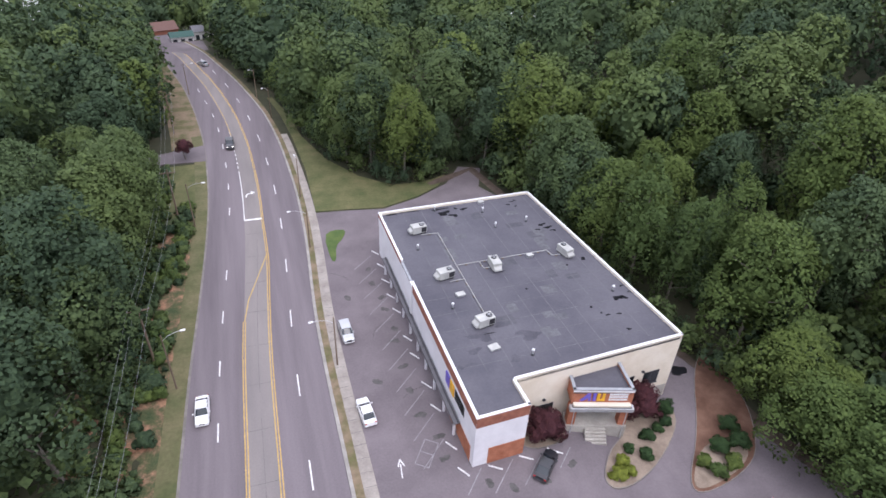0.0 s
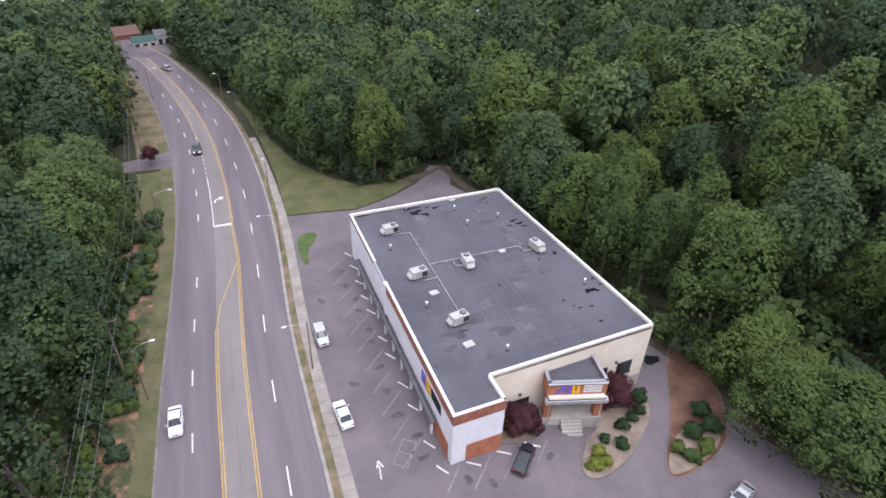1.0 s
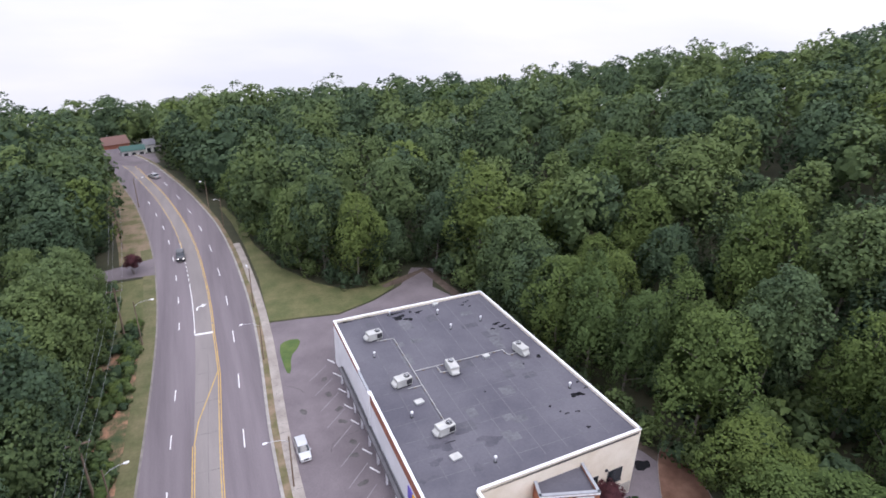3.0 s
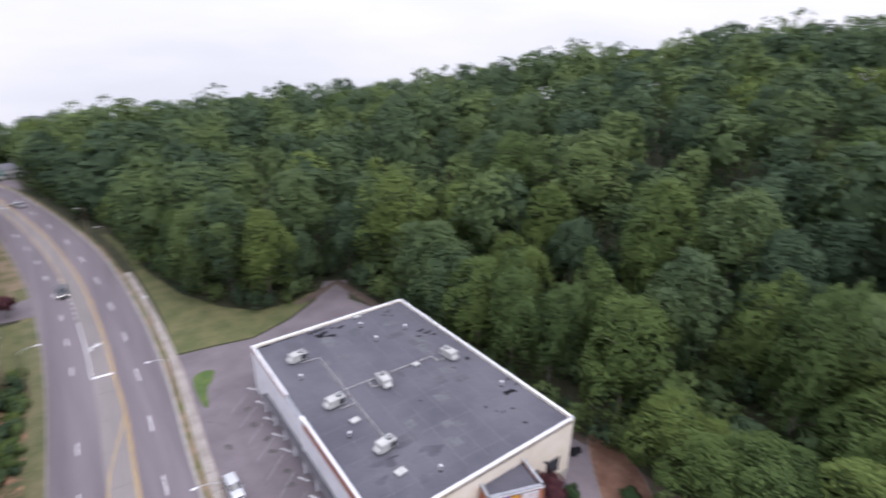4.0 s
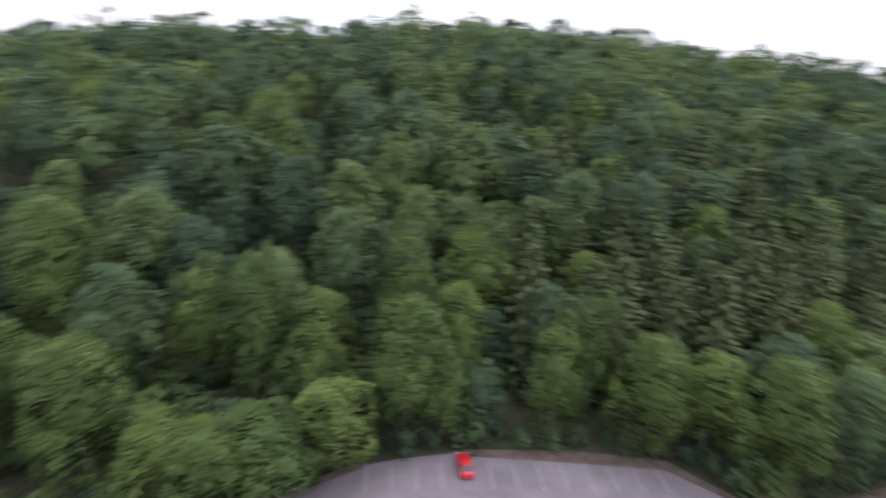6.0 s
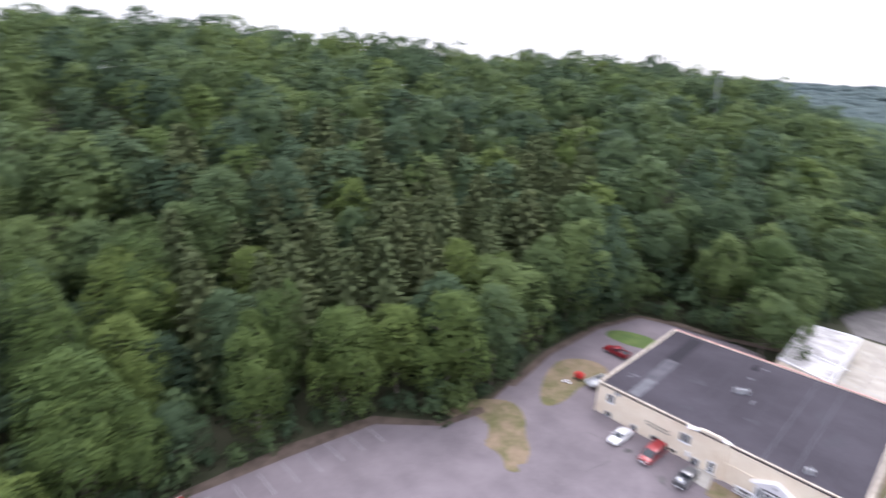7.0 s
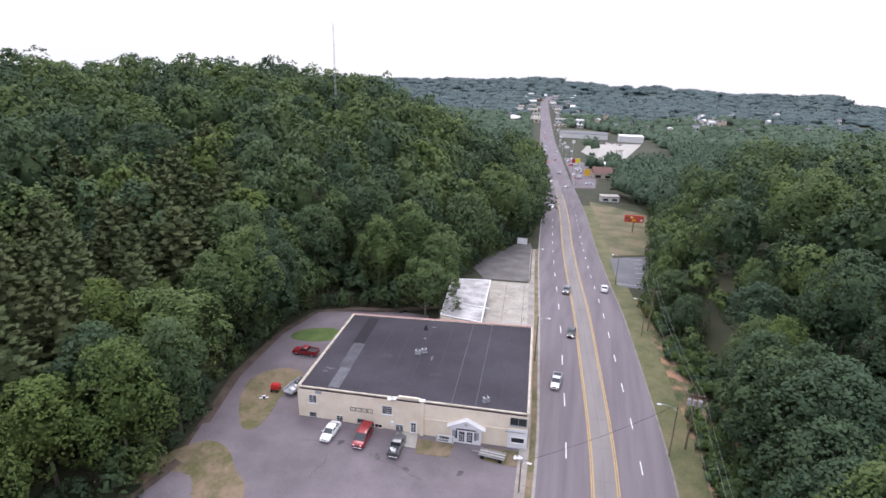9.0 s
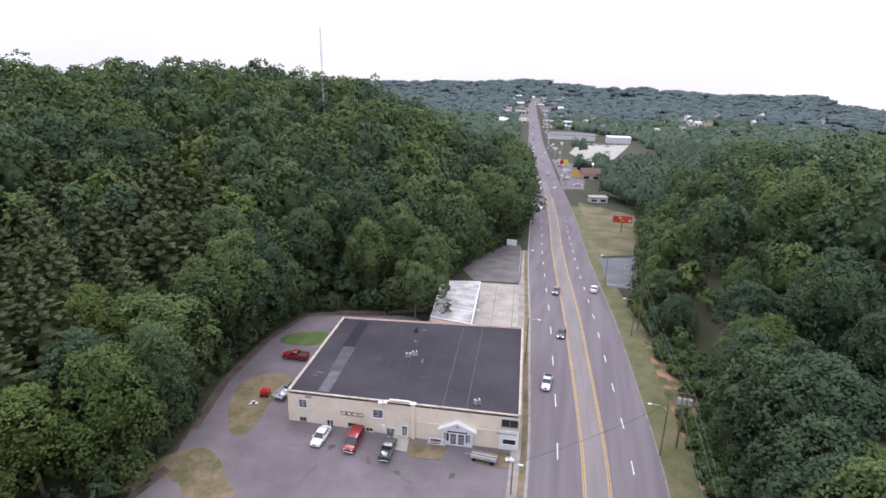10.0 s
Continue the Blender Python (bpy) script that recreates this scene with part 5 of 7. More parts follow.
# the white gabled entrance
ent = part("entrance_bay", box(B(), 24.4, 29.0, -0.55, -0.003, 0, 2.75, 0, m), M_WHITE, ware, "white boarded entrance bay with a gable")
bm = B()
pts = [(24.0, 2.75), (29.4, 2.75), (26.7, 4.05)]
f = [bm.verts.new(m @ Vector((u, -0.75, z))) for u, z in pts]
g = [bm.verts.new(m @ Vector((u, -0.003, z))) for u, z in pts]
bm.faces.new(f)
bm.faces.new(g[::-1])
for i in range(3):
    bm.faces.new((f[i], g[i], g[(i + 1) % 3], f[(i + 1) % 3]))
bmesh.ops.recalc_face_normals(bm, faces=bm.faces)
part("gable", bm, M_STUCCO, ent)
for s0, s1 in (((23.8, 2.68), (26.7, 4.1)), ((29.6, 2.68), (26.7, 4.1))):
    a, b = m @ Vector((s0[0], -0.45, s0[1] + 0.08)), m @ Vector((s1[0], -0.45, s1[1] + 0.08))
    bm = B()
    r = bmesh.ops.create_cube(bm, size=1)
    d = b - a
    bmesh.ops.transform(bm, matrix=Matrix.Translation((a + b) / 2) @ d.to_track_quat("X", "Z").to_matrix().to_4x4() @ Matrix.Diagonal((d.length, 0.95, 0.1, 1)), verts=r["verts"])
    part("gable_roof", bm, M_WHITE, ent)
part("gable_vent", box(B(), 26.5, 26.9, -0.79, -0.752, 3.3, 3.6, 0.02, m), M_GREY, ent)
part("lintel", box(B(), 25.2, 28.2, -0.6, -0.553, 2.35, 2.55, 0, m), M_GRILLE, ent, "dark lintel")
for u in (25.55, 26.75):
    dl = part("entrance_door", box(B(), u, u + 1.1, -0.62, -0.553, 0.1, 2.3, 0, m), M_WHITE, ent)
    part("door_glass", box(B(), u + 0.14, u + 0.96, -0.65, -0.622, 0.4, 2.12, 0, m), M_GLASS, dl)
    bm = B()
    for k in range(3):
        box(bm, u + 0.14, u + 0.96, -0.675, -0.652, 0.78 + k * 0.42, 0.83 + k * 0.42, m=m)
    for k in range(2):
        box(bm, u + 0.38 + k * 0.28, u + 0.42 + k * 0.28, -0.678, -0.654, 0.4, 2.12, m=m)
    part("glazing_bar", bm, M_WHITE, dl)
for u in (24.65, 28.15):
    part("shutter", box(B(), u, u + 0.5, -0.6, -0.553, 0.9, 2.2, 0.01, m), M_GREY, ent)
for u in (25.15, 28.0):
    part("sidelight", box(B(), u, u + 0.26, -0.585, -0.553, 0.8, 2.2, 0, m), M_GLASS, ent)
# corner by the road
window(ware, m, 33.1, 3.95, 2.5, 1.35, 1, 0, M_GREY)
corner = part("white_panel", box(B(), 32.9, 35.78, -0.08, -0.003, 0, 3.35, 0, m), M_WHITE, ware, "white painted corner with a service window")
window(corner, m @ Matrix.Translation((0, -0.08, 0)), 33.4, 1.0, 2.0, 0.95, 0, 0, M_WHITE, "service_window")
bars(corner, m @ Matrix.Translation((0, -0.08, 0)), 32.5, 35.5, 2.75, 0.16, M_GREY, rb)
# roof strips, seams, patches and small kit
RB = 5.98
M_ROOF_B2 = plain("faint_roof_lap", (0.047, 0.043, 0.052), 0.8)
mq = wall_m(Q[0], Q[1])
part("roof_strip", box(B(), 4.6, 6.4, 1.0, 7.0, RB, RB + 0.012, 0, mq), M_ROOF_PATCH, ware, "paler roof strip")
part("roof_strip", box(B(), 4.2, 6.3, 7.1, 15.2, RB, RB + 0.016, 0, mq), mottled("worn_grey_strip", (0.07, 0.067, 0.077), (0.105, 0.1, 0.112), 0.5, 3.0), ware, "paler worn roof strip")
part("roof_strip", box(B(), 3.9, 6.0, 15.3, 25.4, RB, RB + 0.012, 0, mq), plain("black_roof_strip", (0.025, 0.023, 0.028), 0.8, 0, 0.15), ware, "blacker roof strip")
for u in (9.6, 13.2, 16.8, 20.6, 24.2, 27.8, 31.4):
    part("roof_seam", box(B(), u - 0.06, u + 0.06, 0.5, 26.5 + u * 0.04, RB, RB + 0.01 + 0.0005 * u, 0, mq), M_ROOF_OLD if u in (24.2, 27.8) else M_ROOF_B2, ware)
for u, v_, rx, ry, mat in ((15.6, 23.5, 0.5, 1.6, M_TAR), (17.0, 24.2, 0.5, 0.3, M_SEAM), (16.2, 19.6, 0.5, 0.4, M_SEAM), (18.8, 13.0, 0.3, 0.8, M_SEAM), (3.0, 6.2, 0.8, 0.3, M_ROOF_PATCH),
                           (2.6, 5.2, 0.6, 0.3, M_ROOF_PATCH), (20.5, 8.0, 1.4, 0.8, M_ROOF_B2), (11.0, 12.0, 2.0, 1.0, M_ROOF_B2), (12.5, 4.0, 1.6, 0.8, M_ROOF_B2), (30, 12, 1.5, 3, M_ROOF_B2), (27, 17, 1, 2.5, M_ROOF_B2)):
    w_ = mq @ Vector((u, v_, 0))
    blot(rb, w_.x, w_.y, rx, ry, RB + 0.02, mat, ware, "roof_patch")


def small_unit(x, y, turn=0):
    root = empty("condenser", pose(x, y, RB, 0, 0, turn))
    tagged(root, "small rusty condenser unit on the black roof", "condenser")
    part("frame", box(B(), -0.5, 0.5, -0.35, 0.35, 0, 0.12), M_GREY, root)
    part("cabinet", box(B(), -0.42, 0.42, -0.3, 0.3, 0.12, 0.75, 0.03), M_METAL, root)
    part("fan", tube(B(), (0, 0, 0.75), (0, 0, 0.82), 0.27, n=14), M_GRILLE, root)


small_unit(25.6, -77.6)
small_unit(24.7, -78.4, 30)
small_unit(11.7, -66.9, 40)


def heap(x, y, z, name, label, mats, rng, n=9, spread=0.9, size=0.5):
    """A heap of scrap: bent sheets and blocks."""
    root = empty(name, pose(x, y, z))
    tagged(root, label, "scrap")
    for k in range(n):
        s = size * rng.uniform(0.5, 1.2)
        mm = Matrix.Translation((rng.uniform(-spread, spread), rng.uniform(-spread, spread) * 0.6, s * 0.16)) @ Euler((rng.uniform(-0.25, 0.25), rng.uniform(-0.25, 0.25), rng.uniform(0, 3))).to_matrix().to_4x4()
        part("piece", box(B(), -s, s, -s * 0.5, s * 0.5, -0.08, 0.12, 0.03, mm), rng.choice(mats), root)
    return root


heap(25.3, -63.7, RB + 0.05, "rubble_heap", "white broken roofing heaped at the parapet", [M_WHITE, M_STUCCO], rb, 8, 0.8, 0.4)

# ---- cars ----
def loft(bm, rings, cap=True):
    rows = [[bm.verts.new(p) for p in r] for r in rings]
    n = len(rows[0])
    for a, b in zip(rows, rows[1:]):
        for i in range(n):
            bm.faces.new((a[i], a[(i + 1) % n], b[(i + 1) % n], b[i]))
    if cap:
        bm.faces.new(rows[0][::-1])
        bm.faces.new(rows[-1])
    bmesh.ops.recalc_face_normals(bm, faces=bm.faces)
    return bm


def section(x, w, z0, z1, tuck=0.88, crown=0.04):
    """A car-body section at x: rocker, waist, shoulder and a crowned top."""
    h = w / 2
    zm = z0 + (z1 - z0) * 0.55
    left = [(x, h * 0.86, z0), (x, h * 0.985, z0 + 0.12), (x, h, zm), (x, h * tuck, z1), (x, h * 0.5, z1 + crown)]
    return left + [(a, -b, c) for a, b, c in left[::-1]]


SHAPES = {
    # x stations: (x, width, bottom, bonnet or waist height); cabin: (x, width, height)
    "sedan": dict(L=4.75, body=[(-2.37, 1.5, 0.38, 0.72), (-2.28, 1.72, 0.26, 0.9), (-1.6, 1.82, 0.2, 0.98), (-0.2, 1.84, 0.2, 0.96), (1.0, 1.82, 0.2, 0.92), (1.9, 1.76, 0.22, 0.8), (2.3, 1.6, 0.28, 0.66), (2.37, 1.4, 0.4, 0.58)],
                  cabin=[(-1.85, 1.5, 0.95), (-1.05, 1.34, 1.4), (-0.3, 1.36, 1.45), (0.35, 1.34, 1.4), (1.15, 1.52, 0.93)], axle=1.38, r=0.32),
    "suv": dict(L=4.7, body=[(-2.35, 1.6, 0.5, 0.95), (-2.28, 1.8, 0.35, 1.1), (-1.5, 1.86, 0.28, 1.12), (0, 1.88, 0.28, 1.1), (1.1, 1.86, 0.28, 1.06), (2.0, 1.8, 0.3, 0.98), (2.3, 1.66, 0.36, 0.82), (2.35, 1.5, 0.5, 0.72)],
                cabin=[(-2.2, 1.62, 1.08), (-1.9, 1.46, 1.62), (-0.6, 1.46, 1.7), (0.35, 1.42, 1.64), (1.2, 1.6, 1.05)], axle=1.4, r=0.36),
    "van": dict(L=5.2, body=[(-2.6, 1.8, 0.5, 1.1), (-2.55, 1.95, 0.35, 1.2), (-1.5, 2.0, 0.3, 1.2), (0.4, 2.0, 0.3, 1.18), (1.5, 1.96, 0.3, 1.1), (2.2, 1.9, 0.32, 1.0), (2.55, 1.75, 0.38, 0.85), (2.6, 1.6, 0.5, 0.75)],
                cabin=[(-2.52, 1.78, 1.16), (-2.4, 1.66, 1.92), (-0.5, 1.66, 1.98), (0.75, 1.6, 1.9), (1.75, 1.78, 1.08)], axle=1.6, r=0.36),
    "pickup": dict(L=5.4, body=[(-2.7, 1.75, 0.55, 1.0), (-2.66, 1.86, 0.42, 1.04), (-1.6, 1.9, 0.34, 1.04), (0, 1.92, 0.34, 1.06), (1.2, 1.92, 0.34, 1.06), (2.3, 1.86, 0.36, 1.0), (2.62, 1.74, 0.42, 0.86), (2.7, 1.6, 0.55, 0.76)],
                   cabin=[(-0.75, 1.64, 1.05), (-0.6, 1.5, 1.66), (0.0, 1.5, 1.72), (0.5, 1.48, 1.68), (1.3, 1.66, 1.04)], axle=1.7, r=0.38),
}


def car(name, shape, mat, label, x, y, heading, z=0.02, load=False, lit=False, group="", size=1.0):
    """heading: degrees, 0 faces +x. Built once a call with all its parts."""
    s = SHAPES[shape]
    tilt = 0.0
    if -100 < y < -40:
        z += float(dip(x, y))
    if y < -100:
        x, y = down(x, y)
        z += float(fall(y))
        tilt = -math.degrees(math.atan(float(fall(y + 1) - fall(y - 1)) / 2 * math.sin(radians(heading))))
    root = empty(name, pose(x, y, z, 0, tilt, heading) @ Matrix.Scale(size, 4))
    tagged(root, label, {"sedan": "car", "suv": "car", "van": "van", "pickup": "pickup"}[shape], group)
    body = part("body", loft(B(), [section(*q) for q in s["body"]]), mat, root, smooth=False)
    # glasshouse, then a painted roof over it
    bm = B()
    rings = []
    for k, (cx, w, h) in enumerate(s["cabin"]):
        base = 0.9 if k in (0, len(s["cabin"]) - 1) else 0.0
        waist = min(q[3] for q in s["body"][1:-1]) - 0.05
        hw = w / 2
        bw = max(q[1] for q in s["cabin"]) / 2 * 1.06
        rings.append([(cx, bw, waist), (cx, hw, h - 0.04), (cx, hw * 0.6, h), (cx, -hw * 0.6, h), (cx, -hw, h - 0.04), (cx, -bw, waist)])
    part("glasshouse", loft(bm, rings), M_GLASS, root, "dark tinted windows")
    bm = B()
    c = s["cabin"]
    rr = []
    for cx, w, h in (c[1], c[2], c[3]):
        hw = w / 2 * 1.02
        rr.append([(cx, hw, h - 0.06), (cx, hw, h + 0.005), (cx, hw * 0.6, h + 0.04), (cx, -hw * 0.6, h + 0.04), (cx, -hw, h + 0.005), (cx, -hw, h - 0.06)])
    part("roof_panel", loft(bm, rr), mat, root)
    for side in (1, -1):
        bw = max(q[1] for q in c) / 2 * 1.07
        for px, tx, hh, tw in ((c[1][0] - 0.28, c[1][0] + 0.02, c[1][2], c[1][1]), ((c[1][0] + c[3][0]) / 2, (c[1][0] + c[3][0]) / 2, c[2][2], c[2][1]), (c[4][0] - 0.12, c[3][0], c[3][2], c[3][1])):
            part("pillar", tube(B(), (px, side * bw, 0.9), (tx, side * tw / 2 * 1.02, hh - 0.02), 0.05, n=5), mat, root)
        part("mirror", box(B(), c[3][0] + 0.35, c[3][0] + 0.55, side * 0.92, side * 1.1, 0.95, 1.1, 0.03), mat, root)
    f = s["L"] / 2
    for side in (1, -1):
        part("headlight", box(B(), f - 0.28, f - 0.03, side * 0.42, side * 0.74, 0.58 if shape == "sedan" else 0.74, 0.72 if shape == "sedan" else 0.9, 0.03), M_LAMP_ON if lit else M_LIGHT, root, "lit headlight" if lit else "clear headlight")
        part("tail_light", box(B(), -f + 0.02, -f + 0.12, side * 0.5, side * 0.82, 0.72, 0.9, 0.02), M_TAIL, root, "red tail light")
    part("bumper", box(B(), f - 0.12, f + 0.04, -0.78, 0.78, 0.3, 0.52, 0.05), M_CHROME if shape in ("pickup", "van") else mat, root)
    part("bumper", box(B(), -f - 0.04, -f + 0.1, -0.78, 0.78, 0.34, 0.55, 0.05), M_CHROME if shape in ("pickup", "van") else mat, root)
    part("grille", box(B(), f - 0.1, f + 0.012, -0.36, 0.36, 0.54, 0.66 if shape == "sedan" else 0.84, 0.01), M_GRILLE, root)
    for ax in (s["axle"], -s["axle"]):
        for side in (1, -1):
            r = s["r"]
            w = empty("wheel")
            w.parent = root
            bm = B()
            tube(bm, (ax, side * 0.7, r), (ax, side * 0.92, r), r, n=16)
            bpy.data.objects.remove(w)
            wheel = part("wheel", bm, M_DARK, root)
            part("rim", tube(B(), (ax, side * 0.9, r), (ax, side * 0.935, r), r * 0.62, r * 0.5, 12), M_METAL, wheel)
    if shape == "pickup":
        part("bed", box(B(), -2.55, -0.85, -0.78, 0.78, 0.98, 1.115), M_GRILLE, root, "dark open load bed")
        for side in (1, -1):
            part("bed_rail", box(B(), -2.66, -0.78, side * 0.8, side * 0.93, 1.0, 1.3, 0.03), mat, root)
        part("tailgate", box(B(), -2.7, -2.6, -0.8, 0.8, 0.7, 1.3, 0.02), mat, root)
        if load:
            heap_r = random.Random(9)
            for k in range(7):
                q = Matrix.Translation((heap_r.uniform(-2.3, -1.1), heap_r.uniform(-0.5, 0.5), 1.22)) @ Euler((heap_r.uniform(-0.4, 0.4), heap_r.uniform(-0.4, 0.4), heap_r.uniform(0, 3))).to_matrix().to_4x4()
                part("load_bag", box(B(), -0.28, 0.28, -0.18, 0.18, -0.1, 0.12, 0.06, q), M_WHITE if k % 2 else M_GREY, root, "white sacks in the bed")
    return root


M_LAMP_ON = bpy.data.materials.new("lit_headlamp")
M_LAMP_ON.use_nodes = True
_b = M_LAMP_ON.node_tree.nodes["Principled BSDF"]
_b.inputs["Emission Color"].default_value, _b.inputs["Emission Strength"].default_value = (1.0, 0.93, 0.8, 1), 3.0

car("silver_suv", "suv", P_SILVER, "silver estate car parked beside the pavement", 6.5, 61.5, -88, size=0.9)
car("white_sedan", "sedan", P_WHITE, "white saloon parked beside the pavement", 6.2, 46.9, 94, size=0.9)
car("white_coupe", "sedan", P_WHITE, "white saloon driving in the outer lane", -12.3, 52.5, -90, 0.0, size=0.92)
car("black_sedan", "sedan", P_BLACK, "black saloon parked by the entrance", 23.7, 34.0, 43, float(dip(23.7, 34)) + 0.03, size=0.92)
car("silver_sedan", "sedan", P_SILVER, "silver saloon crossing the car park", 45.4, 22.8, 200, float(dip(45.4, 22.8)) + 0.03, size=0.92)
car("black_suv", "suv", P_BLACK, "dark car with lit headlights on the road", -7.2, 131.5, -90, 0.0, lit=True)
car("white_sedan", "sedan", P_SILVER, "pale car far up the road", -13.6, 197.5, 120, 0.0)
car("red_sedan", "sedan", P_BRIGHT, "bright red car parked under the trees", 60.3, -4.6, 5)
car("white_sedan", "sedan", P_WHITE, "white saloon parked before the warehouse", 34.0, -59.7, 89, size=0.94)
car("red_van", "van", P_RED, "dark red van parked before the warehouse", 28.9, -60.0, 90, size=0.94)
car("grey_pickup", "pickup", P_GREY, "grey pickup with white sacks in its bed", 23.5, -59.8, -87, load=True, size=0.92)
car("red_pickup", "pickup", P_RED, "dark red pickup on the side drive", 48.4, -80.2, 2, size=0.92)
car("white_pickup", "pickup", P_SILVER, "pale pickup with lit headlights on the road", 1.9, -84.5, 86, 0.0, lit=True, size=0.86)
car("black_sedan", "sedan", P_BLACK, "black car with lit headlights on the road", 0.1, -104.4, 85, 0.0, lit=True, size=0.9)
car("black_sedan", "suv", P_GREY, "dark car with lit headlights on the road", 2.2, -126.5, 85, 0.0, lit=True, size=0.9)
car("white_sedan", "sedan", P_WHITE, "white car driving away down the road", -6.9, -130.5, -96, 0.0)
for x, y, mat in ((11.5, -205, P_WHITE), (13.5, -235, P_GREY), (8.0, -240, P_SILVER), (18.5, -270, P_WHITE), (16.5, -300, P_RED), (24.5, -330, P_WHITE), (17.0, -345, P_SILVER)):
    car("distant_car", "sedan", mat, "small distant car on the road", x, y, 85 if x > mid(y) else -95, 0.0, group="distant cars")

# ---- poles, lamps, wires ----
def street_lamp(x, y, h, arm, to, z=0.0, head=True, wood=True):
    """A pole with a curved arm and a lamp head; to: degrees the arm points."""
    root = empty("street_lamp", pose(x, y, z, 0, 0, to))
    tagged(root, "wooden pole with a street lamp on a curved arm" if wood else "slim metal street lamp", "street lamp", "street lamps by the road")
    part("pole", tube(B(), (0, 0, -0.4), (0, 0, h), 0.12 if wood else 0.1, 0.08 if wood else 0.07, 8), M_WOOD if wood else M_METAL, root)
    bm = B()
    p = [(0, 0, h - 0.9), (arm * 0.3, 0, h - 0.35), (arm * 0.7, 0, h - 0.1), (arm, 0, h - 0.08)]
    for a, b in zip(p, p[1:]):
        tube(bm, a, b, 0.03, n=6)
    part("arm", bm, M_METAL, root)
    if head:
        bm = B()
        box(bm, arm - 0.1, arm + 0.5, -0.13, 0.13, h - 0.16, h + 0.0, 0.05)
        hd = part("lamp_head", bm, M_WHITE, root, "pale lamp head")
        part("lens", box(B(), arm + 0.1, arm + 0.42, -0.09, 0.09, h - 0.21, h - 0.163, 0.02), M_LIGHT, hd)
    return root


for x, y, h, arm, to, wood in ((4.6, 84.9, 7.6, 2.6, 180, True), (5.2, 103.3, 8.5, 1.2, 100, True), (4.3, 56.0, 8.2, 2.6, 182, True), (3.2, 147.0, 8.0, 1.2, 190, True), (0.6, 163.0, 8.0, 1.0, 190, True), (-14.0, 97.0, 8.5, 2.6, 0, True), (-15.4, 57.5, 8.8, 2.2, 10, True),
                               (6.4, -91.3, 9.5, 1.8, 175, True), (11.6, -131.0, 9.5, 2.6, 178, True), (-9.6, -135.2, 8.6, 1.4, 10, True), (-15.6, -69.5, 8.8, 2.4, 5, True), (-14.2, -108.0, 8.6, 2.2, 5, True), (5.0, -56.0, 5.2, 0.9, 178, True), (-17.0, 170.0, 8.5, 2.0, 0, True)):
    if y < -100:
        x, y = down(x, y)
    street_lamp(x, y, h, arm, to, float(fall(y)), True, wood)


def utility_pole(x, y, z, h, turn, transformers=0):
    root = empty("utility_pole", pose(x, y, z, 0, 0, turn))
    tagged(root, "weathered wooden utility pole with a crossarm" + (" and grey transformers" if transformers else ""), "utility pole", "utility poles on the bank")
    part("pole", tube(B(), (0, 0, -1), (0, 0, h), 0.18, 0.11, 8), M_WOOD, root)
    part("crossarm", box(B(), -1.3, 1.3, -0.07, 0.07, h - 0.75, h - 0.6, 0.01), M_WOOD, root)
    for u in (-1.15, -0.4, 0.4, 1.15):
        part("insulator", tube(B(), (u, 0, h - 0.6), (u, 0, h - 0.42), 0.05, 0.04, 6), M_GREY, root)
    for k in range(transformers):
        t = part("transformer", tube(B(), (-0.75 + 0.75 * k, 0.42, h - 2.2), (-0.75 + 0.75 * k, 0.42, h - 1.25), 0.27, n=12), M_METAL, root, "grey transformer drum")
        part("bushing", tube(B(), (-0.75 + 0.75 * k, 0.42, h - 1.25), (-0.75 + 0.75 * k, 0.42, h - 1.0), 0.06, n=6), M_GREY, t)
    return root


POLES = [(-19.5, 142), (-16.8, 100), (-18.0, 62), (-19.5, 20), (-18.5, -25), (-18.2, -72), (-15.8, -112), (-18.0, -150)]
tops = []
for k, (x, y) in enumerate(POLES):
    z = land1(x, y)
    h = 10.2
    utility_pole(x, y, z, h, 4 if y > 0 else -5, 3 if y == -72 else 0)
    tops.append((x, y, z + h - 0.42))
for u in (-1.15, -0.4, 1.15):
    bm = B()
    for (ax, ay, az_), (bx, by, bz) in zip(tops, tops[1:]):
        last = None
        for i in range(11):
            t = i / 10
            p = Vector((ax + (bx - ax) * t + u, ay + (by - ay) * t, az_ + (bz - az_) * t - 1.1 * 4 * t * (1 - t)))
            if last is not None:
                tube(bm, last, p, 0.013, n=4)
            last = p
    ob = part("power_line", bm, M_GREY, None)
    tagged(ob, "thin sagging overhead power line along the bank", "cable", "power lines")
bm = B()
last = None
for i in range(15):
    t = i / 14
    p = Vector((5.0 - 20.6 * t, -56 - 13.5 * t, 5.1 + 4 * t - 0.7 * 4 * t * (1 - t)))
    if last is not None:
        tube(bm, last, p, 0.025, n=4)
    last = p
tagged(part("cable", bm, M_DARK, None), "thin black cable sagging across the road", "cable")

# ---- car-park markings, stops and islands ----
mark = lot


def lot_box(name, x0, y0, x1, y1, w, mat, z=0.03, h=0.006):
    d = Vector((x1 - x0, y1 - y0))
    n = Vector((-d.y, d.x)).normalized() * w / 2
    pts = [(x0 + n.x, y0 + n.y), (x0 - n.x, y0 - n.y), (x1 - n.x, y1 - n.y), (x1 + n.x, y1 + n.y)]
    bm = drape(slab(B(), pts, z - 0.02, z))
    return part(name, bm, mat, mark)


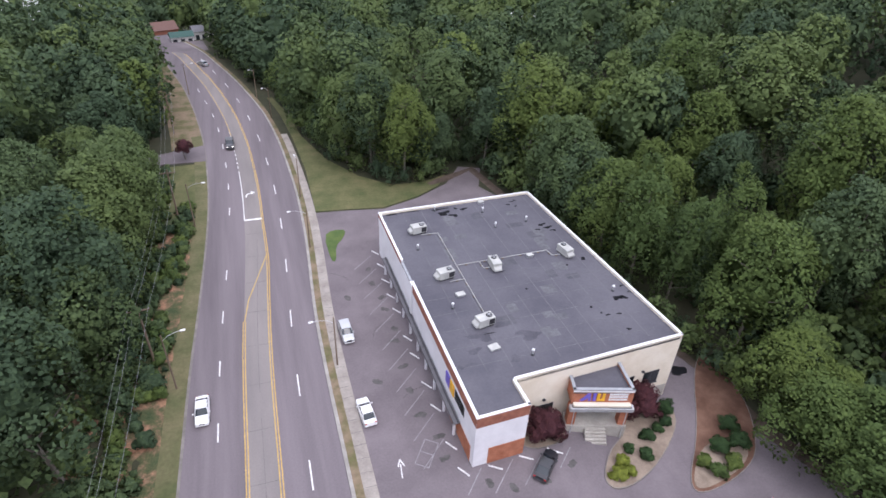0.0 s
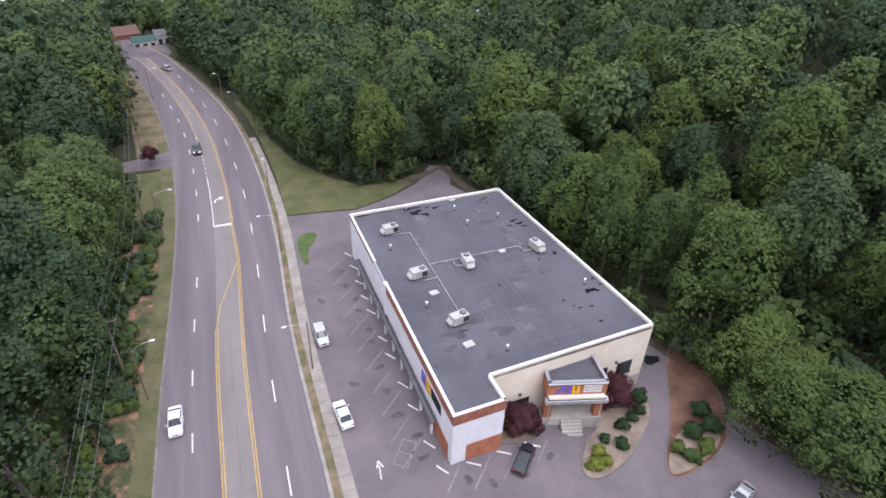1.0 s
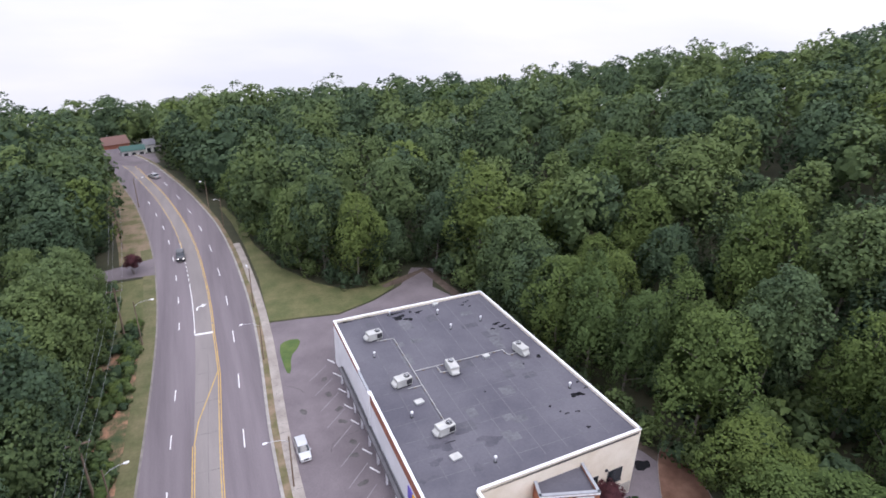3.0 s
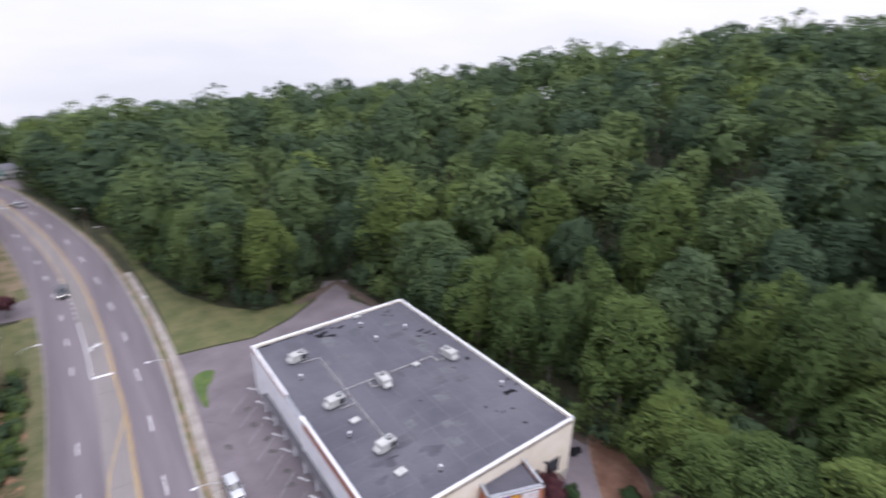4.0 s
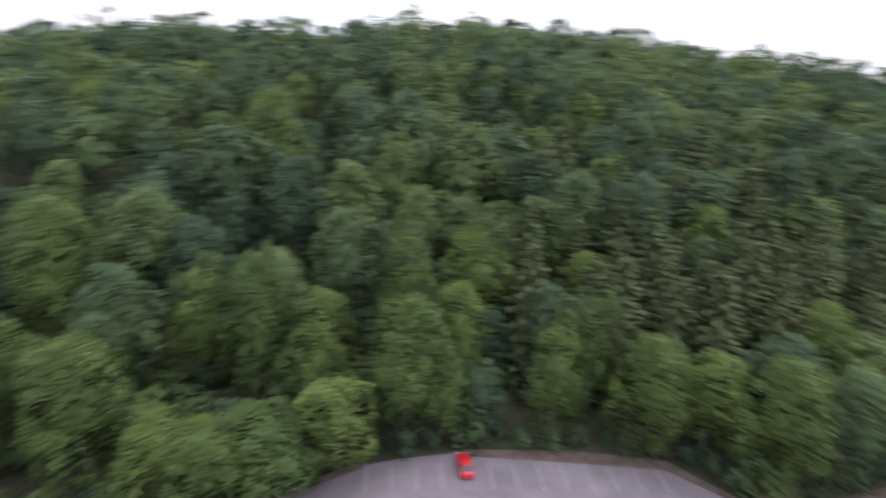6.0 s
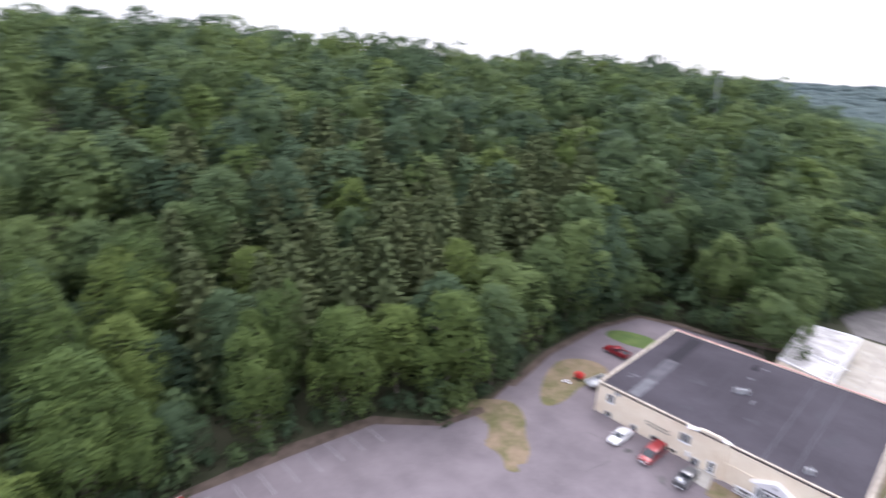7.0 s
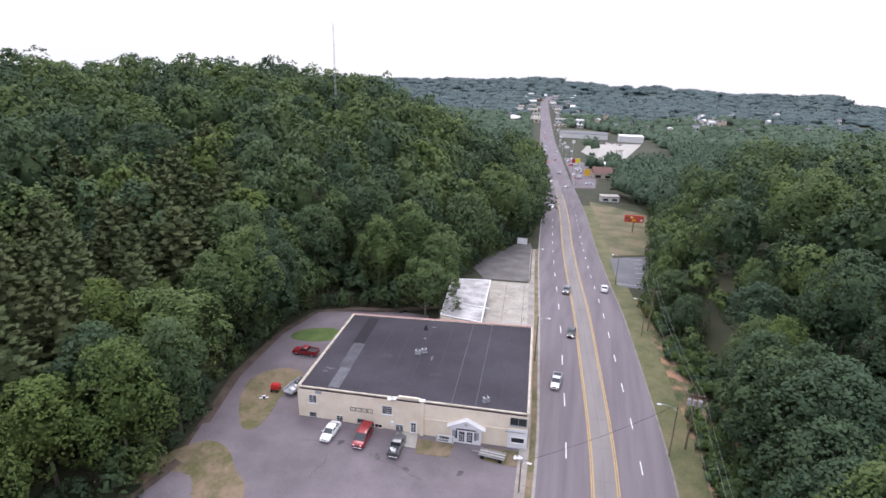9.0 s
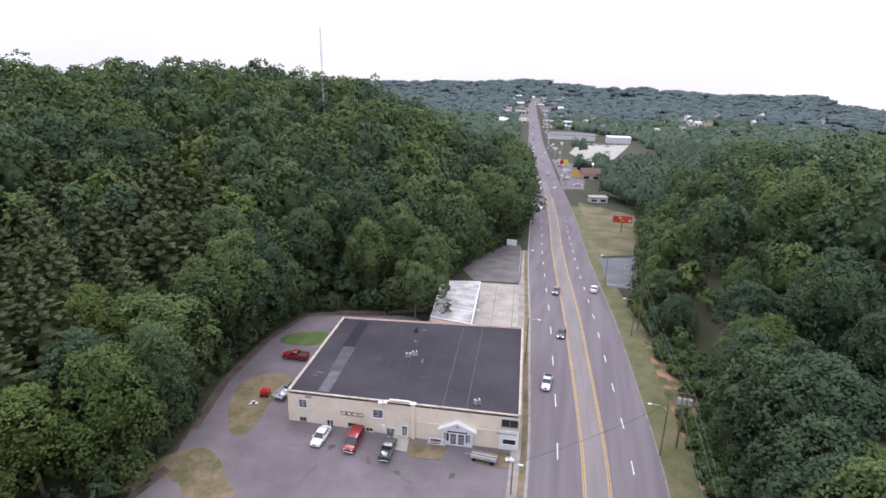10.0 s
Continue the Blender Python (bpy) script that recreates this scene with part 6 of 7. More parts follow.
def wheel_stop(x, y, turn, z):
    root = empty("wheel_stop", pose(x, y, z, 0, 0, turn))
    bm = B()
    box(bm, -0.84, 0.84, -0.09, 0.09, 0, 0.15, 0.04)
    part("block", bm, M_WHITE_LINE, root)
    for u in (-0.6, 0.6):
        part("pin", tube(B(), (u, 0, 0.14), (u, 0, 0.165), 0.03, n=6), M_GREY, root)
    return tagged(root, "white-painted concrete wheel stop before the hall", "wheel stop", "wheel stops by the hall")


for x, y in ((14.9, 80.4), (14.9, 76.5), (14.7, 72.2), (14.55, 68.2), (14.55, 64.6), (14.5, 58.4), (14.5, 54.8), (14.5, 49.3), (14.5, 45.4), (14.5, 39.6), (14.7, 36.0)):
    wheel_stop(x, y, -57, 0.02)
for x, y, a in ((18.25, 35.5, -35), (22.1, 35.7, -34), (25.9, 35.7, -37)):
    wheel_stop(x, y, a, float(dip(x, y)) + 0.02)
for y in np.arange(41, 82, 3.9):
    lot_box("bay_line", 10.6, y - 3.4, 14.0, y - 0.2, 0.09, M_FAINT_LINE)
for (x0, y0, x1, y1) in ((14.2, 33.2, 16.7, 35.9), (17.1, 32.6, 20.6, 36.0), (20.6, 32.6, 24.4, 36.1), (25.4, 33.6, 28.0, 36.0)):
    lot_box("bay_line", x0, y0, x1, y1, 0.12, M_FAINT_LINE)
for x0, y0, x1, y1 in ((11.2, 37.6, 13.2, 40.4), (9.9, 38.6, 11.9, 41.4), (11.2, 37.6, 9.9, 38.6), (13.2, 40.4, 11.9, 41.4), (12.2, 39.0, 10.9, 40.0)):
    lot_box("symbol_line", x0, y0, x1, y1, 0.1, M_FAINT_LINE)
lot_box("arrow_shaft", 8.1, 37.2, 8.35, 39.0, 0.13, M_WHITE_LINE)
lot_box("arrow_head", 8.02, 38.7, 8.4, 39.6, 0.15, M_WHITE_LINE)
lot_box("arrow_head", 8.72, 38.6, 8.4, 39.6, 0.15, M_WHITE_LINE)
for k in range(13):
    y = -32 + k * 3.4
    x = 62.0 - 0.02 * abs(y)
    lot_box("bay_line", x - 5.5, y, x - 0.6, y + 0.2, 0.13, M_FAINT_LINE)
rs = random.Random(21)
for x, y in [(13.0, y) for y in np.arange(38, 80, 3.9)] + [(16.2, 34.2), (19.6, 33.2), (22.8, 32.2), (27, 33), (9, 52), (8.5, 70), (31, -58), (26, -57), (21, -56.5), (14, -58)]:
    bm = B()
    pts = []
    ph = rs.uniform(0, 6)
    x, y = x + rs.uniform(-0.8, 0.8), y + rs.uniform(-1, 1)
    for i in range(12):
        a = i / 12 * 6.2832
        k = 0.75 + 0.25 * math.sin(2 * a + ph) + rs.uniform(-0.15, 0.15)
        pts.append((x + math.cos(a) * k * rs.uniform(0.6, 0.9), y + math.sin(a) * k * rs.uniform(0.5, 0.8)))
    part("oil_stain", drape(slab(bm, pts, 0.01, 0.026)), M_STAIN, mark)


damp = [(50.3 + 1.3 * math.cos(a * 0.524) * (1 + 0.2 * math.sin(a * 2.1)), 44.4 + 0.9 * math.sin(a * 0.524) * (1 + 0.25 * math.cos(a * 1.7))) for a in range(12)]
part("damp_patch", drape(slab(B(), damp, 0.01, 0.026)), M_TAR, mark)


def bed(name, pts, mat, label, category="flower bed", h=0.12, kerb=True):
    ob = plate(name, pts, h, mat, label, category)
    if not kerb:
        return ob
    n = len(pts)
    for i in range(n):
        (ax, ay), (bx, by) = pts[i], pts[(i + 1) % n]
        d = math.hypot(bx - ax, by - ay)
        k = max(1, int(d / 1.6))
        for j in range(k):
            t0, t1 = (j + 0.03) / k, (j + 0.97) / k
            p0, p1 = (ax + (bx - ax) * t0, ay + (by - ay) * t0), (ax + (bx - ax) * t1, ay + (by - ay) * t1)
            nn = Vector((by - ay, ax - bx)).normalized() * 0.1
            q = [p0, p1, (p1[0] + nn.x, p1[1] + nn.y), (p0[0] + nn.x, p0[1] + nn.y)]
            part("kerb_stone", drape(slab(B(), q, -0.2, h + 0.02)), M_KERB_OLD, ob)
    return ob


def round_off(pts, k=2):
    for _ in range(k):
        out = []
        for p, q in zip(pts, pts[1:] + pts[:1]):
            out += [(p[0] * 0.75 + q[0] * 0.25, p[1] * 0.75 + q[1] * 0.25), (p[0] * 0.25 + q[0] * 0.75, p[1] * 0.25 + q[1] * 0.75)]
        pts = out
    return pts


bed("flower_bed", round_off([(30.6, 29.3), (29.3, 31.0), (32.4, 34.5), (34.6, 35.8), (36.4, 37.0), (37.0, 40.0), (44.0, 40.3), (45.3, 38.8), (43.4, 35.6), (36.0, 30.8)]), M_MULCH, "brown mulched bed with shrubs beside the porch")
bed("flower_bed", round_off([(39.5, 28.6), (40.2, 27.0), (47.3, 28.2), (51.5, 30.6), (56.0, 38.0), (56.5, 47.0), (52.4, 44.0), (45.6, 34.4)]), M_NEEDLES, "reddish leaf-littered bed under the trees")
plate("mulch_tip", round_off([(40.0, 28.7), (40.5, 27.4), (47.2, 28.6), (50.6, 30.8), (48.0, 32.6), (44.6, 32.8)]), 0.17, M_MULCH, "pale tan mulch at the bed's tip", "mulch", z0=0.0)
bed("flower_bed", round_off([(22.5, 36.6), (26.6, 36.6), (28.6, 37.8), (28.8, 39.9), (22.3, 39.9)]), M_MULCH, "brown mulched bed along the cream wall")
bed("grass_island", round_off([(7.4, 88.0), (9.2, 89.6), (11.6, 89.0), (10.4, 86.2), (8.9, 84.4), (8.2, 79.6), (7.4, 80.0)], 1), M_GRASS_GREEN, "small green grass island at the drive", "grass island", 0.08, False)
bed("grass_island", round_off([(46.5, -56.2), (50.0, -60.0), (53.0, -65.8), (53.8, -70.9), (50.2, -74.8), (45.7, -74.6), (45.0, -69.9), (46.2, -66.8), (44.8, -59.4)]), M_GRASS_DRY, "worn grass island beside the warehouse", "grass island", 0.06, False)
bed("grass_island", round_off([(54.6, -84.0), (54.6, -88.8), (46.2, -92.3), (44.8, -86.0)]), M_GRASS_GREEN, "bright green lawn behind the warehouse", "lawn", 0.06, False)
bed("grass_island", round_off([(55.5, -49.0), (52.7, -52.0), (50.2, -53.7), (46.4, -52.6), (43.6, -49.2), (40.8, -47.6), (38.6, -43.6), (40.4, -41.6), (43.0, -43.8), (46.5, -43.0), (49.0, -45.4), (54.0, -43.5), (58, -44)]), M_GRASS_DRY, "dry grass island between the car parks", "grass island", 0.06, False)
bed("grass_plot", [(15.4, -63.1), (21.2, -62.9), (20.6, -59.6), (15.7, -60.2)], M_GRASS_DRY, "dry brown grass plot before the warehouse", "grass plot", 0.06, False)
bed("grass_plot", [(5.2, -64.4), (11.4, -63.8), (11.0, -61.0), (5.5, -60.9)], M_GRASS_DRY, "ragged grass plot before the warehouse", "grass plot", 0.06, False)
plate("apron", [(21.5, -64.3), (24.0, -64.2), (23.4, -60.6), (20.9, -60.6)], 0.07, M_CONC, "pale concrete path to the side door", "path")
plate("side_drive", [(-12.6, 133.5), (-27, 128.5), (-27, 125.0), (-12.4, 124.6)], 0.07, M_LOT, "grey asphalt side drive", "drive")

# leaf litter blown against the wood's edge, and cracks in the asphalt
edge_pts = [(x, y) for x, y in OPEN.tolist() if x > 29 and -111 < y < 109]
inner = []
for k, (x, y) in enumerate(edge_pts):
    a, b = edge_pts[max(0, k - 1)], edge_pts[min(len(edge_pts) - 1, k + 1)]
    n = Vector((-(b[1] - a[1]), b[0] - a[0])).normalized() * rs.uniform(1.0, 2.6)
    inner.append((x + n.x, y + n.y))
v, f = [], []
for (ax, ay), (bx, by) in zip(edge_pts, inner):
    for q in range(4):
        px, py = ax + (bx - ax) * q / 3, ay + (by - ay) * q / 3
        v.append((px, py, float(dip(px, py)) + 0.034 + 0.03 * (1 - q / 3)))
for k in range(len(edge_pts) - 1):
    for q in range(3):
        f.append((k * 4 + q, k * 4 + q + 1, k * 4 + q + 5, k * 4 + q + 4))
litter = link_mesh("leaf_litter", v, f, M_LITTER, smooth=True)
litter.parent = lot
for x, y, a, n in ((38, -57, 2.9, 9), (33, -56, 1.8, 6), (27, -57.5, 3.3, 8), (22, -50, 0.2, 10), (14, -46, 2.2, 8), (36, -44, 2.6, 9), (10, 60, 1.4, 9), (11, 48, 0.4, 5), (9, 74, 1.7, 7), (47, 12, 2.4, 9), (52, -12, 1.2, 9), (30, 5, 0.7, 11)):
    for k in range(n):
        a += rs.uniform(-0.6, 0.6)
        d = rs.uniform(0.7, 1.5)
        lot_box("crack", x, y, x + math.cos(a) * d, y + math.sin(a) * d, 0.06, M_STAIN, 0.027)
        x, y = x + math.cos(a) * d, y + math.sin(a) * d

# ---- shrubs ----
def shrub(name, x, y, w, h, mat, label, seed, category="shrub", trunk=False, size=0.17, n=1100):
    r_ = np.random.default_rng(seed)
    z = land1(x, y) + 0.1
    root = empty(name, pose(x, y, z))
    tagged(root, label, category)
    v, f, nn = crown_arrays(r_, h, w, 0.05 * h if not trunk else 0.3 * h, 26, n, size, core=0.86)
    c = new("foliage", fast_mesh("foliage", v, f, [mat], normals=nn))
    c.parent = root
    bm = B()
    for k in range(3):
        a = k * 2.1
        tube(bm, (0, 0, -0.2), (math.cos(a) * w * 0.2, math.sin(a) * w * 0.2, h * 0.6), 0.05 * w / 2, 0.02, 5)
    part("stems", bm, M_BARK, root)
    return root


DARK = "rounded dark green shrub in the mulched bed"
shrub("maroon_shrub", 25.6, 38.2, 4.5, 3.9, M_MAROON, "large maroon-leaved shrub against the cream wall", 1, n=2600, size=0.2)
shrub("maroon_shrub", 40.0, 39.4, 5.2, 4.6, M_MAROON, "large maroon-leaved shrub beside the porch", 2, n=2600, size=0.2)
for i, (x, y, w, h) in enumerate(((43.3, 38.6, 2.6, 2.6), (42.2, 36.8, 2.0, 1.7), (38.6, 35.4, 2.2, 1.6), (40.6, 36.2, 1.7, 1.3), (36.6, 33.0, 2.2, 1.6), (35.0, 34.2, 1.5, 1.2), (46.4, 31.6, 3.0, 2.4), (49.0, 31.6, 3.4, 2.8), (49.4, 34.0, 3.2, 2.8))):
    shrub("green_shrub", x, y, w * 0.82, h * 0.8, M_SHRUB, DARK, 10 + i)
for i, (x, y, w, h) in enumerate(((31.6, 31.2, 2.0, 1.1), (32.9, 32.6, 1.7, 1.3), (33.2, 31.3, 1.5, 1.0), (43.1, 30.4, 2.0, 1.5), (46.4, 29.4, 2.2, 1.6), (43.8, 28.9, 2.1, 1.6))):
    shrub("lime_shrub", x, y, w, h, M_SHRUB_LIGHT if i < 3 else M_LEAF_LIGHT, "low lime-yellow shrub at the bed's tip" if i < 3 else "rounded light green shrub", 30 + i)
shrub("red_tree", -16.5, 126.5, 3.2, 4.6, M_MAROON, "small red-leaved tree beside the side drive", 50, "tree", True, 0.26, 900)
r2 = np.random.default_rng(77)
for i in range(150):
    y = r2.uniform(26, 104) if i < 76 else r2.uniform(-130, -46)
    x = mid(y) - half(y) - (r2.uniform(3.2 if y > 0 else 6.0, 10) if i % 2 else r2.uniform(6.5, 12))
    w = r2.uniform(1.1, 2.4) if y > 0 else r2.uniform(1.8, 3.6)
    shrub("bank_shrub", x, y, w, w * 0.8, M_LEAF if i % 3 else M_LEAF_LIGHT, "tangled green shrub on the clay bank", 100 + i, n=420, size=0.32)
# the weedy clay bank between verge and wood
for y0, y1 in ((28, 104), (-132, -44)):
    v, f = [], []
    ys = np.arange(y0, y1, 1.6)
    us = np.arange(2.5 if y0 > 0 else 4.5, 14.0, 1.2)
    for y in ys:
        for u in us:
            px, py = on_road(y, -half(y) - u)
            v.append((px, py, land1(px, py) + (0.1 if u < 13 else -0.3) + 0.25 * noise.noise(Vector((px * 0.5, py * 0.5, 0)))))
    n = len(us)
    for j in range(len(ys) - 1):
        for i in range(n - 1):
            f.append((j * n + i, j * n + i + 1, (j + 1) * n + i + 1, (j + 1) * n + i))
    ob = link_mesh("clay_bank", v, f, M_BANK, smooth=True)
    ob.parent = ground

# low tangled weeds over the bank, thinner where the clay lies bare
wv, wf, wn_, wm, wt, base_w = [], [], [], [], [], 0
WEED = [crown_arrays(np.random.default_rng(400 + i), 5.5, 6.0, 0.1, 20, 46, 1.3, level=1, core=0.8) for i in range(6)]
for i in range(1500):
    y = r2.uniform(24, 122) if i < 800 else r2.uniform(-132, -44)
    u = r2.uniform(2.9 if y > 0 else 5.4, 12.0)
    px, py = on_road(y, -half(y) - u)
    bare = noise.noise(Vector((px * 0.16, py * 0.07, 3.0)))
    if bare > (0.02 if y > 0 else -0.1) and u < (9 if y > 0 else 12):
        continue
    v, f, nn = WEED[i % 6]
    sc = r2.uniform(0.14, 0.42)
    wv.append(v * sc + np.array([px, py, land1(px, py) - 0.1]))
    wf.append(f + base_w)
    wn_.append(nn)
    wm.append(np.full(len(f), int(r2.random() < 0.3)))
    wt.append(np.full(len(v), r2.random() * 0.97))
    base_w += len(v)
weeds = new("bank_weeds", fast_mesh("bank_weeds", np.concatenate(wv), np.concatenate(wf), [M_LEAF, M_LEAF_LIGHT], np.concatenate(wm), np.concatenate(wn_)))
weeds.data.attributes.new("tint", "FLOAT", "POINT").data.foreach_set("value", np.concatenate(wt).astype(np.float32))
tagged(weeds, "low tangled green weeds over the clay bank", "weeds", kind="stuff")

# ---- by the warehouse ----
trl = empty("flatbed_trailer", pose(9.6, -62.0, 0.05 + float(dip(9.6, -62.0)), 0, 0, -4))
tagged(trl, "small flatbed trailer with pale boards on the grass", "trailer")
for k in range(5):
    part("board", box(B(), -1.9, 1.9, -0.7 + k * 0.29, -0.44 + k * 0.29, 0.62, 0.68, 0.01), M_HVAC if k in (1, 3) else M_KERB_OLD, trl)
part("side_rail", box(B(), -1.95, 1.95, -0.8, -0.72, 0.54, 0.66), M_GREY, trl)
part("side_rail", box(B(), -1.95, 1.95, 0.76, 0.84, 0.54, 0.66), M_GREY, trl)
for ax in (-1.3, 1.3):
    for sd in (-0.85, 0.85):
        part("wheel", tube(B(), (ax, sd - 0.08, 0.3), (ax, sd + 0.08, 0.3), 0.3, n=14), M_DARK, trl)
part("drawbar", tube(B(), (1.95, 0, 0.5), (3.0, 0, 0.4), 0.05, n=6), M_GREY, trl)
heap(5.9, -62.6, 0.2, "scrap_heap", "pale scrap dropped on the ragged grass", [M_WHITE, M_CONC, M_GREY], rb, 7, 0.5, 0.4)
sgn = empty("yard_sign", pose(17.0, -63.0, 0.1 + float(dip(17.0, -63.0)), 0, 0, 4))
tagged(sgn, "white board sign with dark lettering on the grass", "sign")
sb_ = part("board", box(B(), -1.35, 1.35, -0.05, 0.05, 0.25, 1.45, 0.01), M_WHITE, sgn)
for u in (-1.2, 1.2):
    part("leg", box(B(), u - 0.05, u + 0.05, 0.055, 0.13, -0.1, 1.4), M_GREY, sgn)
mm = Matrix.Translation((0, 0.05, 0)) @ Matrix.Rotation(math.pi, 4, "Z")
bars(sb_, mm, -0.8, 0.7, 0.85, 0.42, M_DARK, rb, -0.03)
bars(sb_, mm, -1.0, 0.6, 0.45, 0.2, M_DARK, rb, -0.03)
red = empty("red_cart", pose(47.6, -67.6, 0.1 + float(dip(47.6, -67.6)), 0, 0, 10))
tagged(red, "red metal cart standing on the grass island", "cart")
part("tub", box(B(), -0.75, 0.75, -0.55, 0.55, 0.4, 1.15, 0.08), M_RED, red)
part("hood", box(B(), -0.55, 0.55, -0.4, 0.4, 1.155, 1.3, 0.05), M_RED, red)
for u in (-0.5, 0.5):
    for sd in (-0.6, 0.6):
        part("wheel", tube(B(), (u, sd - 0.06, 0.2), (u, sd + 0.06, 0.2), 0.22, n=12), M_DARK, red)
heap(48.2, -65.0, 0.95, "scrap_heap", "white and dark scrap on the grass", [M_WHITE, M_GRILLE], rb, 5, 0.6, 0.35)
tr2 = empty("utility_trailer", pose(44.5, -68.8, 0.05 + float(dip(44.5, -68.8)), 0, 0, 80))
tagged(tr2, "loaded utility trailer beside the warehouse wall", "trailer")
part("deck", box(B(), -2.2, 2.2, -0.95, 0.95, 0.6, 0.75, 0.02), M_GREY, tr2)
for sd in (-0.95, 0.95):
    part("rail", box(B(), -2.2, 2.2, sd - 0.04, sd + 0.04, 0.75, 1.15), M_METAL, tr2)
    for u in (-0.5, 0.5):
        part("wheel", tube(B(), (u, sd * 1.08 - 0.09, 0.34), (u, sd * 1.08 + 0.09, 0.34), 0.34, n=14), M_DARK, tr2)
for k in range(9):
    q = Matrix.Translation((rb.uniform(-1.8, 1.8), rb.uniform(-0.6, 0.6), 0.95)) @ Euler((rb.uniform(-0.3, 0.3), rb.uniform(-0.3, 0.3), rb.uniform(0, 3))).to_matrix().to_4x4()
    part("load_piece", box(B(), -0.45, 0.45, -0.2, 0.2, -0.18, 0.22, 0.04, q), (M_WHITE, M_GRILLE, M_METAL)[k % 3], tr2)

# low white garage and its concrete yard beyond the warehouse
plate("concrete_yard", [(18.6, -99.5), (7.2, -100.5), (10.0, -129.5), (22.5, -128.0), (29, -127), (28.5, -101)], 0.06, M_YARD, "pale cracked concrete yard", "yard")
yard = bpy.data.objects["concrete_yard"]


def yard_line(name, x0, y0, x1, y1, w, mat, parent, z):
    (x0, y0), (x1, y1) = down(x0, y0), down(x1, y1)
    d = Vector((x1 - x0, y1 - y0))
    n = Vector((-d.y, d.x)).normalized() * w / 2
    return part(name, drape(slab(B(), [(x0 + n.x, y0 + n.y), (x0 - n.x, y0 - n.y), (x1 - n.x, y1 - n.y), (x1 + n.x, y1 + n.y)], z - 0.02, z)), mat, parent)


for k in range(2):
    yard_line("yard_joint", 10.4 + 4.4 * k, -101.6, 12.5 + 4.4 * k, -127.4, 0.1, M_JOINT, yard, 0.0665)
for k in range(3):
    yard_line("yard_joint", 7.8 + 0.7 * k, -106 - 7 * k, 19.5, -107 - 7 * k, 0.1, M_GREY, yard, 0.066)
rc = random.Random(14)
for x, y, a, n in ((11, -104, -1.2, 9), (15, -110, -2.0, 8), (13, -118, -0.6, 7), (16, -124, -2.8, 6)):
    for k in range(n):
        a += rc.uniform(-0.7, 0.7)
        d = rc.uniform(0.8, 1.6)
        x1, y1 = x + math.cos(a) * d, y + math.sin(a) * d
        yard_line("crack", x, y, x1, y1, 0.08, M_JOINT, yard, 0.068)
        x, y = x1, y1
plate("gravel_yard", [(23, -129), (10.6, -130.5), (12.8, -152), (14.6, -161), (19.5, -158), (25.5, -146), (27.5, -136)], 0.05, M_GRAVEL, "grey gravel yard", "yard")
gar = empty("garage")
tagged(gar, "low white-roofed garage beside the concrete yard", "building")
GQ = [(27.2, -99.5), (18.2, -98.4), (20.2, -121.5), (29.4, -119.5)]
part("roof", slab(B(), GQ, 2.75, 2.95), mottled("stained_white_roof", (0.28, 0.265, 0.26), (0.56, 0.54, 0.53), 0.35, 3.0), gar, "stained white flat roof")
for a, b in zip(GQ, GQ[1:] + GQ[:1]):
    part("wall", box(B(), 0.02, span(a, b) - 0.02, 0.02, 0.25, -1.6, 2.75, 0, wall_m(a, b)), M_CREAM, gar)
    part("edge", box(B(), -0.05, span(a, b) + 0.05, -0.04, 0.2, 2.955, 3.1, 0.01, wall_m(a, b)), M_WHITE, gar)
part("roof_step", box(B(), 0.2, 8.6, 6.9, 7.1, 2.96, 3.15, 0, wall_m(GQ[0], GQ[1])), M_WHITE, gar)
mg = wall_m(GQ[1], GQ[2])
for u in (2, 8, 14):
    dg = part("garage_door", box(B(), u, u + 4, -0.05, 0.015, 0.1, 2.5, 0, mg), M_GREY, gar, "grey roller door")
    for k in range(4):
        part("rib", box(B(), u, u + 4, -0.07, -0.052, 0.5 + k * 0.5, 0.56 + k * 0.5, 0, mg), M_METAL, dg)
wx_, wy_ = down(16.6, -155.5)
ws = empty("white_sign", pose(wx_, wy_, float(fall(wy_)), 0, 0, 0))
tagged(ws, "white roadside sign on posts before the trees", "sign")
part("panel", box(B(), -1.6, 1.6, -0.12, 0.12, 1.6, 3.6, 0.02), M_WHITE, ws)
for u in (-1.3, 1.3):
    part("post", box(B(), u - 0.08, u + 0.08, -0.08, 0.08, -0.2, 1.6), M_GREY, ws)

# across the road: car park, rough field and a billboard
cp = plate("side_car_park", [(-8.6, -155), (-19.6, -159.5), (-17.4, -134), (-10.4, -134.5)], 0.06, M_LOT_DARK, "dark asphalt car park across the road", "car park")
for k in range(6):
    yard_line("bay_line", -18.6, -156 + k * 3.6, -15.0, -156 + k * 3.6, 0.14, M_WHITE_LINE, cp, 0.068)
yard_line("bay_line", -15.5, -136.1, -10.2, -136.1, 0.14, M_WHITE_LINE, cp, 0.068)
plate("rough_field", [(-2.0, -219), (-22.5, -206), (-20.2, -161), (-7.6, -157)], 0.04, M_FIELD, "dry brown rough grass", "field")
bb = empty("billboard", pose(-19.4, -219.0, -10.9, 0, 0, 4))
tagged(bb, "red and orange billboard on a single post", "billboard")
part("post", tube(B(), (0, 0, -0.6), (0, 0, 4.2), 0.22, n=10), M_WOOD, bb)
pn = part("panel", box(B(), -3.6, 3.6, -0.2, 0.2, 4.2, 7.0, 0.03), M_BILL, bb)
rb2 = random.Random(5)
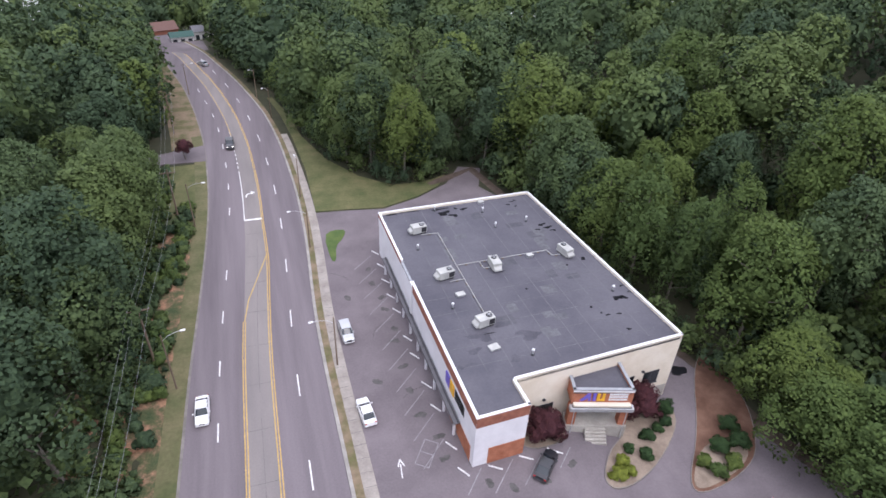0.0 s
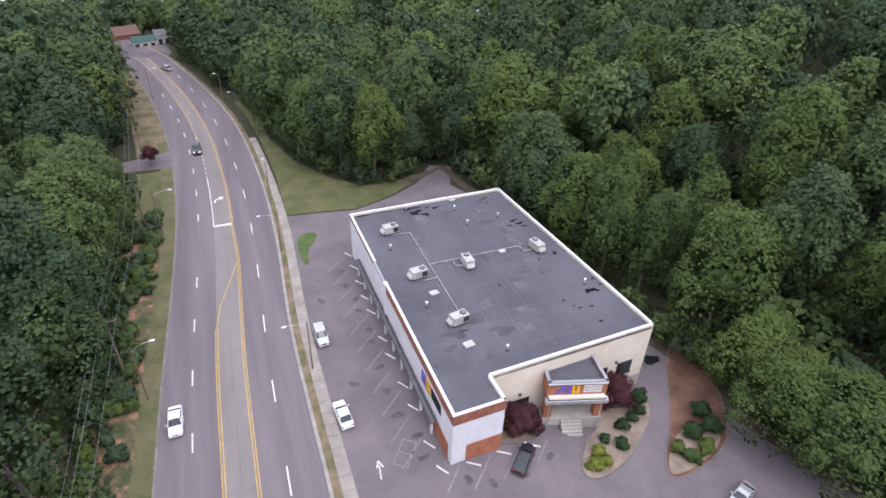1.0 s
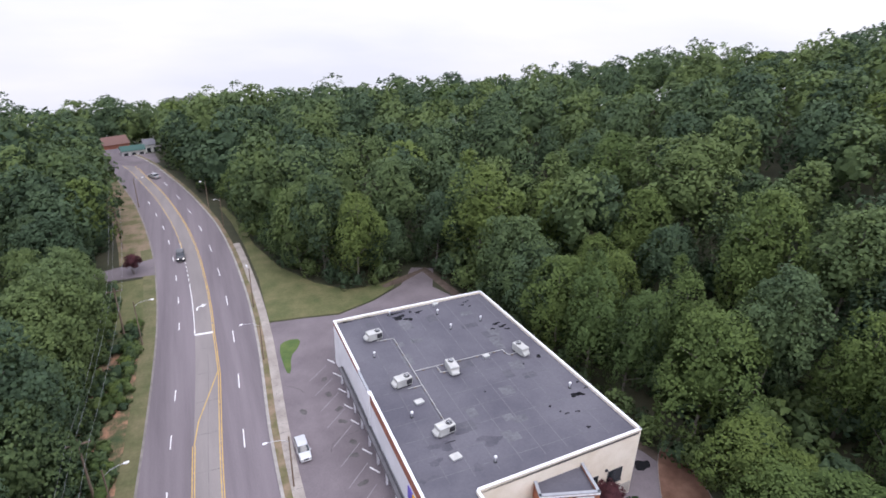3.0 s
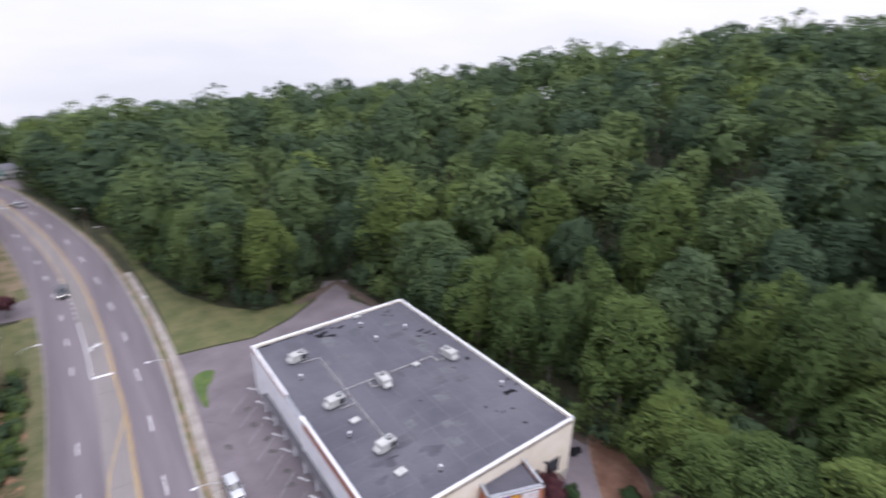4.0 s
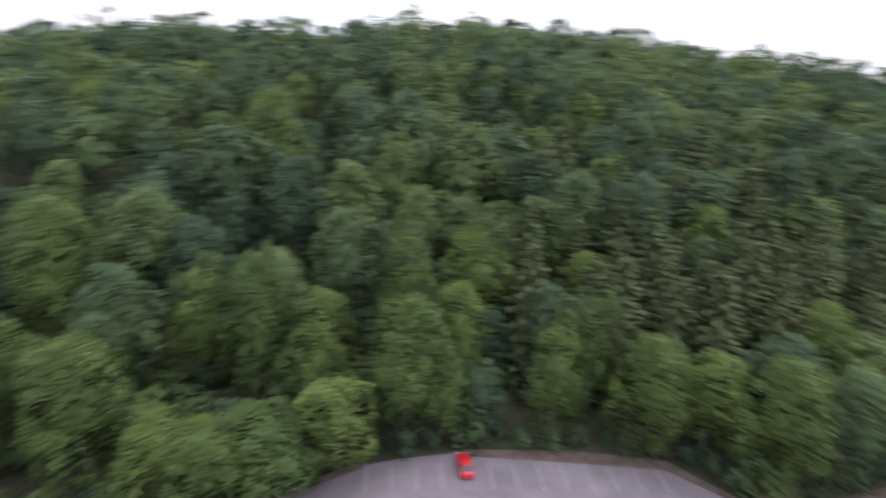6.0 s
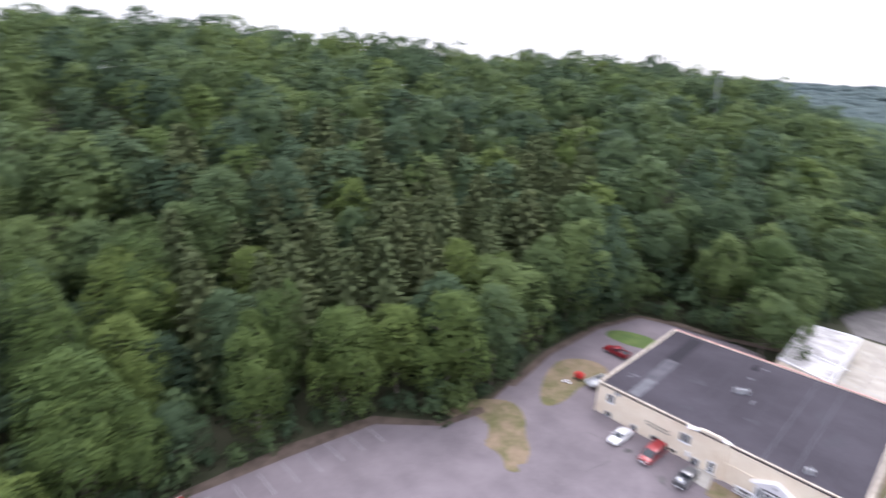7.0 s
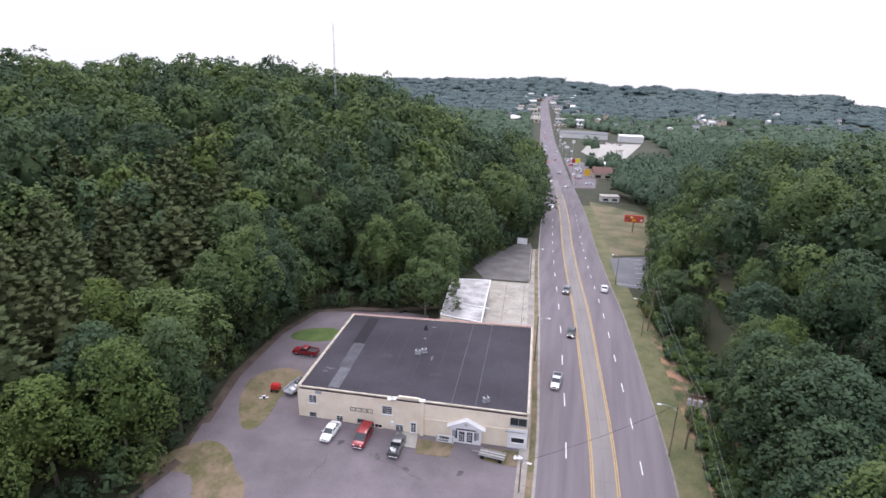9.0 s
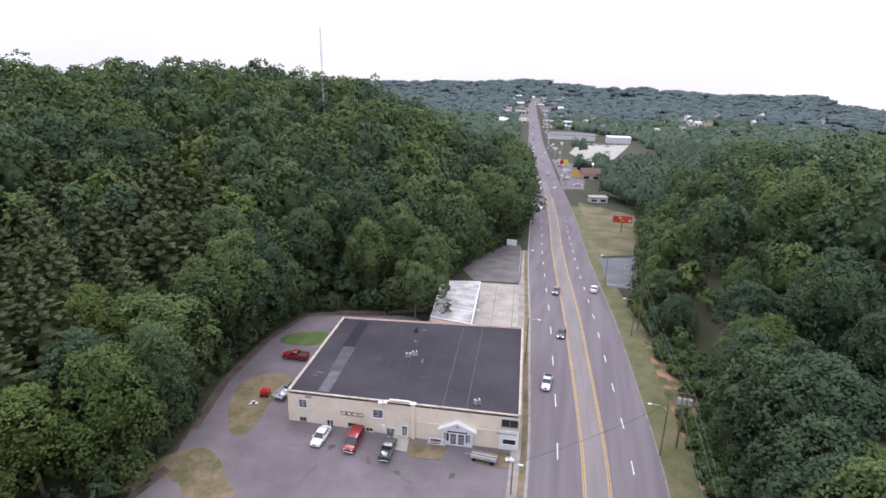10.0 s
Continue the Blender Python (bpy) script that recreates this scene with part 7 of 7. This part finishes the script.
for k in range(7):
    u, z = rb2.uniform(-3.2, 2.2), rb2.uniform(4.4, 6.2)
    part("poster_shape", box(B(), u, u + rb2.uniform(0.5, 1.4), 0.2 + 0.004 * (k + 1), 0.21 + 0.004 * (k + 1), z, z + rb2.uniform(0.3, 0.7)), (M_GOLD, M_WHITE, M_GRILLE)[k % 3], pn)

# ---- the town far down the road, the corner up the road, and far woods ----
def house(name, x, y, w, d, h, turn, wall_mat, roof_mat, label, pitched=True, z=None, nwin=3):
    z = land1(x, y) if z is None else z
    root = empty(name, pose(x, y, z, 0, 0, turn))
    tagged(root, label, "building", "distant buildings")
    part("wall", box(B(), -w / 2, w / 2, -d / 2, d / 2, -0.5, h), wall_mat, root)
    if pitched:
        bm = B()
        r = d * 0.28
        a = [(-w / 2 - 0.3, -d / 2 - 0.4, h), (w / 2 + 0.3, -d / 2 - 0.4, h), (w / 2 + 0.3, d / 2 + 0.4, h), (-w / 2 - 0.3, d / 2 + 0.4, h), (-w / 2 - 0.3, 0, h + r), (w / 2 + 0.3, 0, h + r)]
        vs = [bm.verts.new(q) for q in a]
        for q in ((0, 1, 5, 4), (2, 3, 4, 5), (1, 2, 5), (3, 0, 4), (3, 2, 1, 0)):
            bm.faces.new([vs[i] for i in q])
        part("roof", bm, roof_mat, root)
    else:
        part("roof", box(B(), -w / 2 - 0.2, w / 2 + 0.2, -d / 2 - 0.2, d / 2 + 0.2, h, h + 0.5), roof_mat, root)
    for s in (-1, 1):
        for k in range(nwin):
            u = -w / 2 + w * (k + 0.5) / nwin
            part("window", box(B(), u - w * 0.28 / nwin, u + w * 0.28 / nwin, s * (d / 2), s * (d / 2 + 0.04), h * 0.3, h * 0.72), M_GLASS, root)
    return root


M_ROOF_RED = plain("red_tile_roof", (0.15, 0.085, 0.072), 0.8)
M_ROOF_GREEN = plain("teal_metal_roof", (0.035, 0.09, 0.076), 0.6)
M_ROOF_GREY = plain("grey_shingles", (0.16, 0.16, 0.17), 0.85)
M_PALE = plain("pale_siding", (0.62, 0.61, 0.6), 0.8)
M_TAN = plain("tan_siding", (0.5, 0.42, 0.34), 0.8)
house("brick_shop", -28.5, 243.0, 10, 8, 5.5, 20, M_BRICK_DARK, M_ROOF_RED, "red brick corner shop with a tiled roof", True, -4.0)
house("roadside_stand", -21.0, 230.5, 7.5, 5, 2.6, 12, M_PALE, M_ROOF_GREEN, "low roadside stand with a green metal roof", True, -1.0)
house("white_house", -14.5, 243.0, 7, 6, 4, 12, M_PALE, M_ROOF_GREY, "white house beside the stand", True, -3.5)
plate("corner_forecourt", [(-27, 232), (-31, 222), (-19, 212), (-12, 216), (-14, 228)], 0.03, M_LOT, "pale asphalt forecourt at the corner", "forecourt")
for az_, r_, w_ in ((-1.0, 330, 8), (0.8, 335, 7), (2.3, 328, 9), (3.8, 338, 8)):
    house("hill_house", r_ * math.sin(radians(az_)), r_ * math.cos(radians(az_)), w_, 6, 7.5, 20 * az_, M_PALE if az_ > 0 else M_TAN, M_ROOF_GREY, "pale house above the far trees", True, -7.0, 2)
sg = empty("green_sign", pose(36.5, 165, land1(36.5, 165), 0, 0, 150))
tagged(sg, "green and white sign high among the trees", "sign")
part("post", tube(B(), (0, 0, 0), (0, 0, 9), 0.15, n=8), M_METAL, sg)
part("panel", box(B(), -1.8, 1.8, -0.15, 0.15, 9, 12, 0.02), M_ROOF_GREEN, sg)

rt = random.Random(31)
house("diner", -13.4, -392, 19, 12, 4.2, 8, M_TAN, M_ROOF_RED, "restaurant with a red-brown roof")
house("white_shop", -8.0, -441, 16, 10, 5, 5, M_PALE, M_WHITE, "white flat-roofed shop beside the road", False)
house("long_store", 8, -806, 62, 26, 7, 2, M_PALE, M_ROOF_GREY, "long pale store across its car park", False, nwin=0)
house("long_store", -52, -786, 30, 16, 8, 6, M_PALE, M_WHITE, "white store at the end of its car park", False, nwin=0)
house("roadside_barn", -12.5, -291, 9, 4.5, 2.6, 12, M_PALE, M_CONC, "low pale shed at the field's edge", False, nwin=2)
plate("store_car_park", [(7, -600), (-5, -540), (-27, -502), (-64, -762), (0, -726)], 0.1, M_CONC, "pale store car park", "car park", level=False)
plate("frontage", [(6.5, -330), (-6, -336), (-8, -432), (10, -520), (21, -520), (10.5, -400)], 0.06, M_LOT, "grey asphalt frontage of the shops", "frontage", level=False)
plate("far_field", [(46, -866), (20, -850), (-32, -900), (-24, -956), (40, -930)], 0.3, M_GRASS, "pale mown field beyond the store", "field", level=False)


def far_car(x, y, mat, heading, label):
    """A car already on the falling ground."""
    k = 56.77 / (56.77 - float(fall(y)))
    return car("distant_car", "sedan", mat, label, 0.83 + (x - 0.83) * k, 7.23 + (y - 7.23) * k, heading, 0.08, group="distant cars")


for i in range(14):
    far_car(-8 - 40 * (i / 14) + rt.uniform(-3, 3), -735 + rt.uniform(-18, 12), (P_WHITE, P_SILVER, P_GREY, P_RED)[i % 4], rt.choice((0, 90, 180)), "small distant car in the store car park")
for i, y in enumerate((-352, -398, -470, -540, -556, -575, -640, -760, -850, -990, -1080)):
    side = rt.choice((-6.5, -3.2, 3.2, 6.5))
    x, y = on_road(y, side)
    far_car(x, y, (P_WHITE, P_SILVER, P_BRIGHT, P_WHITE, P_GREY)[i % 5], 85 if side > 0 else -95, "small distant car on the falling road")
for i in range(10):
    y = rt.uniform(-500, -345)
    x = mid(y) - rt.uniform(12, 20)
    far_car(x, y, (P_WHITE, P_SILVER, P_BRIGHT, P_GREY)[i % 4], rt.choice((0, 90)), "small distant car before the shops")
TOWN = []
for i in range(34):
    y = -560 - i * 32 + rt.uniform(-8, 8)
    side = 1 if i % 2 else -1
    if side < 0 and -1000 < y:
        continue
    if side > 0 and y > -980:
        continue
    for row in range(2):
        x = mid(y) + side * (rt.uniform(17, 30) + row * 34)
        TOWN.append((x, y))
        house("roadside_shop", x, y, rt.uniform(12, 24), rt.uniform(9, 15), rt.uniform(4.5, 7), rt.uniform(-8, 8), rt.choice((M_PALE, M_PALE, M_TAN, M_CREAM, M_BRICK_DARK)), rt.choice((M_WHITE, M_ROOF_GREY, M_CONC)), "low roadside shop beside the far road", i % 3 == 0, nwin=3)
house("long_store", 30, -1640, 62, 20, 9, -4, M_PALE, M_WHITE, "long white building far down the valley", False, nwin=5)
for x, y in ((-173, -1108), (-196, -1162), (-196, -1062), (-187, -1085), (-142, -1226), (-105, -1201), (-27, -1165), (-66, -1094), (-222, -1093), (-206, -1120), (-265, -1059), (-343, -1062), (-436, -1212), (-428, -1190), (-90, -1010), (-120, -960), (-160, -990), (-230, -1000), (-300, -1130), (-12, -1100), (-40, -1050), (-150, -1130), (-180, -1140), (-210, -1075), (-250, -1180), (-330, -1200)):
    TOWN.append((x, y))
    house("town_house", x, y, rt.uniform(9, 13), rt.uniform(7, 9), rt.uniform(6, 8.5), rt.uniform(0, 90), rt.choice((M_PALE, M_PALE, M_WHITE, M_TAN)), rt.choice((M_ROOF_GREY, M_ROOF_GREY, M_PALE)), "small house among the far trees", True, nwin=2)


def pole_sign(x, y, h, w, d, mat, label, turn=5):
    root = empty("pole_sign", pose(x, y, land1(x, y), 0, 0, 5))
    tagged(root, label, "sign", "roadside signs")
    part("pole", tube(B(), (0, 0, -0.3), (0, 0, h), 0.2, n=8), M_METAL, root)
    part("panel", box(B(), -w / 2, w / 2, -0.2, 0.2, h, h + d, 0.02), mat, root)


pole_sign(5.7, -345, 13.5, 2.4, 2.6, plain("yellow_sign", (0.75, 0.62, 0.03), 0.5), "bright yellow square sign on a tall pole")
pole_sign(8.7, -366, 11.5, 1.8, 2.4, M_RED, "red sign on a tall pole")
pole_sign(-0.7, -389, 1.2, 3.6, 4.2, M_GOLD, "orange sign beside the restaurant")
pole_sign(18.6, -506, 10, 3.0, 2.0, M_WHITE, "white roadside sign on a tall pole")
pole_sign(13.4, -526, 13, 2.6, 2.6, M_WHITE, "white square sign on a tall pole")
for i in range(16):
    y = -350 - i * 38
    pole_sign(mid(y) - rt.uniform(12, 17), y, rt.uniform(4, 8), rt.uniform(1.4, 3.2), rt.uniform(1.0, 2.0), rt.choice((M_WHITE, M_WHITE, M_PALE, M_RED)), "small distant roadside sign")

tw = empty("radio_mast", pose(95, -201, 20))
tagged(tw, "thin lattice radio mast on the hilltop", "mast")
for k in range(3):
    a = k * 2.094
    part("leg", tube(B(), (math.cos(a) * 0.5, math.sin(a) * 0.5, 0), (math.cos(a) * 0.25, math.sin(a) * 0.25, 43), 0.045, n=5), M_METAL, tw)
bm = B()
for k in range(28):
    z = 1.5 * k
    for j in range(3):
        a, b = j * 2.094, (j + 1) * 2.094
        r0, r1 = 0.5 - 0.0058 * z, 0.5 - 0.0058 * (z + 1.5)
        tube(bm, (math.cos(a) * r0, math.sin(a) * r0, z), (math.cos(b) * r1, math.sin(b) * r1, z + 1.5), 0.02, n=4)
part("bracing", bm, M_METAL, tw)
part("antenna", tube(B(), (0, 0, 43), (0, 0, 46), 0.05, n=5), M_WHITE, tw)

# the last ridges on the horizon, distance haze mixed into their blue-green colour
M_RIDGE_HAZE = mottled("wooded_ridge_haze_tint", (0.07, 0.105, 0.105), (0.095, 0.13, 0.13), 0.02, 0.12, bump=0.3, amount=0.3)
RIDGE_AZ = [140, 152, 164, 172.7, 175.3, 178, 183, 188, 192.5, 194.7, 196.8, 199, 199.7, 200.8, 203.3, 212]
RIDGE_EL = [-3.2, -3.0, -3.0, -2.8, -2.62, -2.95, -3.12, -3.39, -3.6, -3.4, -3.45, -3.23, -3.35, -3.8, -4.15, -5.0]
RADII = ((-420, -60), (-280, -26), (-140, -9), (0, 0), (100, -6), (300, -60))


def ridge_far(a):
    return float(np.interp(a, [183, 197], [2050, 1650]))


def ridge_z(a, r):
    """Height of the ridges at an azimuth and a distance."""
    far_r = ridge_far(a)
    top = 57 + far_r * math.tan(radians(float(np.interp(a, RIDGE_AZ, RIDGE_EL))))
    lump = 5 * noise.noise(Vector((a * 0.5, r * 0.004, 0))) + 3.0 * noise.noise(Vector((a * 2.6, r * 0.03, 4)))
    return top + float(np.interp(r - far_r, [q[0] for q in RADII], [q[1] for q in RADII])) + lump - 11


rv, rf = [], []
azs = np.arange(140, 212.1, 0.2)
for a in azs:
    for r_, dz in RADII:
        rr_ = ridge_far(a) + r_
        rv.append((math.sin(radians(a)) * rr_, math.cos(radians(a)) * rr_ + 7, ridge_z(a, rr_)))
kr = len(RADII)
for i in range(len(azs) - 1):
    for j in range(kr - 1):
        rf.append((i * kr + j, i * kr + j + 1, (i + 1) * kr + j + 1, (i + 1) * kr + j))
ridge = link_mesh("far_ridge", rv, rf, M_RIDGE_HAZE, smooth=True)
tagged(ridge, "wooded ridge on the horizon, coloured blue-green for distance haze", "ridge", kind="structure")

# distance haze is put into the leaf colours: slight in the valley, bluer beyond
M_FAR = leafy("far_valley_leaves_haze_tint", [(0.07, 0.108, 0.078), (0.082, 0.122, 0.083), (0.096, 0.138, 0.085)], fine=0.5)
M_HAZE = leafy("far_ridge_leaves_haze_tint", [(0.092, 0.13, 0.138), (0.102, 0.14, 0.144), (0.112, 0.15, 0.148)], fine=0.3)
# far woods in the valley and on the ridges: small clumps
fv, ff, fnn, fm, fn = [], [], [], [], 0
r3 = np.random.default_rng(8)
CL = [crown_arrays(np.random.default_rng(300 + i), 12, 11, 0.5, 24, 60, 1.1, level=1, low=-0.2, core=0.85) for i in range(6)]
CL_FAR = [crown_arrays(np.random.default_rng(310 + i), 8.5, 14, 0.0, 28, 18, 1.6, level=1, low=-0.2, core=1.0) for i in range(6)]
n_far = 8500
faz, fr_ = np.radians(r3.uniform(146, 209, n_far)), 250 + 1750 * r3.random(n_far) ** 1.15
cand = np.stack([np.sin(faz) * fr_, np.cos(faz) * fr_ + 7], 1)
dx = cand[:, 0] - np.interp(cand[:, 1], _yy, _xx)
caz = np.degrees(faz)
ok = wood_depth(cand[:, 0], cand[:, 1]) > 3
ok &= ((caz > 172) & ((dx < 0) | (fr_ > 400))) | (fr_ > 400)
ok &= ~((dx < 0) & (cand[:, 1] > -262))
ok &= (np.abs(dx) > 18) | (cand[:, 1] < -1665)
for hx, hy in TOWN:
    # a garden's width is open on the road side of each house
    ok &= ~((np.abs(cand[:, 0] - hx) < 9) & (cand[:, 1] - hy > -9) & (cand[:, 1] - hy < 62))
cand = np.concatenate([cand[ok], np.array([(-3, -428), (-9, -428), (-2, -462), (-22, -470), (-16, -480), (1, -640), (-6, -600), (-19, -425), (-24, -410), (-26, -440)])])
near_woods = np.stack([r3.uniform(-48, -16, 60), r3.uniform(-455, -268, 60)], 1)
near_woods = near_woods[(near_woods[:, 0] < -17 - (np.abs(near_woods[:, 1] + 392) < 14) * 9)]
cand = np.concatenate([cand, near_woods])
cz = land(cand[:, 0], cand[:, 1])
cz = np.maximum(cz, [ridge_z(math.degrees(math.atan2(x, y - 7)) % 360, math.hypot(x, y - 7)) if math.hypot(x, y) > 1150 else -200 for x, y in cand])
for (x, y), z in zip(cand, cz):
    rr_ = math.hypot(x, y)
    v, f, nn = (CL if rr_ < 700 else CL_FAR)[int(r3.integers(0, 6))]
    s = r3.uniform(0.8, 1.35) * (1 + max(rr_ - 500, 0) / 1500)
    t = r3.uniform(0, 6.28)
    c, q = math.cos(t) * s, math.sin(t) * s
    wide, flat = (1.4, 0.75) if rr_ > 1150 else (1.0, 1.0)
    fv.append(np.stack([(v[:, 0] * c - v[:, 1] * q) * wide + x, (v[:, 0] * q + v[:, 1] * c) * wide + y, v[:, 2] * s * flat + z - 0.5], 1))
    ff.append(f + fn)
    k = math.hypot(c, q)
    c, q = c / k, q / k
    fnn.append(unit(np.stack([nn[:, 0] * c - nn[:, 1] * q, nn[:, 0] * q + nn[:, 1] * c, nn[:, 2] + (0.9 if rr_ > 700 else 0.2)], 1)))
    # past 1150 m the clumps take the paler haze colour
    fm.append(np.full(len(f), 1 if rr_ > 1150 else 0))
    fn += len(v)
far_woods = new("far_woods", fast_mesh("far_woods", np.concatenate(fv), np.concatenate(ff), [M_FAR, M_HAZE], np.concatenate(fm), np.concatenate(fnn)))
tagged(far_woods, "distant woods round the town, leaves tinted bluish for distance haze", "woods", kind="stuff")

# a lone round tree between warehouse and garage
lone = tree_proto(61, "round", 13.0, 13.0, 0.4, 46, 4200, 0.38, M_LEAF, "round broadleaf tree beside the white garage")
lone.matrix_basis = pose(31.5, -103.4, 0)
